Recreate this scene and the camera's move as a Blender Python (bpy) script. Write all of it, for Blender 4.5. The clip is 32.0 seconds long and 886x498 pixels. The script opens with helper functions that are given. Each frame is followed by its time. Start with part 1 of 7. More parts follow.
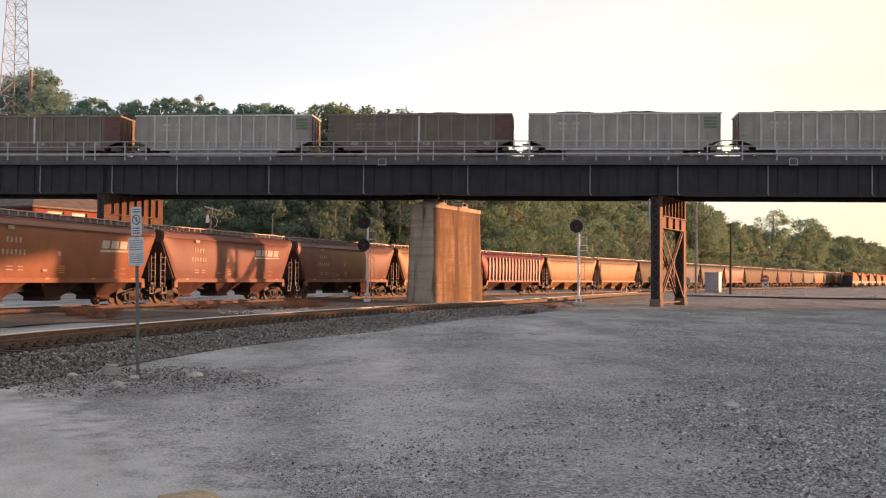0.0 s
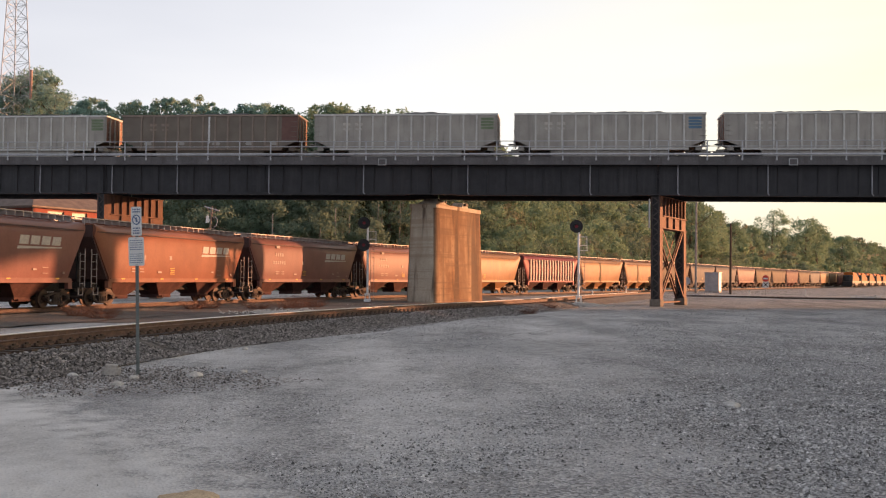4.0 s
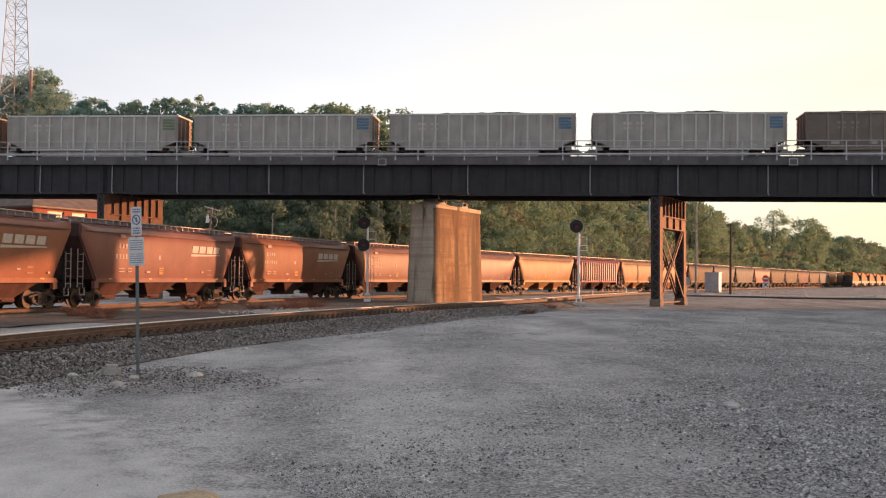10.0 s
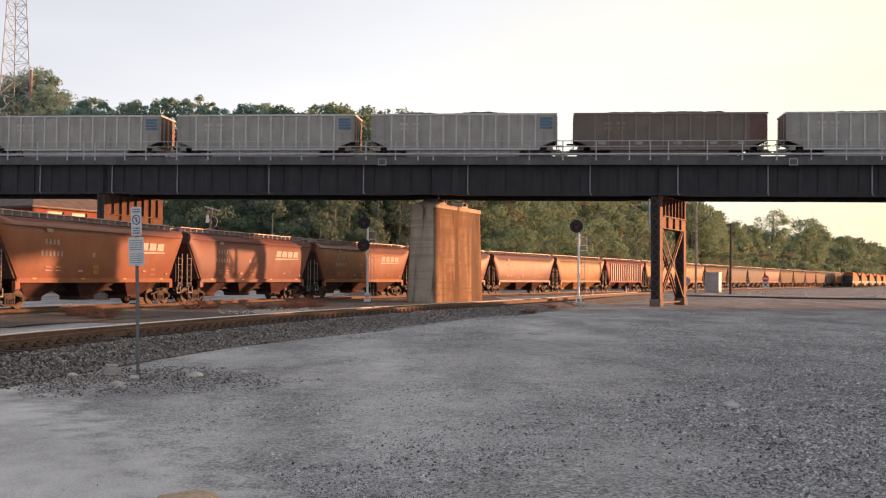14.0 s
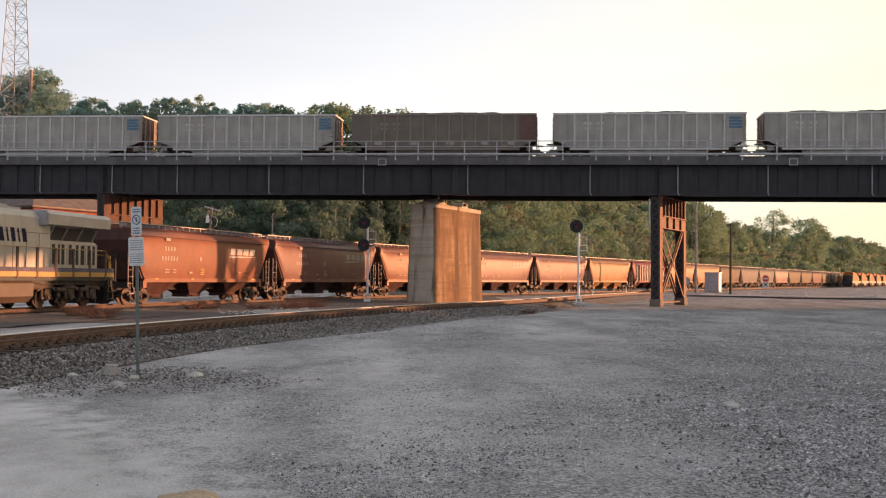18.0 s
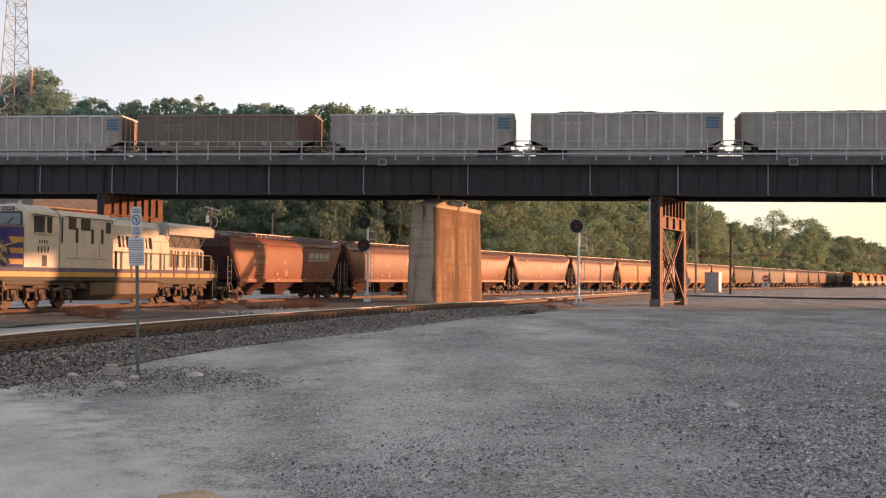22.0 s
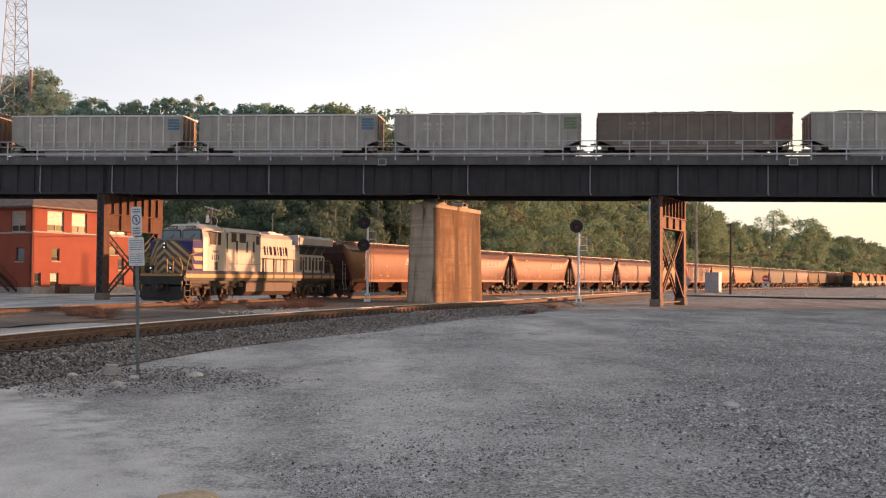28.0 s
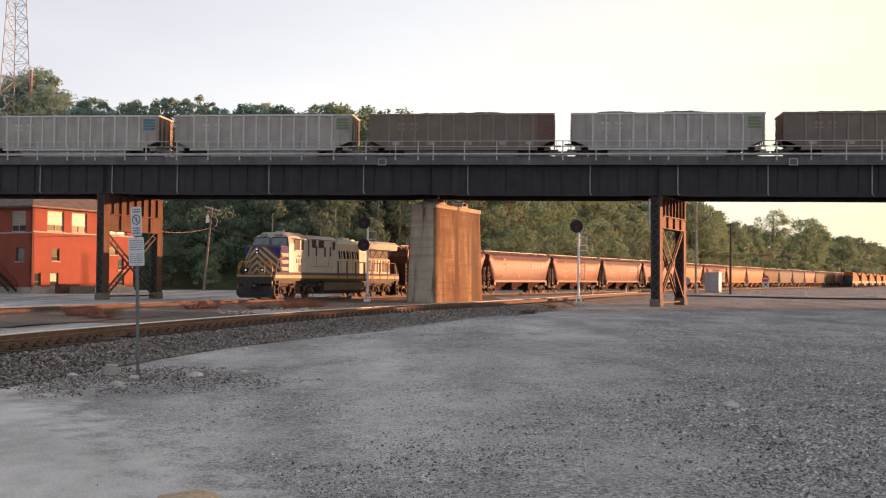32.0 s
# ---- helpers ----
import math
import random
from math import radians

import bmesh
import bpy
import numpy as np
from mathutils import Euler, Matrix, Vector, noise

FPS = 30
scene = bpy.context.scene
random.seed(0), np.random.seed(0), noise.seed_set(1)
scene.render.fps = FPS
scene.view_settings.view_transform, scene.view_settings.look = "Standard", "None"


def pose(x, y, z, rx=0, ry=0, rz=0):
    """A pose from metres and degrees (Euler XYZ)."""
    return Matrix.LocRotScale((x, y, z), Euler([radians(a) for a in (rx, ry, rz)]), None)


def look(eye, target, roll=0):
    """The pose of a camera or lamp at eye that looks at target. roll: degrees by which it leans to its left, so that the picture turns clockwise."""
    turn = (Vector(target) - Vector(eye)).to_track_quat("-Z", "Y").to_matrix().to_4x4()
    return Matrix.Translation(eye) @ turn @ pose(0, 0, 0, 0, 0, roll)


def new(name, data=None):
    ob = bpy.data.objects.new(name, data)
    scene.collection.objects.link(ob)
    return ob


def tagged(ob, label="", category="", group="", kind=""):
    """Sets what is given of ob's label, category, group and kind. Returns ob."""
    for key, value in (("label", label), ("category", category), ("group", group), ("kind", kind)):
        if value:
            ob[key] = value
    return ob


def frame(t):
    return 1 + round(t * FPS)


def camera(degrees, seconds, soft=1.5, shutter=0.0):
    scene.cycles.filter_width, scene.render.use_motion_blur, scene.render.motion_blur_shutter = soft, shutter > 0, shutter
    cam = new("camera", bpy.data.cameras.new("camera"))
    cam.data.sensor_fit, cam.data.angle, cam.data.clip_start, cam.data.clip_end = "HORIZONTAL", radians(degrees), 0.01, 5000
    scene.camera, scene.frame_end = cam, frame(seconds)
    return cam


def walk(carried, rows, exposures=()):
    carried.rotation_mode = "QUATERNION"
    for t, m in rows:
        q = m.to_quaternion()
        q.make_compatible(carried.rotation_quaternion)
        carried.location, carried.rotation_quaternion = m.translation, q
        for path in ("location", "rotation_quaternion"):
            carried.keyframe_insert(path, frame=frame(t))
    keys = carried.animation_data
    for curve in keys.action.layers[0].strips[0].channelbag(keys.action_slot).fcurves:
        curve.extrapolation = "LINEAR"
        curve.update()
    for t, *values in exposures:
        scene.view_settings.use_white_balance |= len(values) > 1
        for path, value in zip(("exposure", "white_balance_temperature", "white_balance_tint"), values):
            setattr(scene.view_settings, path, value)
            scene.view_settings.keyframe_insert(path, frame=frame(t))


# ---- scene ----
CAM_Z = 2.0
cam = camera(45.9, 32.0, soft=1.15, shutter=0.5)
EYE = Vector((0, 0, CAM_Z))
AIM = EYE + Vector((0, math.cos(0.02868), math.sin(0.02868)))
walk(cam, [(0, look(EYE, AIM, 0.401)), (32, look(EYE, AIM, 0.401))], exposures=[(0, 0.85), (32, 0.85)])

# ---- light ----
SUN_AZ = radians(21.6)      # from +x, a little behind the viaduct
SUN_EL = radians(3.65)
SUN_DIR = Vector((math.cos(SUN_AZ) * math.cos(SUN_EL), math.sin(SUN_AZ) * math.cos(SUN_EL), math.sin(SUN_EL)))
sun = new("sun", bpy.data.lights.new("sun", "SUN"))
sun.data.energy, sun.data.angle, sun.data.color = 5.0, radians(0.6), (1.0, 0.455, 0.225)
sun.matrix_basis = look(SUN_DIR * 100, (0, 0, 0))
world = bpy.data.worlds.new("sky")
scene.world = world
world.use_nodes = True
VEIL = 0.487


def build_sky():
    nt = world.node_tree
    nt.nodes.clear()
    out, bg = nt.nodes.new("ShaderNodeOutputWorld"), nt.nodes.new("ShaderNodeBackground")
    sky = nt.nodes.new("ShaderNodeTexSky")
    sky.sky_type, sky.sun_disc = "NISHITA", False
    sky.sun_elevation, sky.sun_rotation = SUN_EL, math.pi / 2 - SUN_AZ
    sky.air_density, sky.dust_density, sky.ozone_density = 1.0, 3.0, 1.0
    # a thin high veil of cloud, cream towards the sun and lavender away from it
    L = nt.links.new
    tc, mp, nz = nt.nodes.new("ShaderNodeTexCoord"), nt.nodes.new("ShaderNodeMapping"), nt.nodes.new("ShaderNodeTexNoise")
    mp.inputs["Scale"].default_value = (1.1, 1.1, 6.0)
    nz.inputs["Scale"].default_value, nz.inputs["Detail"].default_value = 1.5, 4
    L(tc.outputs["Generated"], mp.inputs["Vector"])
    L(mp.outputs[0], nz.inputs["Vector"])
    dot = nt.nodes.new("ShaderNodeVectorMath")
    dot.operation = "DOT_PRODUCT"
    dot.inputs[1].default_value = (math.cos(SUN_AZ), math.sin(SUN_AZ), 0)
    L(tc.outputs["Generated"], dot.inputs[0])
    add = nt.nodes.new("ShaderNodeMath")
    add.operation = "MULTIPLY_ADD"
    add.inputs[1].default_value = 0.3
    half = nt.nodes.new("ShaderNodeMath")
    half.operation = "MULTIPLY_ADD"
    half.inputs[1].default_value, half.inputs[2].default_value = 0.5, 0.355
    L(dot.outputs["Value"], half.inputs[0])
    L(nz.outputs["Fac"], add.inputs[0])
    L(half.outputs[0], add.inputs[2])
    ramp = nt.nodes.new("ShaderNodeValToRGB")
    cr = ramp.color_ramp
    cr.elements[0].position, cr.elements[0].color = 0.0, (0.64, 0.67, 0.78, 1)
    cr.elements[1].position, cr.elements[1].color = 1.0, (1.0, 0.70, 0.36, 1)
    for pos, col in ((0.30, (0.72, 0.735, 0.84)), (0.46, (0.79, 0.785, 0.88)), (0.55, (0.90, 0.89, 0.97)), (0.66, (1.04, 1.02, 1.07)), (0.78, (1.13, 1.07, 0.98)), (0.88, (1.12, 1.0, 0.76))):
        e = cr.elements.new(pos)
        e.color = (*col, 1)
    L(add.outputs[0], ramp.inputs[0])
    # overhead the veil thins out
    sep, mr = nt.nodes.new("ShaderNodeSeparateXYZ"), nt.nodes.new("ShaderNodeMapRange")
    L(tc.outputs["Generated"], sep.inputs[0])
    L(sep.outputs["Z"], mr.inputs[0])
    mr.inputs[1].default_value, mr.inputs[2].default_value = 0.15, 0.8
    mr.inputs[3].default_value, mr.inputs[4].default_value = VEIL, VEIL * 0.45
    bg2, addsh = nt.nodes.new("ShaderNodeBackground"), nt.nodes.new("ShaderNodeAddShader")
    L(ramp.outputs[0], bg2.inputs[0])
    L(mr.outputs[0], bg2.inputs[1])
    L(sky.outputs[0], bg.inputs[0])
    bg.inputs[1].default_value = 0.05
    L(bg.outputs[0], addsh.inputs[0])
    L(bg2.outputs[0], addsh.inputs[1])
    L(addsh.outputs[0], out.inputs[0])


build_sky()


# ---- materials ----
def surface(name, col, col2=None, rough=0.7, metal=0.0, scale=4.0, bump=0.2, fine=40.0, stain=None, stain_amount=0.0,
            streak=False, by_object=0.0, stretch=(1, 1, 1), bump_dist=0.02, spec=0.4, layers=(), island=0.0, grain=0.5):
    """A surface with two scales of variation, optional stains or streaks, and fine relief."""
    m = bpy.data.materials.new(name)
    m.use_nodes = True
    nt = m.node_tree
    b = nt.nodes["Principled BSDF"]
    L = nt.links.new
    tc, mp = nt.nodes.new("ShaderNodeTexCoord"), nt.nodes.new("ShaderNodeMapping")
    mp.inputs["Scale"].default_value = stretch
    L(tc.outputs["Object"], mp.inputs["Vector"])
    n1, n2 = nt.nodes.new("ShaderNodeTexNoise"), nt.nodes.new("ShaderNodeTexNoise")
    n1.inputs["Scale"].default_value, n1.inputs["Detail"].default_value = scale, 6
    n2.inputs["Scale"].default_value, n2.inputs["Detail"].default_value = fine, 4
    L(mp.outputs[0], n1.inputs["Vector"])
    L(mp.outputs[0], n2.inputs["Vector"])
    col2 = col2 or tuple(c * 0.65 for c in col)
    ramp = nt.nodes.new("ShaderNodeValToRGB")
    ramp.color_ramp.elements[0].position, ramp.color_ramp.elements[1].position = 0.33, 0.67
    ramp.color_ramp.elements[0].color, ramp.color_ramp.elements[1].color = (*col2, 1), (*col, 1)
    L(n1.outputs["Fac"], ramp.inputs[0])
    mix = nt.nodes.new("ShaderNodeMix")
    mix.data_type, mix.blend_type = "RGBA", "OVERLAY"
    mix.inputs[0].default_value = grain
    L(ramp.outputs[0], mix.inputs[6])
    L(n2.outputs["Color"], mix.inputs[7])
    hs = nt.nodes.new("ShaderNodeHueSaturation")
    L(n2.outputs["Fac"], hs.inputs["Color"])
    hs.inputs["Saturation"].default_value = 0
    L(hs.outputs[0], mix.inputs[7])
    last = mix.outputs[2]
    if stain:
        n3, mp3 = nt.nodes.new("ShaderNodeTexNoise"), nt.nodes.new("ShaderNodeMapping")
        mp3.inputs["Scale"].default_value = (2.2 * streak, 2.2 * streak, 0.16) if streak else (0.6, 0.6, 0.6)
        n3.inputs["Scale"].default_value, n3.inputs["Detail"].default_value = (1.4 if streak else 1.0), 7
        L(tc.outputs["Object"], mp3.inputs["Vector"])
        L(mp3.outputs[0], n3.inputs["Vector"])
        r3 = nt.nodes.new("ShaderNodeValToRGB")
        r3.color_ramp.elements[0].position, r3.color_ramp.elements[1].position = 0.5, 0.72
        r3.color_ramp.elements[1].color = (stain_amount,) * 3 + (1,)
        L(n3.outputs["Fac"], r3.inputs[0])
        ms = nt.nodes.new("ShaderNodeMix")
        ms.data_type = "RGBA"
        L(r3.outputs[0], ms.inputs[0])
        L(last, ms.inputs[6])
        ms.inputs[7].default_value = (*stain, 1)
        last = ms.outputs[2]
    for lc, amount, lscale, lo, hi in layers:
        n4, mp4, r4 = nt.nodes.new("ShaderNodeTexNoise"), nt.nodes.new("ShaderNodeMapping"), nt.nodes.new("ShaderNodeMapRange")
        mp4.inputs["Scale"].default_value = lscale
        mp4.inputs["Location"].default_value = (lo * 7, hi * 5, amount * 3)
        n4.inputs["Scale"].default_value, n4.inputs["Detail"].default_value = 1.0, 6
        L(tc.outputs["Object"], mp4.inputs["Vector"])
        L(mp4.outputs[0], n4.inputs["Vector"])
        r4.inputs[1].default_value, r4.inputs[2].default_value, r4.inputs[4].default_value = lo, hi, amount
        L(n4.outputs["Fac"], r4.inputs[0])
        m4 = nt.nodes.new("ShaderNodeMix")
        m4.data_type = "RGBA"
        L(r4.outputs[0], m4.inputs[0])
        L(last, m4.inputs[6])
        m4.inputs[7].default_value = (*lc, 1)
        last = m4.outputs[2]
    if island:
        ge, hi2, mr2 = nt.nodes.new("ShaderNodeNewGeometry"), nt.nodes.new("ShaderNodeHueSaturation"), nt.nodes.new("ShaderNodeMapRange")
        mr2.inputs[3].default_value, mr2.inputs[4].default_value = 1 - island, 1 + island
        L(ge.outputs["Random Per Island"], mr2.inputs[0])
        L(mr2.outputs[0], hi2.inputs["Value"])
        L(last, hi2.inputs["Color"])
        last = hi2.outputs[0]
    if by_object:
        oi, hv = nt.nodes.new("ShaderNodeObjectInfo"), nt.nodes.new("ShaderNodeHueSaturation")
        mr = nt.nodes.new("ShaderNodeMapRange")
        mr.inputs[3].default_value, mr.inputs[4].default_value = 1 - by_object, 1 + by_object
        L(oi.outputs["Random"], mr.inputs[0])
        L(mr.outputs[0], hv.inputs["Value"])
        L(last, hv.inputs["Color"])
        last = hv.outputs[0]
    L(last, b.inputs["Base Color"])
    b.inputs["Roughness"].default_value, b.inputs["Metallic"].default_value = rough, metal
    b.inputs["Specular IOR Level"].default_value = spec
    if bump:
        bp = nt.nodes.new("ShaderNodeBump")
        bp.inputs["Strength"].default_value, bp.inputs["Distance"].default_value = bump, bump_dist
        L(n2.outputs["Fac"], bp.inputs["Height"])
        L(bp.outputs[0], b.inputs["Normal"])
    return m


def glow(name, col, strength):
    m = bpy.data.materials.new(name)
    m.use_nodes = True
    b = m.node_tree.nodes["Principled BSDF"]
    b.inputs["Base Color"].default_value = (*col, 1)
    b.inputs["Emission Color"].default_value = (*col, 1)
    b.inputs["Emission Strength"].default_value = strength
    return m


def glazing(name, col=(0.05, 0.06, 0.07)):
    m = bpy.data.materials.new(name)
    m.use_nodes = True
    b = m.node_tree.nodes["Principled BSDF"]
    b.inputs["Base Color"].default_value = (*col, 1)
    b.inputs["Roughness"].default_value = 0.04
    b.inputs["Specular IOR Level"].default_value = 0.9
    return m


def leaf_material(name, col, col2):
    m = bpy.data.materials.new(name)
    m.use_nodes = True
    nt = m.node_tree
    L = nt.links.new
    b, out = nt.nodes["Principled BSDF"], nt.nodes["Material Output"]
    geo, ramp, tc, nz = (nt.nodes.new(k) for k in ("ShaderNodeNewGeometry", "ShaderNodeValToRGB", "ShaderNodeTexCoord", "ShaderNodeTexNoise"))
    nz.inputs["Scale"].default_value = 0.09
    L(tc.outputs["Object"], nz.inputs["Vector"])
    add = nt.nodes.new("ShaderNodeMath")
    add.operation = "MULTIPLY_ADD"
    add.inputs[1].default_value, add.inputs[2].default_value = 0.35, 0.0
    L(geo.outputs["Random Per Island"], add.inputs[0])
    sc = nt.nodes.new("ShaderNodeMath")
    sc.operation = "MULTIPLY_ADD"
    sc.inputs[1].default_value = 2.0
    L(nz.outputs["Fac"], sc.inputs[0])
    sc.inputs[2].default_value = -0.7
    L(sc.outputs[0], add.inputs[2])
    ramp.color_ramp.elements[0].color, ramp.color_ramp.elements[1].color = (*col2, 1), (*col, 1)
    L(add.outputs[0], ramp.inputs[0])
    L(ramp.outputs[0], b.inputs["Base Color"])
    b.inputs["Roughness"].default_value = 0.65
    tr, mx = nt.nodes.new("ShaderNodeBsdfTranslucent"), nt.nodes.new("ShaderNodeMixShader")
    L(ramp.outputs[0], tr.inputs["Color"])
    mx.inputs[0].default_value = 0.52
    b.inputs["Specular IOR Level"].default_value = 0.2
    L(b.outputs[0], mx.inputs[1])
    L(tr.outputs[0], mx.inputs[2])
    L(mx.outputs[0], out.inputs["Surface"])
    return m


def gravel_ground():
    """Crushed-stone lot: pale dusty wheel tracks, darker stone, grass on the bluff far off."""
    m = bpy.data.materials.new("crushed_stone")
    m.use_nodes = True
    nt = m.node_tree
    L = nt.links.new
    b = nt.nodes["Principled BSDF"]
    tc, mp = nt.nodes.new("ShaderNodeTexCoord"), nt.nodes.new("ShaderNodeMapping")
    L(tc.outputs["Object"], mp.inputs["Vector"])
    mp.inputs["Rotation"].default_value = (0, 0, radians(-24))
    mp.inputs["Scale"].default_value = (0.30, 0.055, 1)
    big, mid, cell, fine = (nt.nodes.new(k) for k in ("ShaderNodeTexNoise", "ShaderNodeTexNoise", "ShaderNodeTexVoronoi", "ShaderNodeTexNoise"))
    L(mp.outputs[0], big.inputs["Vector"])
    for n in (mid, cell, fine):
        L(tc.outputs["Object"], n.inputs["Vector"])
    big.inputs["Scale"].default_value, big.inputs["Detail"].default_value = 1.0, 5
    mid.inputs["Scale"].default_value, mid.inputs["Detail"].default_value = 2.3, 8
    cell.inputs["Scale"].default_value = 31
    fine.inputs["Scale"].default_value, fine.inputs["Detail"].default_value = 60, 3
    r1 = nt.nodes.new("ShaderNodeValToRGB")
    r1.color_ramp.elements[0].position, r1.color_ramp.elements[1].position = 0.36, 0.64
    r1.color_ramp.elements[0].color, r1.color_ramp.elements[1].color = (0.325, 0.326, 0.348, 1), (0.56, 0.556, 0.575, 1)
    L(big.outputs["Fac"], r1.inputs[0])
    # worn dusty drive over the near end of the lot, with a ragged edge
    sep = nt.nodes.new("ShaderNodeSeparateXYZ")
    L(tc.outputs["Object"], sep.inputs[0])
    edge = nt.nodes.new("ShaderNodeMath")
    edge.operation = "MULTIPLY_ADD"
    edge.inputs[1].default_value = -0.85
    L(sep.outputs["X"], edge.inputs[0])
    wob = nt.nodes.new("ShaderNodeMath")
    wob.operation = "MULTIPLY_ADD"
    wob.inputs[1].default_value = 3.2
    L(mid.outputs["Fac"], wob.inputs[0])
    L(edge.outputs[0], wob.inputs[2])
    ny = nt.nodes.new("ShaderNodeMath")
    ny.operation = "MULTIPLY_ADD"
    ny.inputs[1].default_value, ny.inputs[2].default_value = -0.53, 2.75
    L(sep.outputs["Y"], ny.inputs[0])
    L(ny.outputs[0], edge.inputs[2])
    dusty = nt.nodes.new("ShaderNodeMapRange")
    dusty.inputs[1].default_value, dusty.inputs[2].default_value = 0.2, 1.4
    L(wob.outputs[0], dusty.inputs[0])
    mxd = nt.nodes.new("ShaderNodeMix")
    mxd.data_type = "RGBA"
    mxd.inputs[7].default_value = (0.575, 0.565, 0.57, 1)
    L(dusty.outputs[0], mxd.inputs[0])
    L(r1.outputs[0], mxd.inputs[6])
    # darker stone over the sunward part, fading with distance
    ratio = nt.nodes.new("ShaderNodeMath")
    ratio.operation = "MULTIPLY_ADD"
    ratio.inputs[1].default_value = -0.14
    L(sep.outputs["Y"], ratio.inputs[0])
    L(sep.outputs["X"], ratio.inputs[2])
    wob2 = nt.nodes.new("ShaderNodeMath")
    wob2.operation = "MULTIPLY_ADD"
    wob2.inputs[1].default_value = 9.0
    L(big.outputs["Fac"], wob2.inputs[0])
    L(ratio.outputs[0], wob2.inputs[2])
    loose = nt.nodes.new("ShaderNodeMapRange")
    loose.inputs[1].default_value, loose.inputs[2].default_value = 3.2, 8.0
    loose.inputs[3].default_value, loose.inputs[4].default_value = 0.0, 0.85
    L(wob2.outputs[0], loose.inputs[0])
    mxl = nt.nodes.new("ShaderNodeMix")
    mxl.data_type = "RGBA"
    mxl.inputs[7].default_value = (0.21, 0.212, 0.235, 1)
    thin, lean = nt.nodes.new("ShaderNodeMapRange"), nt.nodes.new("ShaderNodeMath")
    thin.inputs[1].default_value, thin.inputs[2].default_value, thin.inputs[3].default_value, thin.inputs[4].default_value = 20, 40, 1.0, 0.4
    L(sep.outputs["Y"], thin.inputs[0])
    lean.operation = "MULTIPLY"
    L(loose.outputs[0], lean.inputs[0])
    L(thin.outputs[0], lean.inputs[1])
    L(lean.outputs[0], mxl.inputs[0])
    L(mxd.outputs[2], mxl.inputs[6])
    # darker again beyond about 55 m, on the right
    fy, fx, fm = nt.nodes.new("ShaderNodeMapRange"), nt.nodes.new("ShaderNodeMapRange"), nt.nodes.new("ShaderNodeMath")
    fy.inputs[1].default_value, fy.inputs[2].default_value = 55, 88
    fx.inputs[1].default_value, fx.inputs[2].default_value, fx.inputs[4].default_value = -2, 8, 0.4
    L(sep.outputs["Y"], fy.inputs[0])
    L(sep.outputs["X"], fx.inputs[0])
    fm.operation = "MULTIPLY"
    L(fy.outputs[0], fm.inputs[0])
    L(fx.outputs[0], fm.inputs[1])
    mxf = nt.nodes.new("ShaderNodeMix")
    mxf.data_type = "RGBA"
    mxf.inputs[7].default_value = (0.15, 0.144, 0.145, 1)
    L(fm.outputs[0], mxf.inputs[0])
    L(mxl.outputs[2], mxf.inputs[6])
    patch, mpp, rp = nt.nodes.new("ShaderNodeTexNoise"), nt.nodes.new("ShaderNodeMapping"), nt.nodes.new("ShaderNodeMapRange")
    mpp.inputs["Rotation"].default_value = (0, 0, radians(-30))
    mpp.inputs["Scale"].default_value = (0.42, 0.2, 1)
    L(tc.outputs["Object"], mpp.inputs["Vector"])
    L(mpp.outputs[0], patch.inputs["Vector"])
    patch.inputs["Scale"].default_value, patch.inputs["Detail"].default_value, patch.inputs["Roughness"].default_value = 1.0, 8, 0.62
    rp.inputs[1].default_value, rp.inputs[2].default_value, rp.inputs[3].default_value, rp.inputs[4].default_value = 0.38, 0.62, 0.78, 1.2
    L(patch.outputs["Fac"], rp.inputs[0])
    hp = nt.nodes.new("ShaderNodeHueSaturation")
    L(rp.outputs[0], hp.inputs["Value"])
    L(mxf.outputs[2], hp.inputs["Color"])
    mx = nt.nodes.new("ShaderNodeMix")
    mx.data_type, mx.blend_type = "RGBA", "OVERLAY"
    mx.inputs[0].default_value = 0.55
    L(hp.outputs[0], mx.inputs[6])
    L(mid.outputs["Fac"], mx.inputs[7])
    mx2 = nt.nodes.new("ShaderNodeMix")
    mx2.data_type, mx2.blend_type = "RGBA", "OVERLAY"
    # driven flat: finer, more even stone
    for socket, low, high in ((mx.inputs[0], 0.42, 0.3), (mx2.inputs[0], 1.0, 0.22)):
        flat, worn, both = nt.nodes.new("ShaderNodeMapRange"), nt.nodes.new("ShaderNodeMapRange"), nt.nodes.new("ShaderNodeMath")
        flat.inputs[3].default_value, flat.inputs[4].default_value = low, high
        worn.inputs[1].default_value, worn.inputs[2].default_value, worn.inputs[3].default_value, worn.inputs[4].default_value = 0.42, 0.6, 1.0, 0.45
        both.operation = "MULTIPLY"
        L(dusty.outputs[0], flat.inputs[0])
        L(patch.outputs["Fac"], worn.inputs[0])
        L(flat.outputs[0], both.inputs[0])
        L(worn.outputs[0], both.inputs[1])
        if high < 0.25:
            rise, keen = nt.nodes.new("ShaderNodeMapRange"), nt.nodes.new("ShaderNodeMath")
            rise.inputs[2].default_value, rise.inputs[3].default_value, rise.inputs[4].default_value = 0.7, 0.5, 1.0
            keen.operation = "MULTIPLY"
            L(lean.outputs[0], rise.inputs[0])
            L(both.outputs[0], keen.inputs[0])
            L(rise.outputs[0], keen.inputs[1])
            both = keen
        L(both.outputs[0], socket)
    L(mx.outputs[2], mx2.inputs[6])
    grain = nt.nodes.new("ShaderNodeSeparateColor")
    L(cell.outputs["Color"], grain.inputs[0])
    L(grain.outputs[0], mx2.inputs[7])
    hs = nt.nodes.new("ShaderNodeHueSaturation")
    hs.inputs["Saturation"].default_value = 0.6
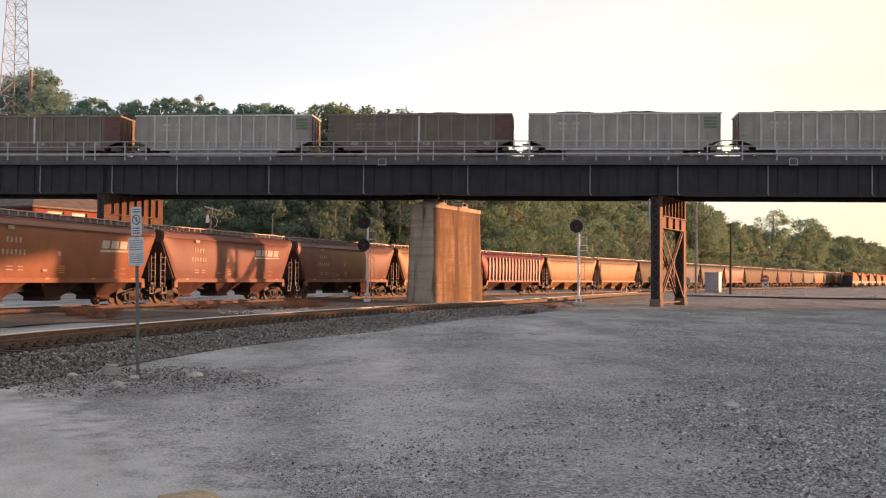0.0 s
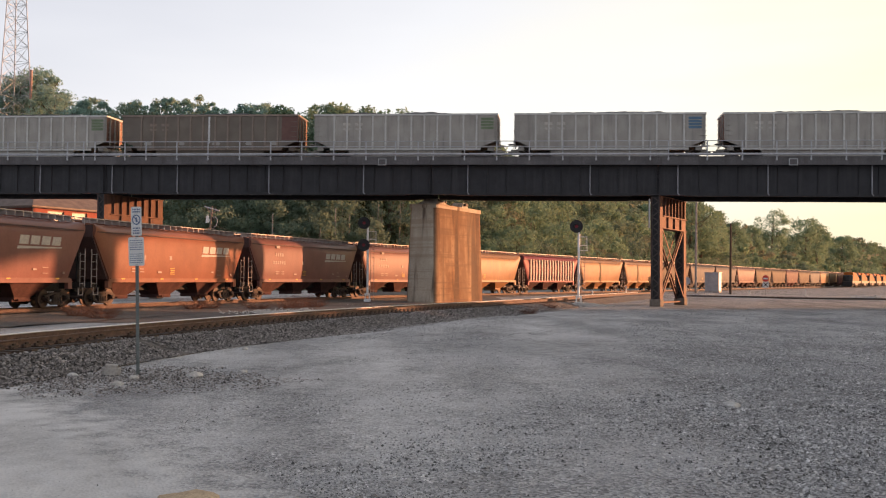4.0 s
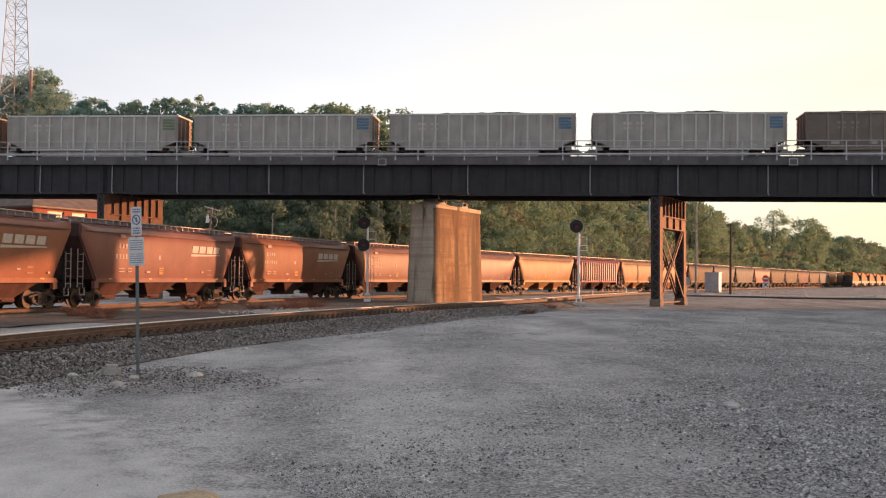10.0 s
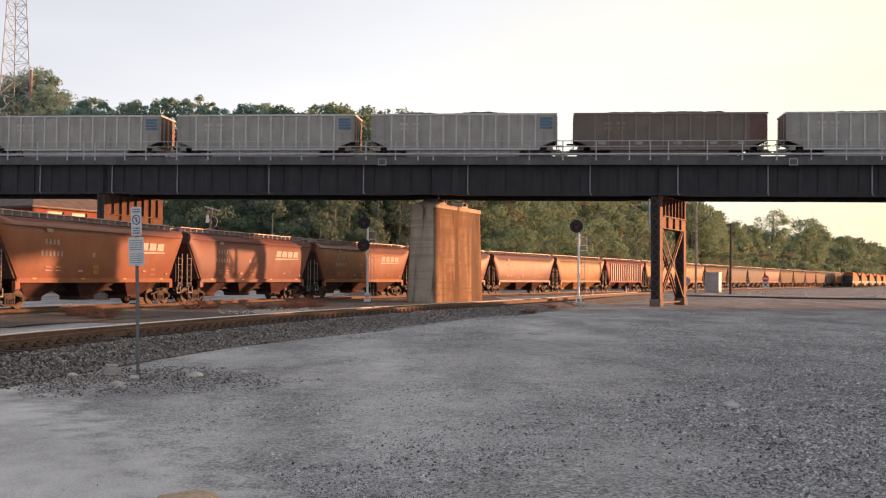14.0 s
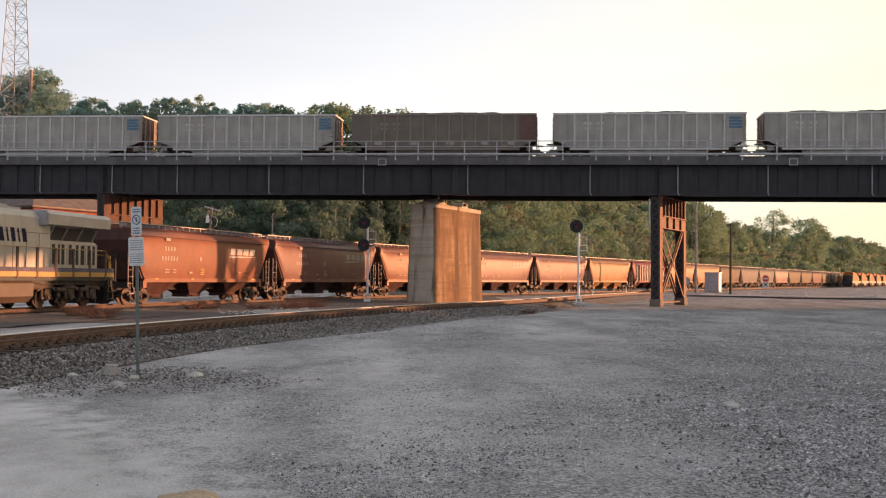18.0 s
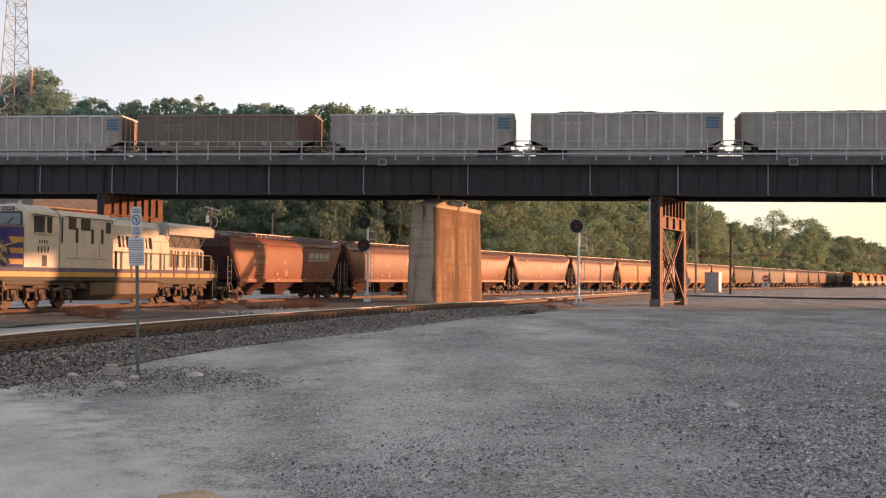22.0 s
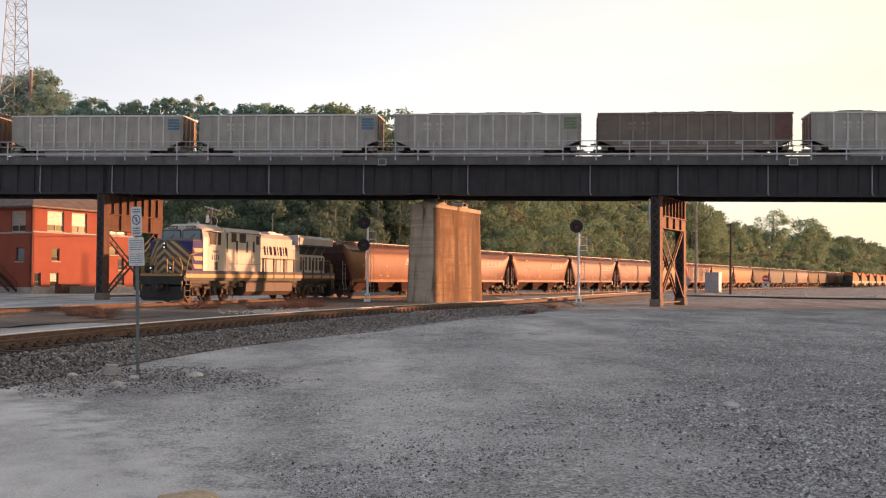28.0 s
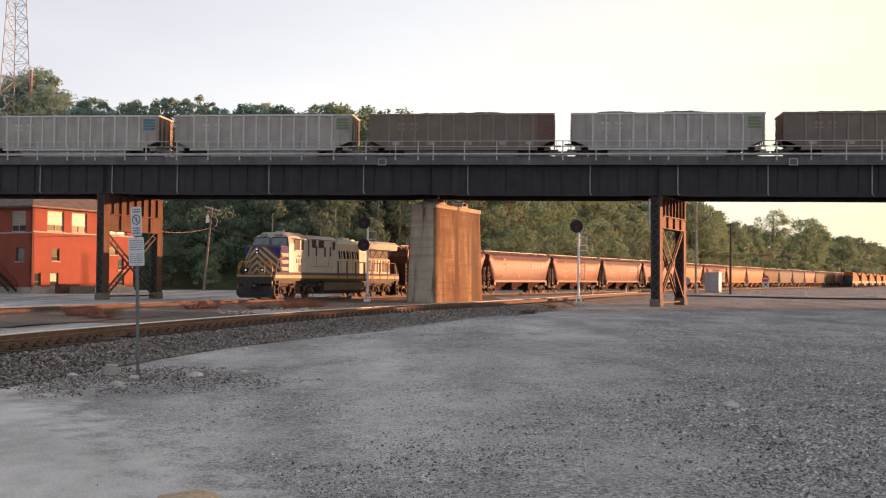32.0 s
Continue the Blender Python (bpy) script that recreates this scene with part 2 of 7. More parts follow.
    L(mx2.outputs[2], hs.inputs["Color"])
    L(hs.outputs[0], b.inputs["Base Color"])
    b.inputs["Roughness"].default_value = 0.95
    b.inputs["Specular IOR Level"].default_value = 0.15
    bp, bp2 = nt.nodes.new("ShaderNodeBump"), nt.nodes.new("ShaderNodeBump")
    bp.inputs["Strength"].default_value, bp.inputs["Distance"].default_value = 0.8, 0.03
    bp2.inputs["Strength"].default_value, bp2.inputs["Distance"].default_value = 0.35, 0.12
    rough = nt.nodes.new("ShaderNodeMapRange")
    rough.inputs[3].default_value, rough.inputs[4].default_value = 0.8, 0.4
    L(dusty.outputs[0], rough.inputs[0])
    L(rough.outputs[0], bp.inputs["Strength"])
    L(mid.outputs["Fac"], bp2.inputs["Height"])
    L(cell.outputs["Distance"], bp.inputs["Height"])
    L(bp2.outputs[0], bp.inputs["Normal"])
    L(bp.outputs[0], b.inputs["Normal"])
    return m


M = {
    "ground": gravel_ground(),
    "ballast": surface("ballast", (0.20, 0.18, 0.17), (0.08, 0.072, 0.068), 0.95, scale=9, fine=34, bump=0.9, bump_dist=0.05),
    "yard": surface("yard_gravel", (0.165, 0.146, 0.138), (0.08, 0.07, 0.066), 0.95, scale=0.6, fine=9, grain=0.8, bump=0.8, bump_dist=0.05),
    "stone": surface("loose_stone", (0.32, 0.31, 0.30), (0.15, 0.145, 0.14), 0.9, scale=14, by_object=0.2),
    "stone_mix": surface("mixed_gravel", (0.45, 0.45, 0.456), (0.22, 0.22, 0.226), 0.92, scale=3, fine=60, bump=0.1, island=0.9),
    "ballast_mix": surface("mixed_ballast", (0.255, 0.235, 0.226), (0.142, 0.13, 0.125), 0.92, scale=3, fine=40, bump=0.1, island=0.95),
    "sandstone": surface("tan_sandstone", (0.52, 0.40, 0.27), (0.40, 0.3, 0.2), 0.9, scale=6),
    "pale_stone": surface("pale_limestone", (0.62, 0.6, 0.57), (0.42, 0.4, 0.38), 0.9, scale=8),
    "soil": surface("wooded_slope_undergrowth", (0.12, 0.14, 0.075), (0.07, 0.085, 0.045), 0.95, scale=0.3, fine=3),
    "rail_side": surface("rusty_rail", (0.16, 0.098, 0.074), (0.095, 0.058, 0.046), 0.75, scale=5, fine=60),
    "rail_top": surface("polished_rail_head", (0.72, 0.70, 0.69), (0.62, 0.60, 0.59), 0.32, 0.7, scale=2, bump=0.03),
    "tie": surface("creosoted_tie", (0.10, 0.07, 0.055), (0.05, 0.036, 0.03), 0.9, scale=5, fine=50, stretch=(1, 6, 6)),
    "girder": surface("black_girder_paint", (0.03, 0.029, 0.034), (0.019, 0.0185, 0.022), 0.6, scale=1.2, fine=12, bump=0.12,
                      stain=(0.055, 0.051, 0.054), stain_amount=0.5, streak=True),
    "fascia": surface("weathered_grey_walkway", (0.135, 0.126, 0.13), (0.088, 0.082, 0.085), 0.7, scale=0.7, fine=9, stain=(0.07, 0.058, 0.056), stain_amount=0.6, streak=True),
    "rail_pipe": surface("galvanised_railing", (0.50, 0.50, 0.52), (0.38, 0.38, 0.40), 0.5, 0.3, scale=3),
    "walk_steel": surface("dull_roof_walk_steel", (0.5, 0.44, 0.42), (0.38, 0.33, 0.31), 0.55, 0.2, scale=3),
    "drain_grey": surface("dull_drain_pipe", (0.33, 0.33, 0.36), (0.22, 0.22, 0.25), 0.55, 0.2, scale=3),
    "rust_steel": surface("rusted_bent_steel", (0.228, 0.0988, 0.057), (0.129, 0.0532, 0.0319), 0.75, scale=1.4, fine=18,
                          stain=(0.06, 0.035, 0.03), stain_amount=0.75, streak=True),
    "dark_rust": surface("dark_rusted_steel", (0.156, 0.0697, 0.0451), (0.082, 0.041, 0.0295), 0.75, scale=1.4, fine=18, stain=(0.05, 0.03, 0.027), stain_amount=0.75, streak=True),
    "brown_rust": surface("darker_brown_rust", (0.14, 0.064, 0.038), (0.088, 0.042, 0.028), 0.8, scale=1.2, fine=16, stain=(0.05, 0.03, 0.025), stain_amount=0.8, streak=True),
    "dark_steel": surface("dark_bent_steel", (0.075, 0.06, 0.058), (0.04, 0.032, 0.03), 0.7, scale=1.6, fine=20),
    "pier_concrete": surface("rust_stained_concrete", (0.5, 0.435, 0.345), (0.4, 0.345, 0.27), 0.9, scale=1.1, fine=16, bump=0.3,
                             layers=(((0.26, 0.19, 0.13), 0.45, (0.42, 0.42, 0.12), 0.46, 0.64), ((0.47, 0.41, 0.33), 0.6, (1.9, 1.9, 0.35), 0.52, 0.66),
                                     ((0.09, 0.06, 0.043), 0.85, (1.25, 1.25, 0.12), 0.58, 0.65), ((0.20, 0.13, 0.085), 0.3, (2.2, 2.2, 0.3), 0.58, 0.7), ((0.24, 0.165, 0.11), 0.35, (0.1, 0.1, 5.0), 0.56, 0.62))),
    "pier_sunlit_rust": surface("sun_tinted_rusty_flank", (0.29, 0.163, 0.08), (0.225, 0.12, 0.057), 0.9, scale=0.7, fine=7, bump=0.3,
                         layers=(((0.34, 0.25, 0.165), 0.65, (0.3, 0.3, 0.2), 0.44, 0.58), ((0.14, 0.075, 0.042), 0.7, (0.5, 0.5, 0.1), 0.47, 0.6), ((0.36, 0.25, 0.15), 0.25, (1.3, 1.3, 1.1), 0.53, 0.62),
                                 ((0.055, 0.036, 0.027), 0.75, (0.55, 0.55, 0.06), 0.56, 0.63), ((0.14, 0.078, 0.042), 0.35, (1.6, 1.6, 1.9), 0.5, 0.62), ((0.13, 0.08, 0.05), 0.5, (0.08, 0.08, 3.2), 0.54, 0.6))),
    "concrete_worn": surface("worn_dirty_concrete", (0.22, 0.18, 0.15), (0.14, 0.115, 0.095), 0.9, scale=5, fine=25),
    "concrete_pale": surface("pale_concrete", (0.45, 0.42, 0.39), (0.33, 0.31, 0.29), 0.9, scale=2, fine=25),
    "hopper_brown": surface("mineral_brown_paint", (0.217, 0.101, 0.084), (0.17, 0.079, 0.066), 0.38, spec=0.16, scale=0.6, fine=9, grain=0.16, bump=0.06,
                            stain=(0.17, 0.07, 0.058), stain_amount=0.3, streak=True),
    "hopper_dark": surface("faded_brown_paint", (0.16, 0.08, 0.074), (0.122, 0.062, 0.058), 0.55, spec=0.06, scale=0.6, fine=9, grain=0.16, bump=0.06,
                           stain=(0.12, 0.058, 0.05), stain_amount=0.4, streak=True),
    "hopper_red": surface("oxide_red_paint", (0.25, 0.103, 0.064), (0.2, 0.083, 0.052), 0.38, spec=0.135, scale=0.6, fine=9, grain=0.16, bump=0.06,
                          stain=(0.2, 0.08, 0.065), stain_amount=0.3, streak=True),
    "hopper_tan": surface("tan_hopper_paint", (0.352, 0.188, 0.088), (0.283, 0.15, 0.072), 0.38, spec=0.115, scale=0.6, fine=9, grain=0.16, bump=0.06,
                          stain=(0.2, 0.13, 0.1), stain_amount=0.6, streak=True),
    "hopper_ochre": surface("ochre_hopper_paint", (0.13, 0.092, 0.064), (0.095, 0.068, 0.048), 0.55, spec=0.06, scale=0.6, fine=9, grain=0.16, bump=0.06,
                            stain=(0.15, 0.1, 0.07), stain_amount=0.6, streak=True),
    "hopper_grey": surface("pale_grey_hopper_paint", (0.165, 0.15, 0.137), (0.125, 0.112, 0.102), 0.55, spec=0.06, scale=0.6, fine=9, grain=0.16, bump=0.06,
                           stain=(0.2, 0.16, 0.13), stain_amount=0.6, streak=True),
    "letter_faint": surface("worn_small_lettering", (0.36, 0.275, 0.235), (0.27, 0.2, 0.17), 0.6, scale=6),
    "hopper_crimson": surface("crimson_hopper_paint", (0.246, 0.0492, 0.0533), (0.197, 0.0394, 0.0426), 0.40, spec=0.10, scale=0.6, fine=9, grain=0.16, bump=0.06),
    "hopper_white": surface("faded_white_rib_paint", (0.426, 0.328, 0.271), (0.361, 0.271, 0.221), 0.55, scale=1.5),
    # hopper ends lie in shade, and that dark is put into this brown
    "shade_brown": surface("shade_dark_car_end", (0.10, 0.05, 0.042), (0.06, 0.032, 0.028), 0.7, scale=1.5, fine=20),
    "worn_head": surface("dull_worn_rail_head", (0.24, 0.17, 0.135), (0.17, 0.12, 0.095), 0.6, 0.2, scale=2, bump=0.03),
    "under": surface("sooty_underframe", (0.035, 0.028, 0.025), (0.018, 0.015, 0.014), 0.85, scale=4, fine=30),
    "truck": surface("dusty_truck_casting", (0.066, 0.046, 0.038), (0.038, 0.027, 0.023), 0.8, scale=5, fine=30),
    "wheel": surface("worn_wheel_steel", (0.095, 0.063, 0.05), (0.055, 0.038, 0.032), 0.65, 0.3, scale=6),
    "letter": surface("faded_white_lettering", (0.51, 0.468, 0.416), (0.408, 0.365, 0.332), 0.7, scale=6, spec=0.2),
    "yellow_mark": surface("yellow_marking", (0.65, 0.40, 0.06), (0.5, 0.3, 0.05), 0.6, scale=6),
    "coal_grey": surface("dusty_aluminium", (0.40, 0.372, 0.335), (0.32, 0.295, 0.265), 0.55, 0.25, scale=0.8, fine=16, grain=0.22, bump=0.05,
                         stain=(0.2, 0.185, 0.17), stain_amount=0.7, streak=True),
    "coal_brown": surface("dark_brown_coal_car_paint", (0.19, 0.158, 0.128), (0.145, 0.118, 0.095), 0.6, scale=0.8, fine=16, grain=0.22, bump=0.05,
                          stain=(0.16, 0.13, 0.11), stain_amount=0.6, streak=True),
    "end_rust": surface("rusty_car_end", (0.27, 0.135, 0.095), (0.19, 0.09, 0.065), 0.75, scale=1.2, fine=14, stain=(0.1, 0.06, 0.05), stain_amount=0.6, streak=True),
    "bark_pale": surface("pale_dead_bark", (0.34, 0.31, 0.27), (0.24, 0.21, 0.18), 0.9, scale=2, stretch=(4, 4, 0.6)),
    "antenna": surface("sun_bleached_red_paint", (0.42, 0.25, 0.2), (0.34, 0.19, 0.15), 0.6, scale=1.5),
    "coal_rib": surface("bare_aluminium_rib", (0.60, 0.585, 0.56), (0.47, 0.455, 0.43), 0.45, 0.2, scale=2),
    "coal_rib_brown": surface("brown_rib_paint", (0.29, 0.225, 0.185), (0.21, 0.16, 0.13), 0.6, scale=2),
    "blue_end": surface("faded_blue_panel", (0.10, 0.19, 0.28), (0.08, 0.15, 0.22), 0.6, scale=2),
    "green_end": surface("faded_green_panel", (0.17, 0.22, 0.13), (0.14, 0.18, 0.11), 0.6, scale=2),
    "red_end": surface("faded_red_panel", (0.165, 0.082, 0.068), (0.125, 0.062, 0.052), 0.6, scale=2),
    "coal": surface("coal", (0.02, 0.02, 0.022), (0.008, 0.008, 0.009), 0.6, scale=5, fine=25, bump=0.8, bump_dist=0.06),
    "brick": surface("painted_red_brick", (0.302, 0.0756, 0.0468), (0.252, 0.0613, 0.0396), 0.8, scale=0.7, fine=14, bump=0.1),
    "roof": surface("brown_shingle_roof", (0.20, 0.15, 0.13), (0.13, 0.10, 0.09), 0.9, scale=1.2, fine=12),
    "frame_paint": surface("dark_window_frame", (0.16, 0.10, 0.08), (0.1, 0.07, 0.05), 0.6, scale=4),
    "frame_pale": surface("pale_window_frame", (0.50, 0.43, 0.36), (0.4, 0.34, 0.28), 0.6, scale=4),
    "blind": surface("pale_window_blind", (0.426, 0.385, 0.336), (0.344, 0.312, 0.262), 0.4, scale=1.5, stretch=(1, 1, 6)),
    "glass": glazing("window_glass"),
    "cab_glass": glazing("cab_glass", (0.10, 0.15, 0.17)),
    "pole_wood": surface("weathered_pole_wood", (0.27, 0.23, 0.20), (0.17, 0.145, 0.125), 0.9, scale=3, stretch=(6, 6, 0.5)),
    "galv": surface("galvanised_steel", (0.46, 0.46, 0.47), (0.36, 0.36, 0.37), 0.45, 0.5, scale=5),
    "mast_white": surface("silver_mast_paint", (0.86, 0.85, 0.84), (0.74, 0.73, 0.72), 0.5, scale=5),
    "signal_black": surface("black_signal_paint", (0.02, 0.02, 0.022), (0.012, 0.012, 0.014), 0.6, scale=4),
    "sign_post": surface("dull_green_grey_post", (0.17, 0.19, 0.185), (0.12, 0.135, 0.13), 0.6, 0.2, scale=5),
    "pole_grey": surface("grey_steel_pole", (0.30, 0.285, 0.275), (0.22, 0.21, 0.2), 0.7, scale=3),
    "sign_white": surface("white_sign_sheet", (0.72, 0.72, 0.72), (0.6, 0.6, 0.6), 0.5, scale=9, bump=0.02),
    "sign_blue": surface("dark_blue_print", (0.13, 0.17, 0.29), (0.08, 0.11, 0.2), 0.5, scale=9),
    "sign_red": surface("red_sign_sheet", (0.55, 0.05, 0.04), (0.42, 0.04, 0.03), 0.5, scale=6),
    "weed": surface("dry_red_weed", (0.18, 0.09, 0.062), (0.11, 0.058, 0.044), 0.9, scale=3),
    "bark": surface("tree_bark", (0.16, 0.13, 0.10), (0.09, 0.07, 0.055), 0.95, scale=2, stretch=(4, 4, 0.6)),
    "leaf_green": leaf_material("summer_leaves", (0.262, 0.365, 0.24), (0.185, 0.265, 0.18)),
    # the same leaves in a darker green, with shade in the colour
    "leaf_dark": leaf_material("shaded_leaves", (0.215, 0.285, 0.207), (0.148, 0.2, 0.15)),
    "leaf_olive": leaf_material("dry_olive_leaves", (0.29, 0.295, 0.205), (0.19, 0.205, 0.145)),
    # skyline leaves, paler and bluer: distance haze put into the colour
    "leaf_haze": leaf_material("haze_pale_leaves", (0.33, 0.475, 0.41), (0.245, 0.355, 0.31)),
    "leaf_haze_sage": leaf_material("haze_sage_leaves", (0.335, 0.44, 0.36), (0.25, 0.33, 0.27)),
    "loco_white": surface("cream_white_loco_paint", (0.485, 0.44, 0.388), (0.41, 0.372, 0.328), 0.4, scale=0.8, fine=9, grain=0.16, bump=0.03,
                          stain=(0.3, 0.26, 0.22), stain_amount=0.4, streak=True),
    "loco_blue": surface("deep_blue_loco_paint", (0.055, 0.05, 0.19), (0.042, 0.038, 0.145), 0.6, spec=0.12, scale=2, bump=0.02),
    "sill_blue": surface("dusty_grey_blue_sill", (0.115, 0.105, 0.15), (0.08, 0.074, 0.108), 0.6, spec=0.12, scale=2, fine=14),
    "loco_yellow": surface("yellow_loco_paint", (0.416, 0.244, 0.063), (0.336, 0.192, 0.0495), 0.4, scale=2, bump=0.02),
    "loco_dark": surface("grimy_loco_black", (0.03, 0.028, 0.028), (0.018, 0.017, 0.017), 0.6, scale=3, fine=25),
    "loco_tank": surface("dusty_fuel_tank", (0.105, 0.075, 0.057), (0.07, 0.05, 0.04), 0.6, scale=1.5),
    "loco_navy": surface("navy_lettering", (0.025, 0.025, 0.045), (0.018, 0.018, 0.03), 0.85, scale=4, spec=0.1),
    "loco_post": surface("dark_brown_loco_fitting", (0.1, 0.06, 0.045), (0.065, 0.04, 0.032), 0.7, scale=6),
    "loco_stripe": surface("faded_black_blue_stripe", (0.10, 0.075, 0.085), (0.07, 0.052, 0.06), 0.5, scale=4),
    "loco_orange": surface("orange_loco_paint", (0.40, 0.12, 0.025), (0.32, 0.09, 0.02), 0.6, spec=0.08, scale=2),
    "nose_gold": surface("weathered_gold_stripe", (0.5, 0.36, 0.17), (0.38, 0.26, 0.12), 0.55, scale=1.6, fine=12, bump=0.03, stain=(0.16, 0.11, 0.06), stain_amount=0.5, streak=True),
    "bay_dark": surface("dark_hopper_bay", (0.095, 0.05, 0.045), (0.058, 0.032, 0.03), 0.8, spec=0.1, scale=1.5, fine=16),
    "ladder_pale": surface("pale_grab_iron_paint", (0.36, 0.31, 0.29), (0.26, 0.22, 0.2), 0.6, scale=4),
    "pedestal": surface("grey_bearing_pedestal", (0.55, 0.5, 0.43), (0.43, 0.39, 0.33), 0.9, scale=2, fine=20, stain=(0.12, 0.09, 0.07), stain_amount=0.6, streak=0.6),
    "road": surface("pale_dusty_crossing_road", (0.34, 0.325, 0.315), (0.25, 0.24, 0.235), 0.95, scale=0.4, fine=9),
    "cabinet": surface("silver_equipment_case", (0.42, 0.42, 0.44), (0.33, 0.33, 0.35), 0.5, 0.4, scale=1.5),
    "loco_truck": surface("dusty_loco_truck", (0.095, 0.066, 0.05), (0.054, 0.038, 0.03), 0.8, scale=3, fine=30),
    "headlight": glow("headlight", (0.8, 0.78, 0.82), 0.4),
    "red_lamp": glow("red_signal_lens", (0.16, 0.01, 0.02), 0.07),
}


# ---- mesh helpers ----
def box(bm, c, s, m=None):
    x, y, z = (v / 2 for v in s)
    vs = []
    for dx, dy, dz in ((-x, -y, -z), (x, -y, -z), (x, y, -z), (-x, y, -z), (-x, -y, z), (x, -y, z), (x, y, z), (-x, y, z)):
        v = Vector((dx, dy, dz))
        vs.append(bm.verts.new((m @ v if m else v) + Vector(c)))
    for f in ((3, 2, 1, 0), (4, 5, 6, 7), (0, 1, 5, 4), (1, 2, 6, 5), (2, 3, 7, 6), (3, 0, 4, 7)):
        bm.faces.new([vs[i] for i in f])
    return vs


def beam(bm, a, b, w, h, up=(0, 0, 1)):
    """A bar of section w x h from a to b."""
    a, b = Vector(a), Vector(b)
    d = (b - a).normalized()
    up = Vector(up)
    if abs(d.dot(up)) > 0.99:
        up = Vector((0, 1, 0))
    side = d.cross(up).normalized()
    top = side.cross(d)
    m = Matrix((d, side, top)).transposed()
    box(bm, (a + b) / 2, ((b - a).length, w, h), m)


def tube(bm, a, b, r, n=8, r2=None):
    a, b = Vector(a), Vector(b)
    q = (b - a).normalized().to_track_quat("Z", "Y")
    r2 = r if r2 is None else r2
    rings = []
    for p, rr in ((a, r), (b, r2)):
        rings.append([bm.verts.new(p + q @ Vector((rr * math.cos(i * math.tau / n), rr * math.sin(i * math.tau / n), 0))) for i in range(n)])
    for i in range(n):
        bm.faces.new((rings[0][i], rings[0][(i + 1) % n], rings[1][(i + 1) % n], rings[1][i]))
    bm.faces.new(rings[0][::-1])
    bm.faces.new(rings[1])


def pipe(bm, pts, r, n=6):
    for a, b in zip(pts, pts[1:]):
        tube(bm, a, b, r, n)


def prism(bm, pts, lo, hi, axis="y"):
    """A polygon of (u, v) pairs extruded from lo to hi along an axis; the pair is (x, z), (y, z) or (x, y)."""
    def place(u, v, w):
        return {"y": (u, w, v), "x": (w, u, v), "z": (u, v, w)}[axis]
    a = [bm.verts.new(place(u, v, lo)) for u, v in pts]
    b = [bm.verts.new(place(u, v, hi)) for u, v in pts]
    n = len(pts)
    for i in range(n):
        bm.faces.new((a[i], a[(i + 1) % n], b[(i + 1) % n], b[i]))
    bm.faces.new(a[::-1])
    bm.faces.new(b)


def loft(bm, rings):
    vs = [[bm.verts.new(p) for p in r] for r in rings]
    n = len(vs[0])
    for r0, r1 in zip(vs, vs[1:]):
        for i in range(n):
            bm.faces.new((r0[i], r0[(i + 1) % n], r1[(i + 1) % n], r1[i]))
    bm.faces.new(vs[0][::-1])
    bm.faces.new(vs[-1])


def finish(bm, name, bevel=0.0, smooth=False):
    if bevel:
        bmesh.ops.bevel(bm, geom=list(bm.edges), offset=bevel, segments=2, affect="EDGES", clamp_overlap=True)
    bmesh.ops.recalc_face_normals(bm, faces=bm.faces)
    me = bpy.data.meshes.new(name)
    bm.to_mesh(me)
    bm.free()
    if smooth:
        for f in me.polygons:
            f.use_smooth = True
        me.set_sharp_from_angle(angle=radians(32))
    return me


STORE = {}


def mesh(key, build, bevel=0.0, smooth=False):
    """One mesh for all alike parts."""
    if key not in STORE:
        bm = bmesh.new()
        build(bm)
        STORE[key] = finish(bm, key, bevel, smooth)
    return STORE[key]


def part(name, data, material, parent=None, label="", at=None):
    """Links a bmesh or mesh as ONE mesh object under a thing or a part."""
    me = finish(data, name) if isinstance(data, bmesh.types.BMesh) else data
    if not me.materials:
        me.materials.append(material)
    ob = new(name, me)
    if me.materials[0] != material:
        ob.material_slots[0].link = "OBJECT"
        ob.material_slots[0].material = material
    ob.parent = parent
    if at is not None:
        ob.matrix_basis = at
    return tagged(ob, label)


def B(build, *args):
    bm = bmesh.new()
    build(bm, *args)
    return bm


def boxes(*items):
    bm = bmesh.new()
    for c, s in items:
        box(bm, c, s)
    return bm


# ---- the lower line: a curve that straightens ----
def line_heading(s):
    return 0.4955 - 0.004348 * max(50.9 - s, 0)


LINE = {}


def line_table():
    x, y = -17.80, 62.87
    LINE[0] = (x, y)
    for sign in (1, -1):
        px, py = x, y
        for i in range(1, 5000 if sign > 0 else 900):
            h = line_heading(sign * (i - 0.5) * 0.2)
            px, py = px + sign * 0.2 * math.sin(h), py + sign * 0.2 * math.cos(h)
            LINE[sign * i] = (px, py)


line_table()


def on_line(s, side=0.0, z=0.0):
    """The place s metres along the lower line, side metres to its right."""
    k = s / 0.2
    i = math.floor(k)
    a, b = LINE[i], LINE[i + 1]
    h = line_heading(s)
    return Vector((a[0] + (b[0] - a[0]) * (k - i) + side * math.cos(h), a[1] + (b[1] - a[1]) * (k - i) - side * math.sin(h), z))


RAIL_Z = 0.43
# the siding beside the lot, a smooth curve through these places (far rail)
SIDING = [(-13.1, 8), (-10.61, 25.14), (-10.13, 27.91), (-9.2, 32.03), (-7.83, 37.88), (-5.71, 45.39), (-2.46, 54.71), (2.4, 66.72), (7.13, 79.36), (14.63, 101.75), (23.5, 126)]


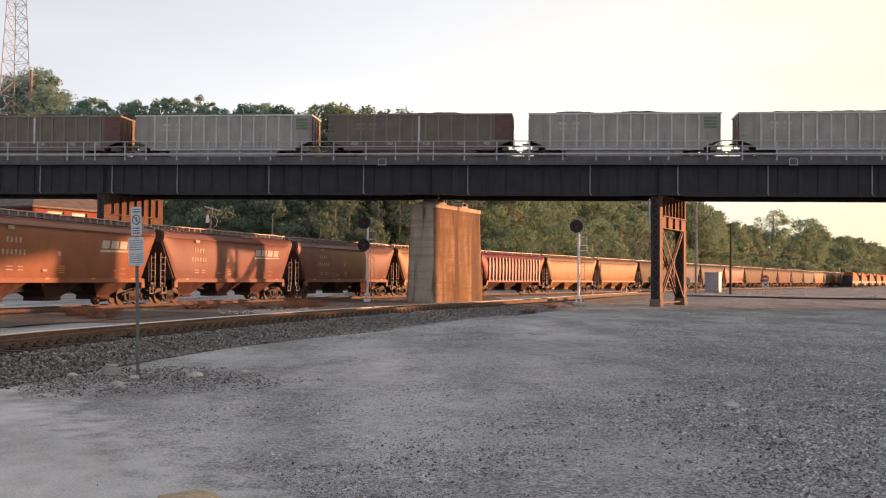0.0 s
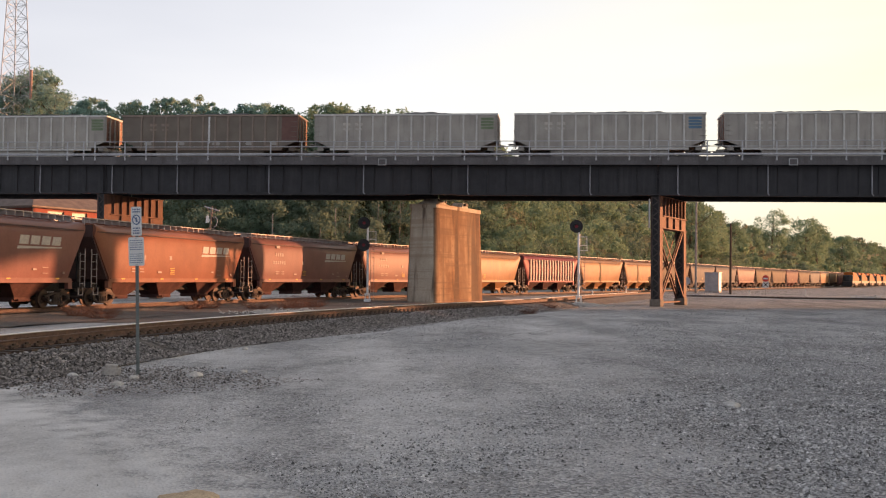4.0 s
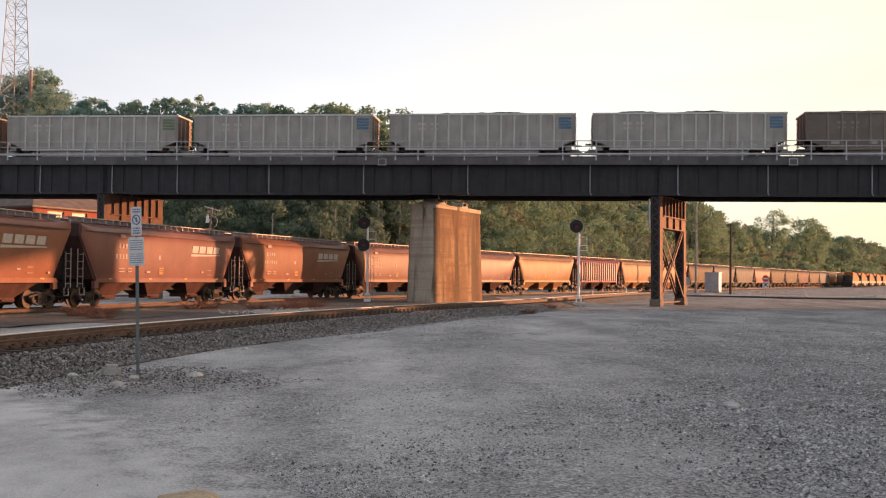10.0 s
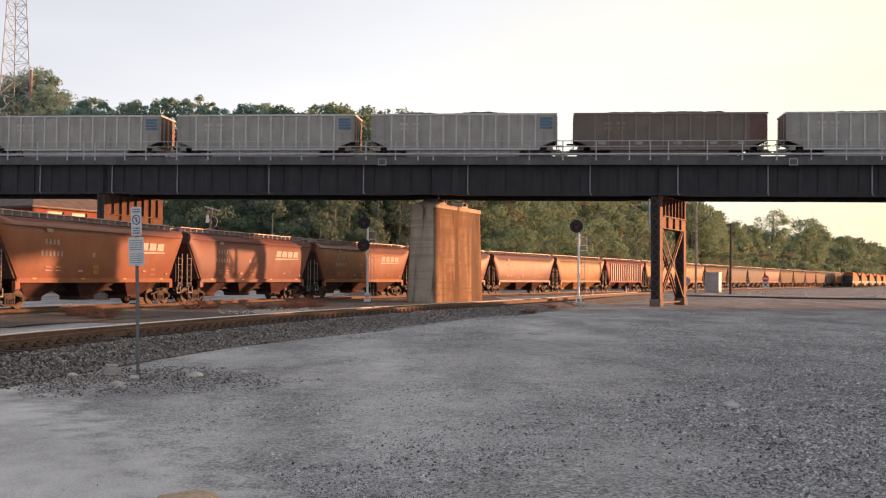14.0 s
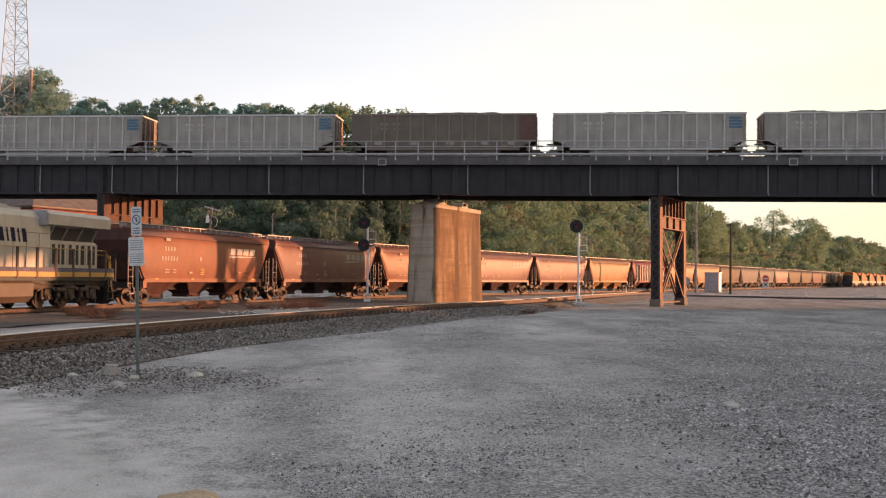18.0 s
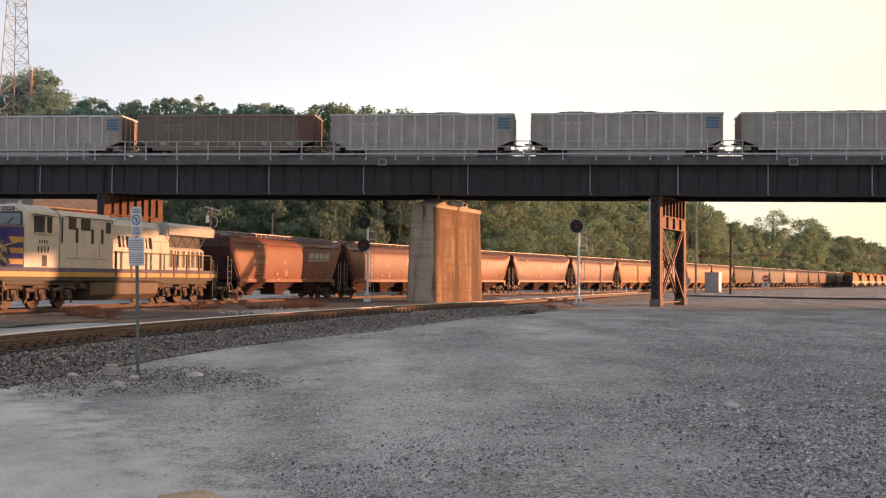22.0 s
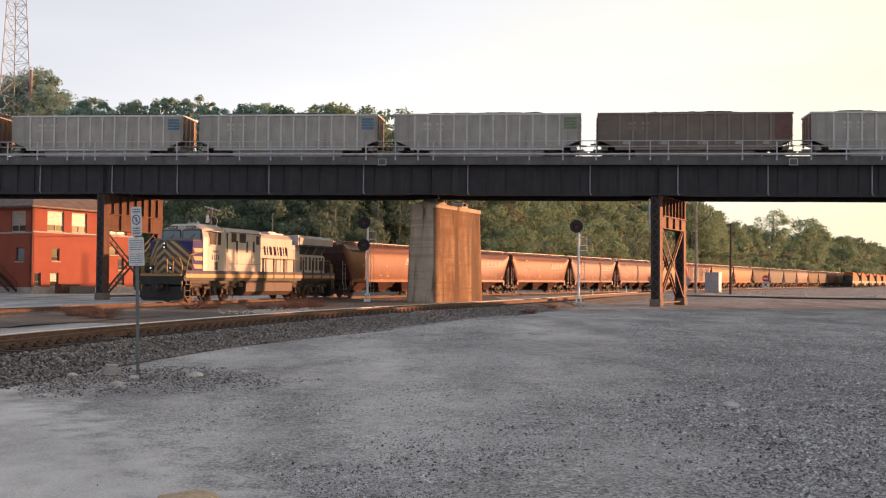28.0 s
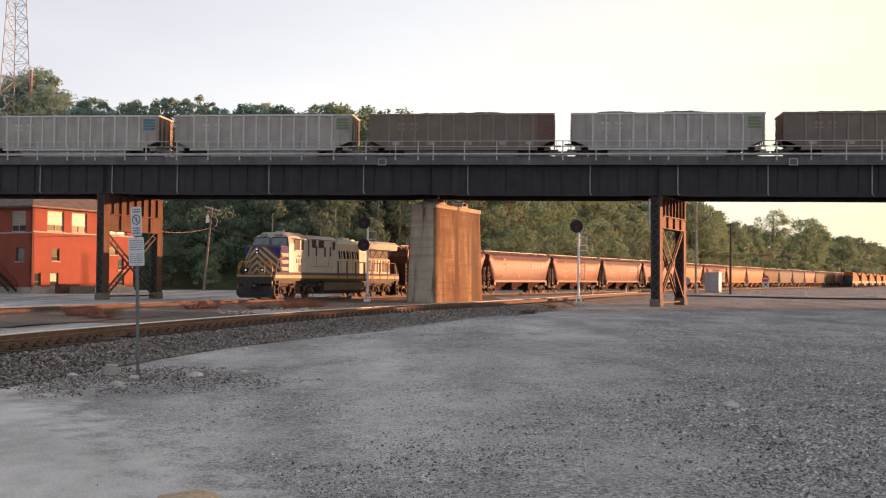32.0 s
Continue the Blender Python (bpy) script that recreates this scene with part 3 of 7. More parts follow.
def on_siding(k):
    """Catmull-Rom through SIDING, k in 0..len-1."""
    i = min(max(int(k), 0), len(SIDING) - 2)
    f = k - i
    p = [Vector(SIDING[min(max(j, 0), len(SIDING) - 1)]) for j in (i - 1, i, i + 1, i + 2)]
    q = 0.5 * (2 * p[1] + (p[2] - p[0]) * f + (2 * p[0] - 5 * p[1] + 4 * p[2] - p[3]) * f * f + (3 * p[1] - p[0] - 3 * p[2] + p[3]) * f ** 3)
    d = 0.5 * ((p[2] - p[0]) + 2 * f * (2 * p[0] - 5 * p[1] + 4 * p[2] - p[3]) + 3 * f * f * (3 * p[1] - p[0] - 3 * p[2] + p[3]))
    return q, d.normalized()


def siding_points(step=0.6, start=0.0, end=None):
    out, k, end = [], start, len(SIDING) - 1 if end is None else end
    while k < end:
        q, d = on_siding(k)
        out.append((q, d))
        q2, _ = on_siding(k + 0.01)
        k += 0.01 * step / max((q2 - q).length, 1e-4)
    return out


# ---- ground, one sheet to the horizon, with the wooded bluff ----
FOOT = [(-900, 175), (-140, 160), (-60, 150), (-14, 163), (16, 190), (300, 709), (900, 1807)]


def foot_distance(x, y):
    """Metres behind the foot of the bluff (negative: before it)."""
    best, sign = 1e9, 1
    for (ax, ay), (bx, by) in zip(FOOT, FOOT[1:]):
        dx, dy = bx - ax, by - ay
        t = min(max(((x - ax) * dx + (y - ay) * dy) / (dx * dx + dy * dy), 0), 1)
        d = math.hypot(x - ax - t * dx, y - ay - t * dy)
        if d < best:
            best = d
            sign = 1 if dx * (y - ay) - dy * (x - ax) > 0 else -1
    return best * sign


def ground_height(x, y):
    z = 0.0
    d = foot_distance(x, y)
    if d > 0:
        t = min(d / 40, 1)
        z += (23.0 - 4.0 * min(max((x - 40) / 80, 0), 1)) * t * t * (3 - 2 * t) + min(max(d - 40, 0), 300) * 0.01
        z += 1.5 * noise.noise((x * 0.03, y * 0.03, 0)) * min(d / 20, 1)
        z += (11.0 * min(max((x - 190) / 160, 0), 1) + 7.0 * math.exp(-((x - 62) / 42) ** 2)) * min(d / 40, 1)
    # the yard behind the siding lies a little higher than the lot
    w = min(max((y - 60 - 1.75 * (x + 8)) / 14, 0), 1)
    z += 0.11 * w * w * (3 - 2 * w)
    if y < 130 and abs(x) < 70 and d < 0:
        z += 0.035 * noise.noise((x * 0.15, y * 0.15, 3)) + 0.012 * noise.noise((x * 0.7, y * 0.7, 5))
    return z


def build_ground():
    def steps(lo, hi, near, grow, cap):
        out, p, q = [0.0], 0.0, near
        while p < hi:
            p += q
            q = min(q * grow, cap)
            out.append(p)
        p, q = 0.0, near
        while p > lo:
            p -= q
            q = min(q * grow, cap)
            out.insert(0, p)
        return out
    xs = steps(-1600, 1600, 0.7, 1.045, 60)
    ys = steps(-400, 2600, 0.7, 1.025, 60)
    verts = [(x, y, ground_height(x, y)) for y in ys for x in xs]
    n = len(xs)
    faces = [(j * n + i, j * n + i + 1, (j + 1) * n + i + 1, (j + 1) * n + i) for j in range(len(ys) - 1) for i in range(n - 1)]
    me = bpy.data.meshes.new("ground")
    me.from_pydata(verts, [], faces)
    me.materials.append(M["ground"])
    me.materials.append(M["soil"])
    me.materials.append(M["yard"])
    for f in me.polygons:
        f.use_smooth = True
        c = f.center
        v = c.y - 60 - 1.75 * (c.x + 8)
        if foot_distance(c.x, c.y) > -3:
            f.material_index = 1
        elif v > 30 and c.x < -12 + 2 * noise.noise((c.x * 0.3, c.y * 0.3, 4)):
            f.material_index = 0
        elif v > -7 + 4 * noise.noise((c.x * 0.4, c.y * 0.4, 9)) and c.y > 46 and c.x < 6:
            f.material_index = 2
    tagged(new("ground", me), "grey crushed-stone lot rising to a wooded bluff", "ground", kind="structure")


build_ground()


def track_bed(name, pts, width, z_top, z_low, slope, label, toe=0.0):
    """A ballast bank along (place, heading) points, with rough shoulders."""
    bm = bmesh.new()
    prof = [(-width / 2 - slope, z_low), (-width / 2 - slope * 0.5, (z_low + z_top) / 2 + 0.03), (-width / 2, z_top), (-0.9, z_top - 0.03), (0.9, z_top - 0.03),
            (width / 2, z_top), (width / 2 + slope * 0.5, z_low * 0.55 + z_top * 0.45), (width / 2 + slope + toe * 0.4, z_low * 0.85 + z_top * 0.15), (width / 2 + slope + toe, z_low)]
    rows = []
    for q, d in pts:
        side = Vector((d.y, -d.x))
        row = []
        for i, (o, z) in enumerate(prof):
            p = q + side * (o + (random.uniform(-0.12, 0.12) if i not in (3, 4) else 0))
            row.append(bm.verts.new((p.x, p.y, z + random.uniform(-0.025, 0.025))))
        rows.append(row)
    for a, b in zip(rows, rows[1:]):
        for i in range(len(prof) - 1):
            bm.faces.new((a[i], a[i + 1], b[i + 1], b[i]))
    ob = part(name, bm, M["ballast"])
    return tagged(ob, label, "ballast", kind="structure")


def rail_pair(thing, pts, gauge, z_top, centre, heads=("rail_top", "rail_top")):
    """Two rails, each a profile swept along the points, with polished heads."""
    prof = [(-0.07, -0.18), (-0.07, -0.165), (-0.012, -0.145), (-0.012, -0.04), (-0.036, -0.03), (-0.036, -0.022), (-0.012, -0.005), (0.012, -0.005), (0.036, -0.022), (0.036, -0.03), (0.012, -0.04), (0.012, -0.145), (0.07, -0.165), (0.07, -0.18)]
    for o in (-gauge / 2, gauge / 2):
        g = 1 if o < 0 else -1
        for kind, pf, mat in (("rail", prof, M["rail_side"]), ("rail_head", [(-0.03 * g, -0.004), (-0.03 * g, 0.0), (0.012 * g, 0.0), (0.04 * g, -0.018), (0.04 * g, -0.034), (0.034 * g, -0.034)], M[heads[o > 0]])):
            rings = []
            for q, d in pts:
                side = Vector((d.y, -d.x))
                rings.append([(*(q + side * (centre + o + a)), z_top + b) for a, b in pf])
            bm = bmesh.new()
            loft(bm, rings)
            part(kind, bm, mat, thing, "worn rail head" if kind == "rail_head" else "rusty steel rail")


def ties(thing, pts, z_top, centre, limit):
    def one(bm):
        box(bm, (0, 0, 0), (2.6, 0.23, 0.18))
    me = mesh("tie", one)
    for q, d in pts[:limit]:
        side = Vector((d.y, -d.x))
        p = q + side * centre
        part("tie", me, M["tie"], thing, at=Matrix.Translation((p.x, p.y, z_top - 0.18 - 0.09 - 0.012)) @ Matrix.Rotation(math.atan2(side.y, side.x) + random.uniform(-0.02, 0.02), 4, "Z"))


SID_Z = 0.6
siding_line = siding_points(0.9)
siding_bed = track_bed("siding_ballast", [(q + Vector((d.y, -d.x)) * 0.7175, d) for q, d in siding_line], 3.2, SID_Z - 0.24, -0.03, 1.15, "dark crushed ballast bank along the siding", 0.2)
siding = new("siding_track")
tagged(siding, "siding of rusty rails with bright heads on ties", "railway track", kind="structure")
rail_pair(siding, siding_line, 1.435, SID_Z, 0.7175, ("rail_top", "worn_head"))
main_line = []
for i in range(-58, 420):
    v = on_line(i)
    h = line_heading(i)
    main_line.append((v.xy, Vector((math.sin(h), math.cos(h)))))
track_bed("main_line_ballast", main_line, 3.4, RAIL_Z - 0.2, 0.04, 1.0, "brown-grey ballast bank of the main line", 3.4)
main_track = new("main_line_track")
tagged(main_track, "main line of worn rusty rails under the train", "railway track", kind="structure")
rail_pair(main_track, main_line, 1.435, RAIL_Z, 0.0, ("worn_head", "worn_head"))

# ---- the viaduct ----
BR = Matrix.Translation((-14.167, 86.314, 0.075)) @ Matrix.Rotation(-0.11178, 4, "Z") @ Matrix.Rotation(0.0055, 4, "Y")
JOINTS = [-93.6, -66.8, -40.06, -13.26, 13.53, 31.07, 57.8, 84.6, 111.4, 138.2]
NEAR = -2.7          # the near girder, towards the viewer


def viaduct():
    for a, b in zip(JOINTS, JOINTS[1:]):
        span = new("viaduct_span")
        span.matrix_basis = BR
        tagged(span, "black plate-girder viaduct span with a grey walkway", "bridge span", "viaduct spans", "structure")
        for y in (NEAR, -NEAR):
            bm = bmesh.new()
            box(bm, ((a + b) / 2, y, 9.86), (b - a - 0.06, 0.03, 2.32))
            part("girder_web", bm, M["girder"], span)
            part("bottom_flange", boxes((((a + b) / 2, y, 8.68), (b - a - 0.06, 0.5, 0.12)), (((a + b) / 2, y, 8.765), (b - a - 2.0, 0.42, 0.05)), (((a + b) / 2, y, 8.595), (b - a - 4, 0.46, 0.05))), M["girder"], span)
            part("top_flange", boxes((((a + b) / 2, y, 10.99), (b - a - 0.06, 0.5, 0.1)),), M["girder"], span)
            n = max(2, round((b - a) / 1.48))
            for i in range(n + 1):
                x = a + 0.12 + (b - a - 0.24) * i / n
                part("stiffener", mesh("stiffener", lambda bm: (box(bm, (0, -0.065, 0), (0.025, 0.1, 2.12)), box(bm, (0.05, -0.022, 0), (0.1, 0.015, 2.12)))), M["girder"], span,
                     at=Matrix.Translation((x, y, 9.86)) @ Matrix.Rotation(0 if y < 0 else math.pi, 4, "Z"))
        bm = bmesh.new()
        for i in range(int((b - a) / 3.4) + 1):
            x = a + 0.5 + i * 3.4
            beam(bm, (x, NEAR, 8.95), (x, -NEAR, 10.7), 0.09, 0.09)
            beam(bm, (x, NEAR, 10.7), (x, -NEAR, 8.95), 0.09, 0.09)
        part("cross_bracing", bm, M["girder"], span)
        part("deck", boxes((((a + b) / 2, 0, 11.2), (b - a, 6.0, 0.28))), M["tie"], span, "dark timber bridge deck")
        for y in (NEAR - 0.62, -NEAR + 0.62):
            part("walkway_fascia", boxes((((a + b) / 2, y, 11.25), (b - a - 0.02, 0.08, 0.62)), (((a + b) / 2, y * 0.9, 11.53), (b - a - 0.02, 0.62, 0.05)), (((a + b) / 2, y * 1.01, 10.94), (b - a - 0.02, 0.2, 0.06)), (((a + b) / 2, y * 1.004, 11.5), (b - a - 0.02, 0.12, 0.05))), M["fascia"], span, "weathered grey walkway edge")
    return


viaduct()


# the railing's posts along the viaduct, closer together at the joints
POSTS = (-21.31, -18.76, -16.2, -14.81, -13.85, -11.32, -9.55, -6.98, -4.4, -1.8, 0.74, 3.26, 5.84, 8.42, 10.77, 12.56, 13.76, 16.2, 18.71, 21.24, 23.8, 26.34, 28.86, 30.43, 31.79, 34.69, 37.28, 39.81, 42.32, 44.86, 47.41)


def viaduct_railing():
    for y, kind in ((NEAR - 0.68, 0), (-NEAR + 0.68, 1)):
        fence = new("viaduct_railing")
        fence.matrix_basis = BR
        tagged(fence, "grey steel pipe railing along the viaduct walkway", "railing", "viaduct railings")
        post = mesh("rail_post", lambda bm: (box(bm, (0, 0, 0.80), (0.085, 0.07, 1.46)), box(bm, (0, 0.02, 0.14), (0.13, 0.06, 0.2)), box(bm, (0, 0, 1.12), (0.11, 0.09, 0.06)), box(bm, (0, 0, 0.48), (0.12, 0.1, 0.24))))
        xs = list(POSTS)
        while xs[-1] < 110:
            xs.append(xs[-1] + 2.55)
        while xs[0] > -60:
            xs.insert(0, xs[0] - 2.55)
        for x in xs:
            part("post", post, M["rail_pipe"], fence, at=Matrix.Translation((x, y, 11.22)))
        for z, r in ((12.75, 0.034), (12.33, 0.032), (11.72, 0.1)):
            for a, b in zip(JOINTS, JOINTS[1:]):
                bm = bmesh.new()
                tube(bm, (a + 0.02, y - 0.02, z), (b - 0.02, y - 0.02, z), r, 6)
                part("lower_pipe" if r > 0.05 else "rail_tube", bm, M["rail_pipe"], fence)
    for s in (9.75, 41.0):
        bx = tagged(new("junction_box"), "small grey junction box on the viaduct edge", "junction box", "viaduct junction boxes")
        bx.matrix_basis = BR @ Matrix.Translation((s, NEAR - 0.74, 11.1))
        part("case", mesh("jbox", lambda bm: box(bm, (0, 0, 0.02), (0.66, 0.16, 0.52)), bevel=0.02), M["galv"], bx)
        part("cover", mesh("jcover", lambda bm: box(bm, (0, -0.09, 0.02), (0.54, 0.03, 0.4)), bevel=0.01), M["fascia"], bx)
    for s in (-18.72, -12.57, -7.09, 0.5, 8.17, 16.44, 25.91, 32.56, 39.26, 46.85, -26.5, 54.5):
        dp = tagged(new("drain_pipe"), "thin grey drain pipe down the girder face", "drain pipe", "girder drain pipes")
        dp.matrix_basis = BR @ Matrix.Translation((s, NEAR - 0.2, 8.75))
        part("downpipe", mesh("drain", lambda bm: (tube(bm, (0, 0, 0), (0, 0, 2.25), 0.05, 8), tube(bm, (0, 0, 0), (0.12, -0.05, -0.12), 0.05, 8))), M["drain_grey"], dp)
        part("clamp", mesh("drain_clamp", lambda bm: (box(bm, (0, 0.05, 0.3), (0.16, 0.1, 0.05)), box(bm, (0, 0.05, 1.9), (0.16, 0.1, 0.05)))), M["fascia"], dp)


viaduct_railing()
hang = tagged(new("hanging_drain"), "pale drain pipe hanging below the girder", "drain pipe")
hang.matrix_basis = BR @ Matrix.Translation((30.45, NEAR, 6.15))
part("downpipe", B(lambda bm: tube(bm, (0, 0, 0), (0, 0, 2.2), 0.07, 10)), M["galv"], hang)


def pier(x, y, half=5.0):
    th = new("viaduct_pier")
    th.matrix_basis = pose(x, y, -0.1, rz=90 - 25)
    tagged(th, "weathered concrete pier stained brown by rust and soot", "bridge pier", "viaduct piers", "structure")
    def ring(z, hl, hw, r):
        pts = []
        for cx, cy, a0 in ((hl - r, hw - r, 0), (-hl + r, hw - r, 90), (-hl + r, -hw + r, 180), (hl - r, -hw + r, 270)):
            for i in range(6):
                a = radians(a0 + i * 18)
                pts.append((cx + r * math.cos(a), cy + r * math.sin(a), z))
        return pts
    bm = bmesh.new()
    loft(bm, [ring(0, half, 1.4, 0.55), ring(3.8, half - 0.13, 1.3, 0.55), ring(7.8, half - 0.26, 1.2, 0.55)])
    shaft = finish(bm, "shaft", smooth=True)
    shaft.materials.append(M["pier_concrete"])
    shaft.materials.append(M["pier_sunlit_rust"])
    # long flanks browner: rust stains, with the sun's orange put into the colour
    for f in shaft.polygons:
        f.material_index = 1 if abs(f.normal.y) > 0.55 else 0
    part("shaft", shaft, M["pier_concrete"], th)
    bm = bmesh.new()
    loft(bm, [ring(7.8, half - 0.18, 1.28, 0.55), ring(8.1, half - 0.18, 1.28, 0.55), ring(8.14, half - 0.22, 1.24, 0.52), ring(8.18, half - 0.7, 0.9, 0.4)])
    part("cap", bm, M["pier_concrete"], th, "stained concrete cap")
    seat = max(half - 2.3, 1.0)
    for x in (-seat, seat):
        bm = bmesh.new()
        wide = 1.0 if x < 0 else 0.6
        loft(bm, [[(x + a * k, b * w, z) for a, b in ((-1, -1), (1, -1), (1, 1), (-1, 1))] for k, w, z in ((1.15 * wide, 0.9 * wide, 8.14), (1.05 * wide, 0.8 * wide, 8.26), (0.42, 0.5, 8.6), (0.36, 0.44, 8.66))])
        part("pedestal", bm, M["pedestal"], th, "grey sloped bearing pedestal")
        part("bearing", boxes(((x, -0.52, 8.5), (0.5, 0.34, 0.22)), ((x + 0.95, 0.3, 8.42), (0.55, 0.6, 0.42)), ((x, 0.52, 8.5), (0.5, 0.34, 0.22))), M["dark_steel"], th)
    bm = bmesh.new()
    beam(bm, (1.0 - half + 2.3, 0.2, 8.25), (2.6 - half + 2.3, 0.2, 8.62), 0.3, 0.12)
    beam(bm, (1.6 - half + 2.3, -0.2, 8.22), (2.2 - half + 2.3, -0.2, 8.6), 0.12, 0.12)
    part("knee_brace", bm, M["dark_steel"], th)


pier(0.29, 88.1)
# unseen pier, narrowed and moved to set where its shadow meets the train
pier(43.6, 78.65, 2.7)


def lattice_leg(bm_front, bm_bar, h):
    """Two side plates joined by zigzag lacing and narrow angles on the end faces."""
    for sx in (-1, 1):
        box(bm_front, (0, sx * 0.35, h / 2 + 0.3), (0.7, 0.03, h - 0.6))
        for sy in (-1, 1):
            box(bm_bar, (sy * 0.345, sx * 0.275, h / 2 + 0.3), (0.025, 0.13, h - 0.6))
    n = int(h / 0.42)
    for i in range(n):
        z0, z1 = 0.65 + (h - 0.7) * i / n, 0.65 + (h - 0.7) * (i + 1) / n
        for sx in (-1, 1):
            a, b = (-0.25, 0.25) if i % 2 else (0.25, -0.25)
            beam(bm_bar, (sx * 0.365, a, z0), (sx * 0.365, b, z1), 0.025, 0.1)


def steel_bent(x, y, heading, z0, h, length, rods=False, deep=2.46, band=0.95, paint="rust_steel", brace="dark_rust"):
    th = new("steel_bent")
    th.matrix_basis = pose(x, y, z0, rz=90 - math.degrees(heading))
    tagged(th, "riveted steel bent with laced legs and rusty crossbeam", "bridge support", "steel bents", "structure")
    for lx, tall in ((0, h), (length, h - deep)):
        f, bar = bmesh.new(), bmesh.new()
        lattice_leg(f, bar, tall)
        at = Matrix.Translation((lx, 0, 0))
        leg = part("leg", f, M[paint], th, at=at)
        # end faces darker than the side plates: their shade is put into the steel colour
        part("lacing", bar, M["dark_steel"], leg)
        # black box added inside the leg for the shade behind the lacing
        part("leg_shade_core", boxes(((0, 0, tall / 2 + 0.3), (0.6, 0.6, tall - 0.65))), M["signal_black"], leg)
        part("foot", boxes(((0, 0, 0.3), (0.84, 0.86, 0.66))), M["concrete_worn"], leg, "weathered concrete footing")
    top = h - deep + 0.01
    mid, run = length / 2 + 0.37, length + 0.01
    bm = boxes(((mid, 0, h - deep / 2 + 0.03), (run, 0.62, deep - 0.06)), ((mid, 0, h - 0.03), (run, 0.86, 0.06)), ((mid, 0, top + 0.03), (run, 0.86, 0.06)), ((mid, 0, top + band), (run, 0.86, 0.09)))
    part("crossbeam", bm, M[paint], th)
    high = deep - band - 0.15
    for i in range(7):
        at = Matrix.Translation((0.75 + (length - 1.2) * i / 6, 0, 0))
        part("crossbeam_stiffener", mesh("bent_stiff%.2f" % h, lambda bm: box(bm, (0, 0, h - 0.09 - high / 2), (0.07, 0.94, high))), M["dark_rust"], th, at=at)
        if i % 2:
            part("crossbeam_stiffener", mesh("bent_low_stiff%.2f" % h, lambda bm: box(bm, (0, 0, top + band / 2), (0.07, 0.9, band - 0.14))), M["dark_rust"], th, at=at)
    lo, hi = 0.7, top
    for a, b, y0 in (((0.3, lo), (length - 0.3, hi), -0.2), ((0.3, hi), (length - 0.3, lo), 0.2)):
        bm = bmesh.new()
        p, q = Vector((a[0], y0, a[1])), Vector((b[0], y0, b[1]))
        off = Vector((0.17, 0, 0.13)) if b[1] < a[1] else Vector((-0.17, 0, 0.13))
        beam(bm, p + off, q + off, 0.12, 0.1)
        beam(bm, p - off, q - off, 0.12, 0.1)
        for i in range(9):
            t = (i + 0.5) / 9
            c = p.lerp(q, t)
            beam(bm, c + off, c - off, 0.05, 0.08)
        part("diagonal", bm, M[brace], th)
    if rods:
        for y0, a, b in ((-0.31, lo, hi), (-0.34, hi, lo), (0.31, lo, hi), (0.34, hi, lo)):
            bm = bmesh.new()
            beam(bm, (0.3, y0, a), (length - 0.3, y0, b), 0.03, 0.16)
            part("tie_bar", bm, M[paint], th)
    part("base_strut", boxes(((length / 2, 0, 0.35), (length - 0.6, 0.3, 0.12))), M[paint], th)


steel_bent(16.45, 80.5, 0.5, -0.05, 8.58, 6.6, True, 2.52, 0.97)
# the left bent in a darker brown than the others
steel_bent(-27.7, 85.2, 0.40, 0.06, 8.66, 6.8, False, 2.98, 1.36, "brown_rust", "dark_steel")
steel_bent(69.9, 74.5, 0.5, -0.05, 8.37, 6.6, True)
steel_bent(96.5, 71.5, 0.5, -0.05, 8.22, 6.6, True)
steel_bent(-53.5, 88.0, 0.3, 0.06, 8.76, 6.8)


# ---- covered hopper ----
def wheelset(bm):
    tube(bm, (0, -1.0, 0), (0, 1.0, 0), 0.08, 10)
    for s in (-1, 1):
        tube(bm, (0, s * 0.69, 0), (0, s * 0.72, 0), 0.49, 28)
        tube(bm, (0, s * 0.72, 0), (0, s * 0.82, 0), 0.457, 28)
        tube(bm, (0, s * 0.82, 0), (0, s * 0.86, 0), 0.14, 12)
        for k in range(4):
            a = k * math.pi / 2
            box(bm, (0.27 * math.cos(a), s * 0.823, 0.27 * math.sin(a)), (0.07, 0.012, 0.07))


def truck_frame(bm):
    """Cast side frames with open windows, spring nests and bearing ends."""
    for s in (-1, 1):
        y = s * 0.99
        top = [(-1.12, 0.56), (-0.62, 0.66), (-0.3, 0.72), (0.3, 0.72), (0.62, 0.66), (1.12, 0.56)]
        low = [(-1.0, 0.42), (-0.42, 0.19), (0.42, 0.19), (1.0, 0.42)]
        for line, h in ((top, 0.11), (low, 0.1)):
            for p, q in zip(line, line[1:]):
                beam(bm, (p[0], y, p[1]), (q[0], y, q[1]), 0.13, h)
        for x in (-0.33, 0.33):
            box(bm, (x, y, 0.45), (0.09, 0.13, 0.5))
        for x in (-0.89, 0.89):
            tube(bm, (x, y - 0.1 * s, 0.457), (x, y + 0.13 * s, 0.457), 0.115, 12)
            box(bm, (x, y, 0.52), (0.3, 0.16, 0.12))
        for x in (-0.16, 0, 0.16):
            tube(bm, (x, y + 0.02 * s, 0.24), (x, y + 0.02 * s, 0.52), 0.065, 8)
        box(bm, (0, y, 0.58), (0.56, 0.14, 0.12))
    box(bm, (0, 0, 0.58), (0.4, 2.1, 0.26))


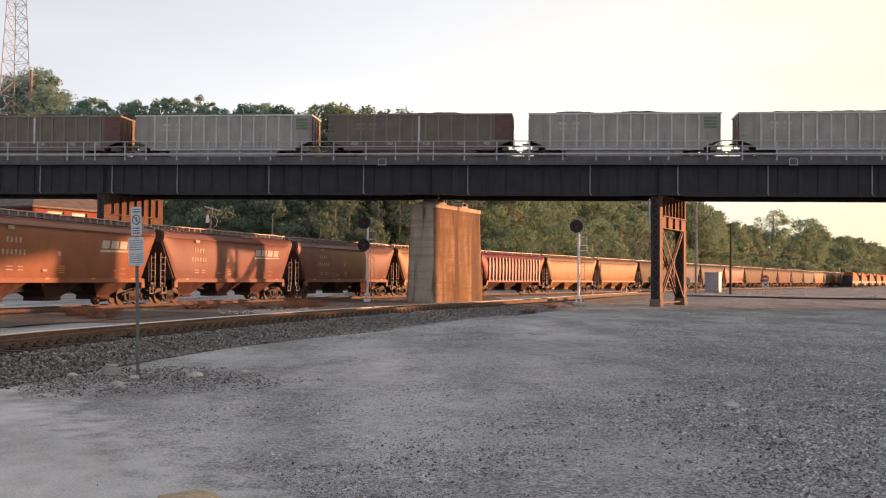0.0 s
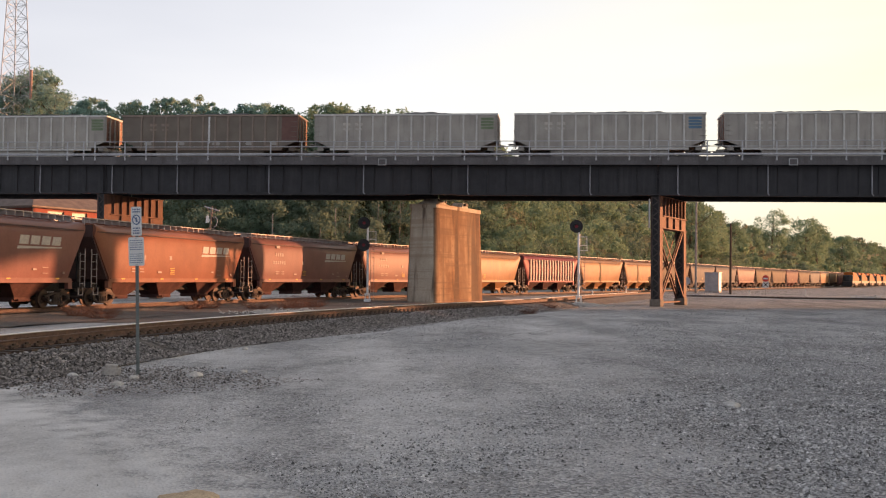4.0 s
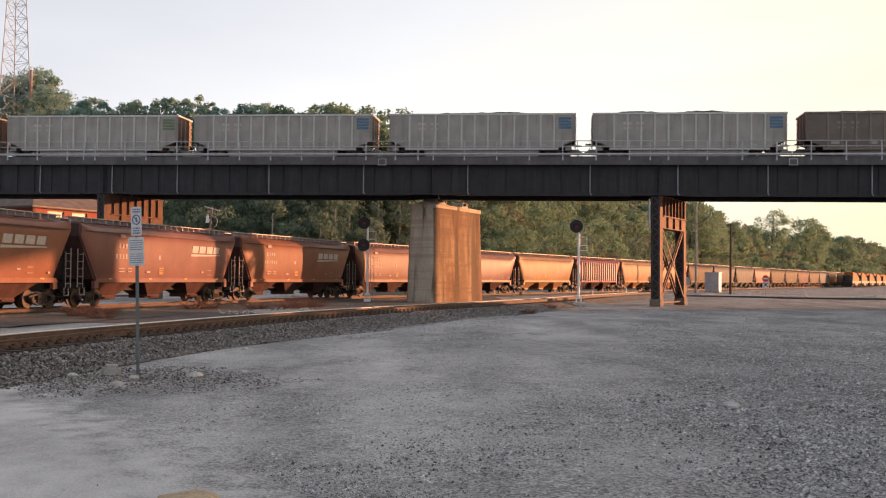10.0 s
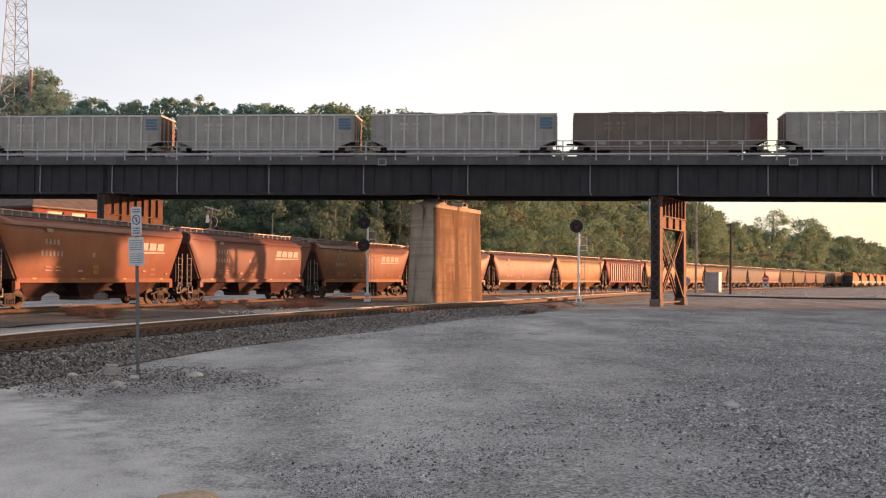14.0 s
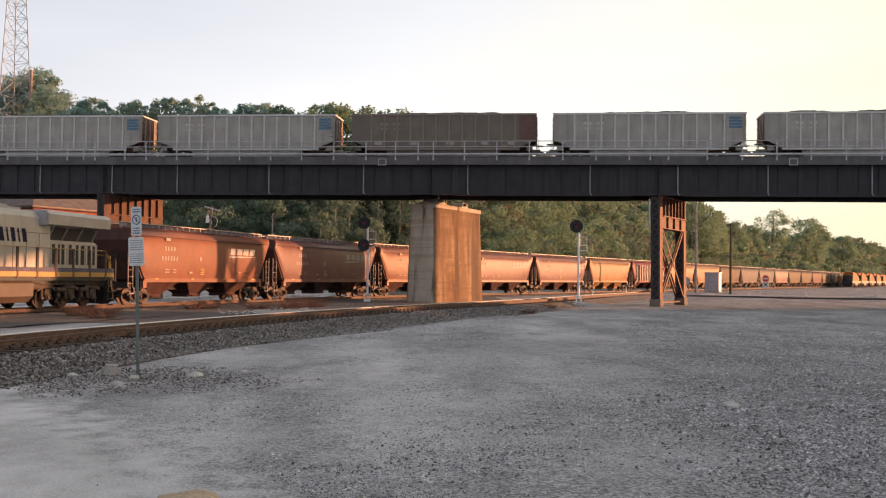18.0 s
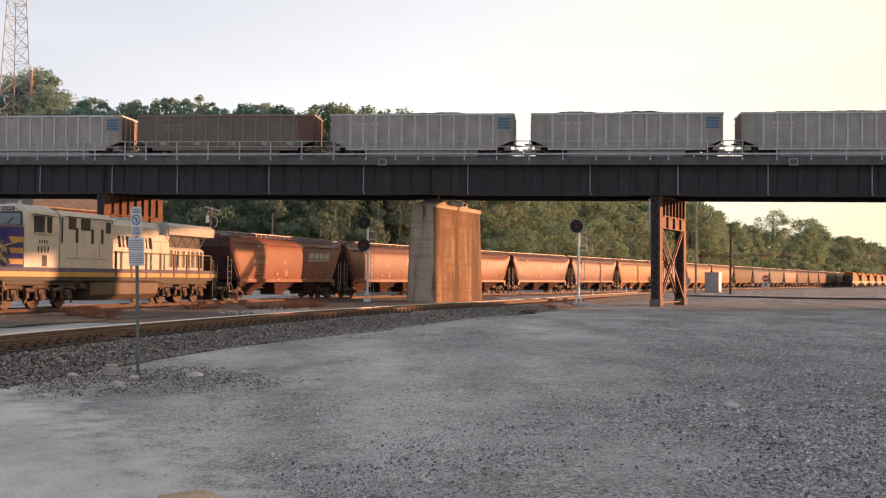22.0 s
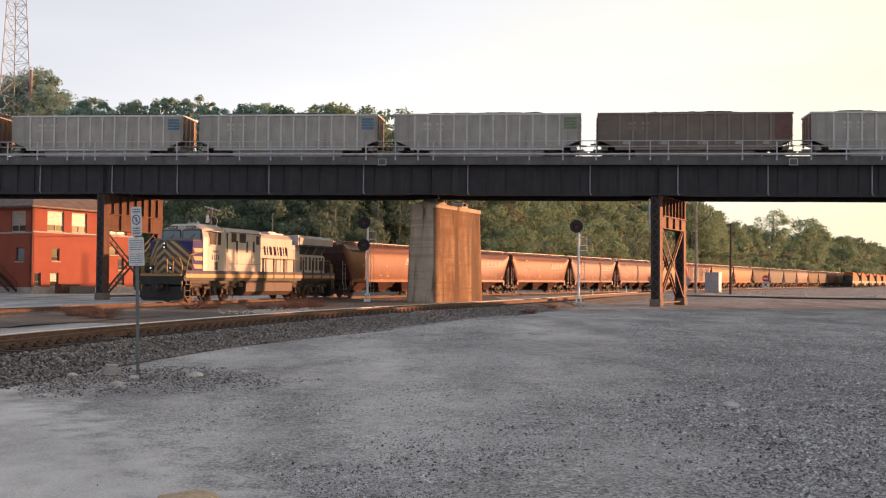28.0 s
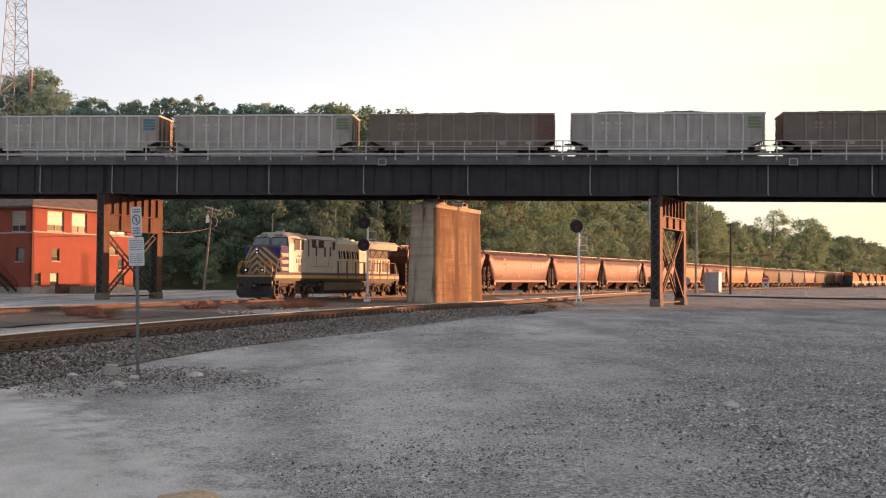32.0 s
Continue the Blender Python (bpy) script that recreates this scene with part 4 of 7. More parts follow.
def running_gear(car, xs, finish_name="truck"):
    for x in xs:
        part("truck_frame", mesh("truck_frame", truck_frame), M[finish_name], car, at=Matrix.Translation((x, 0, 0)))
        for dx in (-0.89, 0.89):
            part("wheelset", mesh("wheelset", wheelset), M["wheel"], car, at=Matrix.Translation((x + dx, 0, 0.457)))


def hopper_body(bm):
    """A long shell with bowed sides, a rounded eave and ends that slope in from the roof."""
    def prof(zb):
        r = [(-1.50, 1.45), (-1.545, 1.75), (-1.58, 2.1), (-1.60, 2.5), (-1.605, 2.9), (-1.595, 3.3), (-1.57, 3.62), (-1.52, 3.86), (-1.42, 4.05), (-1.26, 4.2), (-1.0, 4.31), (-0.7, 4.38), (-0.35, 4.42)]
        r = [(a, zb + (b - 1.45) * (4.42 - zb) / 2.97) for a, b in r]
        return r + [(-a, b) for a, b in r[::-1]]
    loft(bm, [[(x, y, z) for y, z in prof(zb)] for x, zb in ((-8.55, 3.72), (-7.1, 1.45), (-3.5, 1.45), (0, 1.45), (3.5, 1.45), (7.1, 1.45), (8.55, 3.72))])


def hopper_ribs(car):
    for i in range(17):
        x = -6.8 + 13.6 * i / 16
        for s in (-1, 1):
            part("side_rib", mesh("hopper_rib", lambda bm: box(bm, (0, 0, 2.7), (0.24, 0.12, 2.5))), M["hopper_white"], car, "pale upright rib", Matrix.Translation((x, s * 1.66, 0)))


def hopper_bay(bm):
    loft(bm, [[(x * kx, y * ky, z) for x, y in ((-1, -1), (1, -1), (1, 1), (-1, 1))] for kx, ky, z in ((2.22, 1.32, 1.5), (0.66, 0.62, 0.55), (0.66, 0.62, 0.42))])
    box(bm, (0, 0, 0.40), (1.5, 1.1, 0.12))
    for s in (-1, 1):
        tube(bm, (-0.5, s * 0.7, 0.42), (0.5, s * 0.7, 0.42), 0.05, 6)


def hopper_end(bm):
    """The dark end frame: posts, end sheet braces, sill and coupler; at +x."""
    box(bm, (7.6, 0, 1.08), (1.9, 0.4, 0.4))
    box(bm, (8.55, 0, 1.12), (0.22, 3.0, 0.34))
    for y in (-0.55, 0.55):
        box(bm, (8.6, y, 2.1), (0.12, 0.12, 1.9))
    box(bm, (8.85, 0, 0.9), (0.6, 0.26, 0.28))
    tube(bm, (9.0, -0.25, 0.62), (8.9, -0.35, 0.95), 0.03, 6)
    box(bm, (8.6, 0.3, 2.6), (0.25, 0.5, 0.5))


def hopper_ladder(bm, s):
    """A corner ladder at +x, with the bright stile."""
    if s:
        box(bm, (8.74, s * 1.5, 2.0), (0.04, 0.04, 2.0))
        box(bm, (8.28, s * 1.5, 1.9), (0.03, 0.03, 1.8))
        for k in range(5):
            tube(bm, (8.26, s * 1.52, 1.2 + k * 0.38), (8.76, s * 1.52, 1.2 + k * 0.38), 0.014, 6)
        box(bm, (8.35, s * 1.5, 0.62), (0.45, 0.05, 0.04))
        for dx in (-0.2, 0.2):
            box(bm, (8.35 + dx, s * 1.5, 0.8), (0.04, 0.04, 0.4))


def hopper_roofwalk(bm, side):
    for y in (side * 0.75,):
        box(bm, (0, y, 4.67), (17.3, 0.42, 0.05))
        for i in range(25):
            x = -8.2 + 16.4 * i / 24
            box(bm, (x, y, 4.54), (0.05, 0.44, 0.22))
        for x in (-8.6, 8.6):
            pipe(bm, [(x, y - 0.18, 4.68), (x, y - 0.18, 4.3), (x * 0.97, y - 0.18, 4.1)], 0.02)


def hopper_hatch(bm):
    box(bm, (0, 0, 4.5), (15.6, 0.6, 0.16))
    for i in range(12):
        box(bm, (-7.1 + i * 1.29, 0, 4.6), (0.12, 0.7, 0.06))


def hopper_sill(bm, s):
    if s:
        box(bm, (0, s * 1.57, 1.36), (14.6, 0.1, 0.2))
        box(bm, (0, s * 1.6, 1.47), (14.3, 0.06, 0.05))
        for x in (-7.2, 7.2):
            box(bm, (x, s * 1.5, 1.15), (0.35, 0.2, 0.4))


def logo_bars(bm, y, x0, z0, w, h, s):
    """Slanted block marks in one row with a swoosh under them."""
    n = 4
    for i in range(n):
        a = x0 + w * i / n
        b = a + w / n * 0.8
        k = h * 0.28
        prism(bm, [(a, z0), (b, z0), (b + k * s, z0 + h), (a + k * s, z0 + h)], y - 0.006, y + 0.006)
    prism(bm, [(x0 - 0.15, z0 - h * 0.55), (x0 + w, z0 - h * 0.3), (x0 + w, z0 - h * 0.18), (x0 - 0.1, z0 - h * 0.22)], y - 0.006, y + 0.006)


def hopper_marks(bm):
    for s in (-1, 1):
        y = s * 1.61
        d = -s
        logo_bars(bm, y, 2.8 if d > 0 else -6.4, 3.08, 3.6, 0.42, 1)


def hopper_numbers(bm):
    for s in (-1, 1):
        y = s * 1.61
        d = -s
        for row, (w, h, z) in enumerate(((1.3, 0.3, 3.25), (1.9, 0.3, 2.68))):
            for i in range(4 + 2 * row):
                box(bm, (d * (-4.6) - w / 2 + (i + 0.5) * w / (4 + 2 * row), y, z), (w / (4 + 2 * row) * 0.5, 0.012, h * 0.85))
        for x, z, w, h in ((-4.9, 2.02, 0.5, 0.05), (-4.1, 2.02, 0.4, 0.05), (-4.9, 1.86, 0.5, 0.05), (-4.1, 1.86, 0.4, 0.05), (-2.2, 1.85, 0.4, 0.1), (4.1, 1.9, 0.3, 0.08), (5.0, 2.0, 0.5, 0.03), (5.0, 1.72, 0.5, 0.03), (6.6, 1.75, 0.2, 0.1), (-4.8, 3.8, 0.5, 0.18), (-1.0, 2.7, 0.25, 0.24)):
            box(bm, (d * x, y, z), (w, 0.012, h))


def hopper_yellow(bm):
    for s in (-1, 1):
        y = s * 1.635
        for i in range(4):
            box(bm, (-6.0 + i * 4.0, y, 1.46), (0.3, 0.012, 0.06))
        for k in range(4):
            box(bm, (s * 0.8, s * 1.61, 1.75 + k * 0.11), (0.5, 0.01, 0.03))


def covered_hopper(paint, style):
    car = new("covered_hopper")
    body = part("body", mesh("hopper_body", hopper_body, smooth=True), M[paint], car)
    if style == "ribbed":
        hopper_ribs(car)
    for s in (-1, 1):
        part("side_sill", mesh("hopper_sill%d" % s, lambda bm: hopper_sill(bm, s)), M[paint], car)
    for x in (-4.65, 0, 4.65):
        part("discharge_bay", mesh("hopper_bay", hopper_bay), M[paint if style == "plain" else "bay_dark"], car, "" if style == "plain" else "dark discharge bay", at=Matrix.Translation((x, 0, 0)))
    for r in (0, math.pi):
        m = Matrix.Rotation(r, 4, "Z")
        part("end_frame", mesh("hopper_end", hopper_end), M["under"], car, at=m)
        part("end_sheet", mesh("hopper_endsheet", lambda bm: prism(bm, [(7.12, 1.5), (8.54, 3.72), (8.55, 4.3), (8.6, 4.3), (8.6, 3.66), (7.24, 1.42)], -1.42, 1.42)), M["shade_brown"], car, "dark end sheet with shade in its colour", m)
        for s in (-1, 1):
            part("ladder", mesh("hopper_ladder%d" % s, lambda bm: hopper_ladder(bm, s)), M["ladder_pale"], car, "pale corner ladder", at=m)
    for s in (-1, 1):
        part("roof_walk", mesh("hopper_roofwalk%d" % s, lambda bm: hopper_roofwalk(bm, s)), M["walk_steel"], car, "dull steel roof walk")
    part("hatch", mesh("hopper_hatch", hopper_hatch), M[paint], car)
    part("centre_sill", mesh("hopper_csill", lambda bm: box(bm, (0, 0, 1.0), (16.8, 0.5, 0.4))), M["under"], car)
    if style == "lettered":
        part("lettering", mesh("hopper_marks", hopper_marks), M["letter"], car, "white block marks")["kind"] = "stuff"
    if style in ("lettered", "faint"):
        part("lettering", mesh("hopper_numbers", hopper_numbers), M["letter_faint"], car, "worn pale small marks")["kind"] = "stuff"
    for s in (-1, 1):
        part("eave_trim", mesh("hopper_eave%d" % s, lambda bm: box(bm, (0, s * 1.585, 3.93), (16.9, 0.05, 0.06))), M["shade_brown"], car)
    if style != "ribbed":
        part("reflector_strip", mesh("hopper_yellow", hopper_yellow), M["yellow_mark"], car, "yellow marks")["kind"] = "stuff"
    running_gear(car, (-7.0, 7.0))
    return car


# ---- coal car ----
def coal_side(bm, s):
    if s:
        y = s * 1.55
        prism(bm, [(-7.4, 3.75), (-7.4, 1.75), (-7.0, 1.55), (-6.2, 1.25), (-6.0, 1.0), (6.0, 1.0), (6.2, 1.25), (7.0, 1.55), (7.4, 1.75), (7.4, 3.75)], y - 0.02, y + 0.02)


def coal_rib(bm):
    prism(bm, [(-0.035, 1.0), (0.035, 1.0), (0.07, 1.5), (0.065, 2.4), (0.05, 3.2), (0.075, 3.72), (-0.075, 3.72), (-0.05, 3.2), (-0.065, 2.4), (-0.07, 1.5)], -0.045, 0.045)


def coal_chord(bm):
    for s in (-1, 1):
        box(bm, (0, s * 1.57, 3.8), (14.9, 0.16, 0.14))
        box(bm, (0, s * 1.56, 1.02), (12.2, 0.1, 0.14))
    for x in (-7.37, 7.37):
        box(bm, (x, 0, 3.8), (0.16, 3.1, 0.14))


def coal_tub(bm):
    loft(bm, [[(x * k, y, z) for x, y in ((-4.6, -1.45), (4.6, -1.45), (4.6, 1.45), (-4.6, 1.45))] for k, z in ((1.0, 1.02), (0.97, 0.5), (0.95, 0.42))])


def coal_end(bm):
    """End sill, coupler, grab irons and braces at +x."""
    box(bm, (6.9, 0, 1.05), (0.5, 2.9, 0.24))
    box(bm, (7.72, 0, 0.88), (0.55, 0.28, 0.28))
    box(bm, (6.9, 0, 1.0), (1.7, 0.45, 0.3))
    for y in (-0.9, 0, 0.9):
        box(bm, (7.42, y, 2.5), (0.1, 0.12, 2.3))
    for s in (-1, 1):
        for k in range(6):
            z = 1.3 + k * 0.4
            pipe(bm, [(6.9, s * 1.58, z), (6.9, s * 1.64, z - 0.03), (7.3, s * 1.64, z - 0.03), (7.3, s * 1.58, z)], 0.018, 5)
            tube(bm, (7.47, s * 0.95, z), (7.47, s * 1.45, z), 0.018, 5)
        box(bm, (7.25, s * 1.5, 0.75), (0.4, 0.05, 0.04))
        for dx in (-0.18, 0.18):
            box(bm, (7.25 + dx, s * 1.5, 0.95), (0.03, 0.03, 0.4))
    box(bm, (7.7, 0.5, 1.5), (0.5, 0.8, 0.04))
    tube(bm, (7.6, -0.5, 1.1), (7.6, -0.5, 1.9), 0.02, 6)


def coal_heap(seed):
    def build(bm):
        rnd = random.Random(seed)
        nx, ny = 46, 9
        g = []
        for i in range(nx + 1):
            x = -7.25 + 14.5 * i / nx
            row = []
            for j in range(ny + 1):
                v = j / ny * 2 - 1
                e = min(1, (7.25 - abs(x)) / (2.2 + (seed % 3)))
                h = 3.72 + e * (0.42 + 0.16 * noise.noise((x * 0.35 + seed * 7, 0, 0))) * (1 - abs(v) ** 2.2) + rnd.uniform(-0.04, 0.04)
                row.append(bm.verts.new((x, v * 1.5, h)))
            g.append(row)
        for i in range(nx):
            for j in range(ny):
                bm.faces.new((g[i][j], g[i + 1][j], g[i + 1][j + 1], g[i][j + 1]))
    return build


def coal_marks(bm):
    for s in (-1, 1):
        y = s * 1.578
        for x in (-4.75, -3.75):
            for i in range(2):
                box(bm, (x + i * 0.36 - 0.18, y, 3.05), (0.26, 0.012, 0.22))
                box(bm, (x + i * 0.34 - 0.17, y, 2.65), (0.2, 0.012, 0.16))
        box(bm, (4.9, y, 1.35), (0.5, 0.012, 0.12))


def coal_car(tone, end, seed, stripe=False):
    car = new("coal_car")
    brown = tone == "brown"
    paint, rib = (M["coal_brown"], M["coal_rib_brown"]) if brown else (M["coal_grey"], M["coal_rib"])
    for s in (-1, 1):
        part("side", mesh("coal_side%d" % s, lambda bm: coal_side(bm, s)), paint, car)
        part("end_sheet", mesh("coal_endsheet", lambda bm: box(bm, (0, 0, 2.75), (0.05, 3.08, 2.1))), M["end_rust"], car, "rusty end sheet", at=Matrix.Translation((s * 7.36, 0, 0)))
    part("floor", mesh("coal_floor", lambda bm: box(bm, (0, 0, 1.2), (14.2, 3.0, 0.05))), paint, car)
    part("top_chord", mesh("coal_chord", coal_chord), rib, car)
    for i in range(12):
        for s in (-1, 1):
            x = -5.75 + 11.5 * i / 11
            part("rib", mesh("coal_rib", coal_rib), rib, car, at=Matrix.Translation((x, s * 1.6, 0)))
    if stripe:
        for s in (-1, 1):
            part("side_stripe", mesh("coal_stripe", lambda bm: box(bm, (0, 0, 2.62), (0.13, 0.05, 2.2))), M["sign_white"], car, "white upright stripe", Matrix.Translation((0.0, s * 1.6, 0)))
    part("tub", mesh("coal_tub", coal_tub), paint, car)
    for r in (0, math.pi):
        part("end_frame", mesh("coal_end", coal_end), paint, car, at=Matrix.Rotation(r, 4, "Z"))
    part("coal_load", mesh("coal_heap%d" % (seed % 3), coal_heap(seed % 3), smooth=True), M["coal"], car, "heaped black coal")
    part("end_panel", mesh("coal_panel" + str(end == "red"), lambda bm: [box(bm, (6.6, s * 1.575, 2.72 + k * 0.24), (1.0, 0.012, 0.2)) for s in (-1, 1) for k in range(4)] if end != "red" else [box(bm, (6.72, s * 1.575, 2.75), (1.3, 0.012, 1.9)) for s in (-1, 1)]), M[end + "_end"], car, "faded %s painted panel" % end)["kind"] = "stuff"
    if brown:
        for x in (-5.2, -2.4, 0.6, 3.4, 5.5):
            for s in (-1, 1):
                part("placard", mesh("coal_placard", lambda bm: prism(bm, [(-0.3, -0.1), (0.24, -0.14), (0.34, 0.0), (0.26, 0.14), (-0.22, 0.14), (-0.34, 0.04)], -0.008, 0.008)), M["coal_grey"], car, "pale worn placard", Matrix.Translation((x, s * 1.58, 1.5)))
    part("lettering", mesh("coal_marks", coal_marks), M["letter"] if not brown else M["coal_rib_brown"], car, "faded pale marks")["kind"] = "stuff"
    running_gear(car, (-5.7, 5.7), "under")
    return car


# ---- locomotive: nose at +x ----
def six_wheel_frame(bm):
    """Open side frames: a top rail dipping between the axles, axle boxes on springs, brake gear."""
    for s in (-1, 1):
        y = s * 1.16
        line = [(-2.75, 0.86), (-2.3, 1.0), (-1.55, 1.0), (-1.3, 0.86), (-0.65, 0.86), (-0.4, 1.0), (0.4, 1.0), (0.65, 0.86), (1.3, 0.86), (1.55, 1.0), (2.3, 1.0), (2.75, 0.86)]
        for p, q in zip(line, line[1:]):
            beam(bm, (p[0], y, p[1]), (q[0], y, q[1]), 0.16, 0.17)
        for x in (-1.98, 0, 1.98):
            tube(bm, (x, y - 0.2 * s, 0.53), (x, y + 0.16 * s, 0.53), 0.17, 12)
            tube(bm, (x, y + 0.16 * s, 0.53), (x, y + 0.2 * s, 0.53), 0.11, 10)
            box(bm, (x, y, 0.72), (0.36, 0.2, 0.3))
            for d in (-0.33, 0.33):
                tube(bm, (x + d, y, 0.5), (x + d, y, 0.9), 0.085, 10)
                box(bm, (x + d, y, 0.47), (0.22, 0.2, 0.07))
            beam(bm, (x - 0.36, y, 0.46), (x + 0.36, y, 0.46), 0.1, 0.09)
        for x in (-1.0, 1.0):
            box(bm, (x, y + 0.04 * s, 0.66), (0.2, 0.14, 0.34))
            tube(bm, (x - 0.3, y + 0.16 * s, 0.84), (x + 0.3, y + 0.16 * s, 0.84), 0.1, 10)
            beam(bm, (x - 0.1, y, 0.55), (x + 0.16, y, 0.25), 0.06, 0.08)
        tube(bm, (-2.5, y + 0.12 * s, 1.1), (2.5, y + 0.12 * s, 1.1), 0.03, 6)
        for x in (-2.62, 2.62):
            tube(bm, (x, y - 0.1 * s, 0.75), (x, y - 0.1 * s, 0.2), 0.04, 6)
    box(bm, (0, 0, 0.8), (4.4, 1.2, 0.3))


def big_wheelset(bm):
    tube(bm, (0, -1.0, 0), (0, 1.0, 0), 0.1, 10)
    for s in (-1, 1):
        tube(bm, (0, s * 0.69, 0), (0, s * 0.72, 0), 0.565, 28)
        tube(bm, (0, s * 0.72, 0), (0, s * 0.83, 0), 0.53, 28)
        for k in range(4):
            a = k * math.pi / 2
            box(bm, (0.3 * math.cos(a), s * 0.835, 0.3 * math.sin(a)), (0.09, 0.012, 0.09))


NOSE = ((-1.42, 9.85), (-0.5, 10.55), (0.5, 10.55), (1.42, 9.85))


def nose_at(p, out):
    """The place on the nose's wrapped face, p metres round from its middle, pushed out a little."""
    if abs(p) <= 0.5:
        return (10.55 + out, p)
    k = math.copysign(1, p)
    d = abs(p) - 0.5
    ln = math.hypot(0.92, 0.7)
    return (10.55 - d * 0.7 / ln + out * 0.8, k * (0.5 + d * 0.92 / ln) + k * out * 0.61)


def nose_stripes(bm):
    """Slanted bars wrapped over the nose, an inverted V."""
    nose_band(bm, [(-3.5 + k * 0.46, 0.21) for k in range(6)])


def nose_band(bm, bands, lift=0.014):
    n, w = 40, 1.64
    for top, thick in bands:
        for i in range(n):
            p0, p1 = -w + 2 * w * i / n, -w + 2 * w * (i + 1) / n
            pts = [(p, min(max(5.05 + top - abs(p) * 0.85 + o, 1.64), 3.6 - abs(p) * 0.04)) for p, o in ((p0, 0), (p1, 0), (p1, thick), (p0, thick))]
            if pts[3][1] - pts[0][1] > 0.02 or pts[2][1] - pts[1][1] > 0.02:
                inner = [bm.verts.new((*nose_at(p, -0.01), z)) for p, z in pts]
                outer = [bm.verts.new((*nose_at(p, lift), z)) for p, z in pts]
                bm.faces.new(outer)
                for a in range(4):
                    bm.faces.new((inner[a], inner[(a + 1) % 4], outer[(a + 1) % 4], outer[a]))
    bmesh.ops.remove_doubles(bm, verts=bm.verts, dist=0.0005)


def locomotive(main="loco_white", stripe="loco_blue", accent="loco_yellow", detail=True):
    lo = new("diesel_locomotive")
    W = 1.52
    part("frame", boxes(((0, 0, 1.42), (20.9, 3.0, 0.3))), M["loco_dark"], lo)
    part("sill_stripe", boxes(((0, -W, 1.56), (20.6, 0.05, 0.22)), ((0, W, 1.56), (20.6, 0.05, 0.22))), M[accent], lo, "yellow sill stripe")
    part("walkway", boxes(((0, 0, 1.665), (20.7, 3.04, 0.09)), ((0, -W - 0.004, 1.77), (20.6, 0.03, 0.19)), ((0, W + 0.004, 1.77), (20.6, 0.03, 0.19))), M["sill_blue" if detail else stripe], lo)
    # cab and nose
    bm = bmesh.new()
    loft(bm, [[(x, y, z) for y, z in ((-1.5, 1.75), (-1.5, 3.85), (-1.38, 4.4), (-0.85, 4.68), (0.85, 4.68), (1.38, 4.4), (1.5, 3.85), (1.5, 1.75))] for x in (6.2, 8.35)] +
             [[(8.75, y, z) for y, z in ((-1.47, 1.75), (-1.47, 3.8), (-1.34, 4.32), (-0.82, 4.55), (0.82, 4.55), (1.34, 4.32), (1.47, 3.8), (1.47, 1.75))]])
    cab = part("cab", bm, M[main], lo)
    bm = bmesh.new()
    loft(bm, [[(x, y, z) for y, x in ((-1.42, 8.5),) + NOSE + ((1.42, 8.5),)] for z in (1.62, 3.2)] + [[(x if x < 8.9 else x - 0.06, y * 0.99, z) for y, x in ((-1.42, 8.5),) + NOSE + ((1.42, 8.5),)] for z in (3.62,)]
         + [[(8.5 + (x - 8.5) * 0.8, y * 0.93, 3.74) for y, x in ((-1.42, 8.5),) + NOSE + ((1.42, 8.5),)]])
    nose = part("nose", bm, M["loco_stripe"] if detail else M[stripe], lo)
    if detail:
        part("nose_stripe", B(nose_stripes), M["nose_gold"], nose, "yellow slanted warning stripes")
        part("nose_blue_panel", B(lambda bm: nose_band(bm, [(-0.78, 3.0)], 0.016)), M[stripe], nose, "deep blue upper corners")
        for y in (-1.424, 1.424):
            part("nose_side_panel", boxes(((9.17, y, 2.62), (1.3, 0.014, 1.96))), M[stripe], nose, "deep blue nose side")
        for s in (-1, 1):
            for k in range(3):
                z = 1.98 + k * 0.48
                part("flank_stripe", B(lambda bm: prism(bm, [(8.72, z), (9.62, z), (9.78, z + 0.24), (8.66, z + 0.24)], s * 1.434 - 0.008, s * 1.434 + 0.008)), M[accent], nose, "yellow flank stripe")
        for y in (-0.7, 0.7):
            def pane(bm, w, h, x0, x1):
                pts = []
                for cx, cz, a0 in ((w - 0.1, h - 0.1, 0), (-w + 0.1, h - 0.1, 90), (-w + 0.1, -h + 0.1, 180), (w - 0.1, -h + 0.1, 270)):
                    pts += [(y + cx + 0.1 * math.cos(radians(a0 + k * 30)), 3.98 + cz + 0.1 * math.sin(radians(a0 + k * 30))) for k in range(4)]
                prism(bm, pts, x0, x1, "x")
            part("windshield_surround", B(pane, 0.66, 0.34, 8.74, 8.775), M["loco_dark"], cab, "black rubber windshield surround")
            part("windshield", B(pane, 0.59, 0.27, 8.75, 8.785), M["cab_glass"], cab)
            bm = bmesh.new()
            beam(bm, (8.8, y - 0.1, 3.76), (8.8, y + 0.22, 4.06), 0.015, 0.03)
            part("wiper", bm, M["loco_dark"], cab)
        for s in (-1, 1):
            for x, w in ((7.88, 0.34), (6.96, 0.26)):
                fr = part("side_window", boxes(((x, s * 1.502, 3.8), (w + 0.1, 0.02, 0.72))), M["loco_dark"], cab)
                part("pane", boxes(((x, s * 1.508, 3.8), (w, 0.02, 0.62))), M["signal_black"], fr)
            fr = part("side_window", boxes(((7.4, s * 1.502, 3.8), (0.5, 0.02, 0.72))), M["loco_dark"], cab)
            part("pane", boxes(((7.5, s * 1.508, 3.8), (0.2, 0.02, 0.6))), M["signal_black"], fr)
            part("window_post", boxes(((7.29, s * 1.52, 3.8), (0.16, 0.05, 0.72))), M[main], cab)
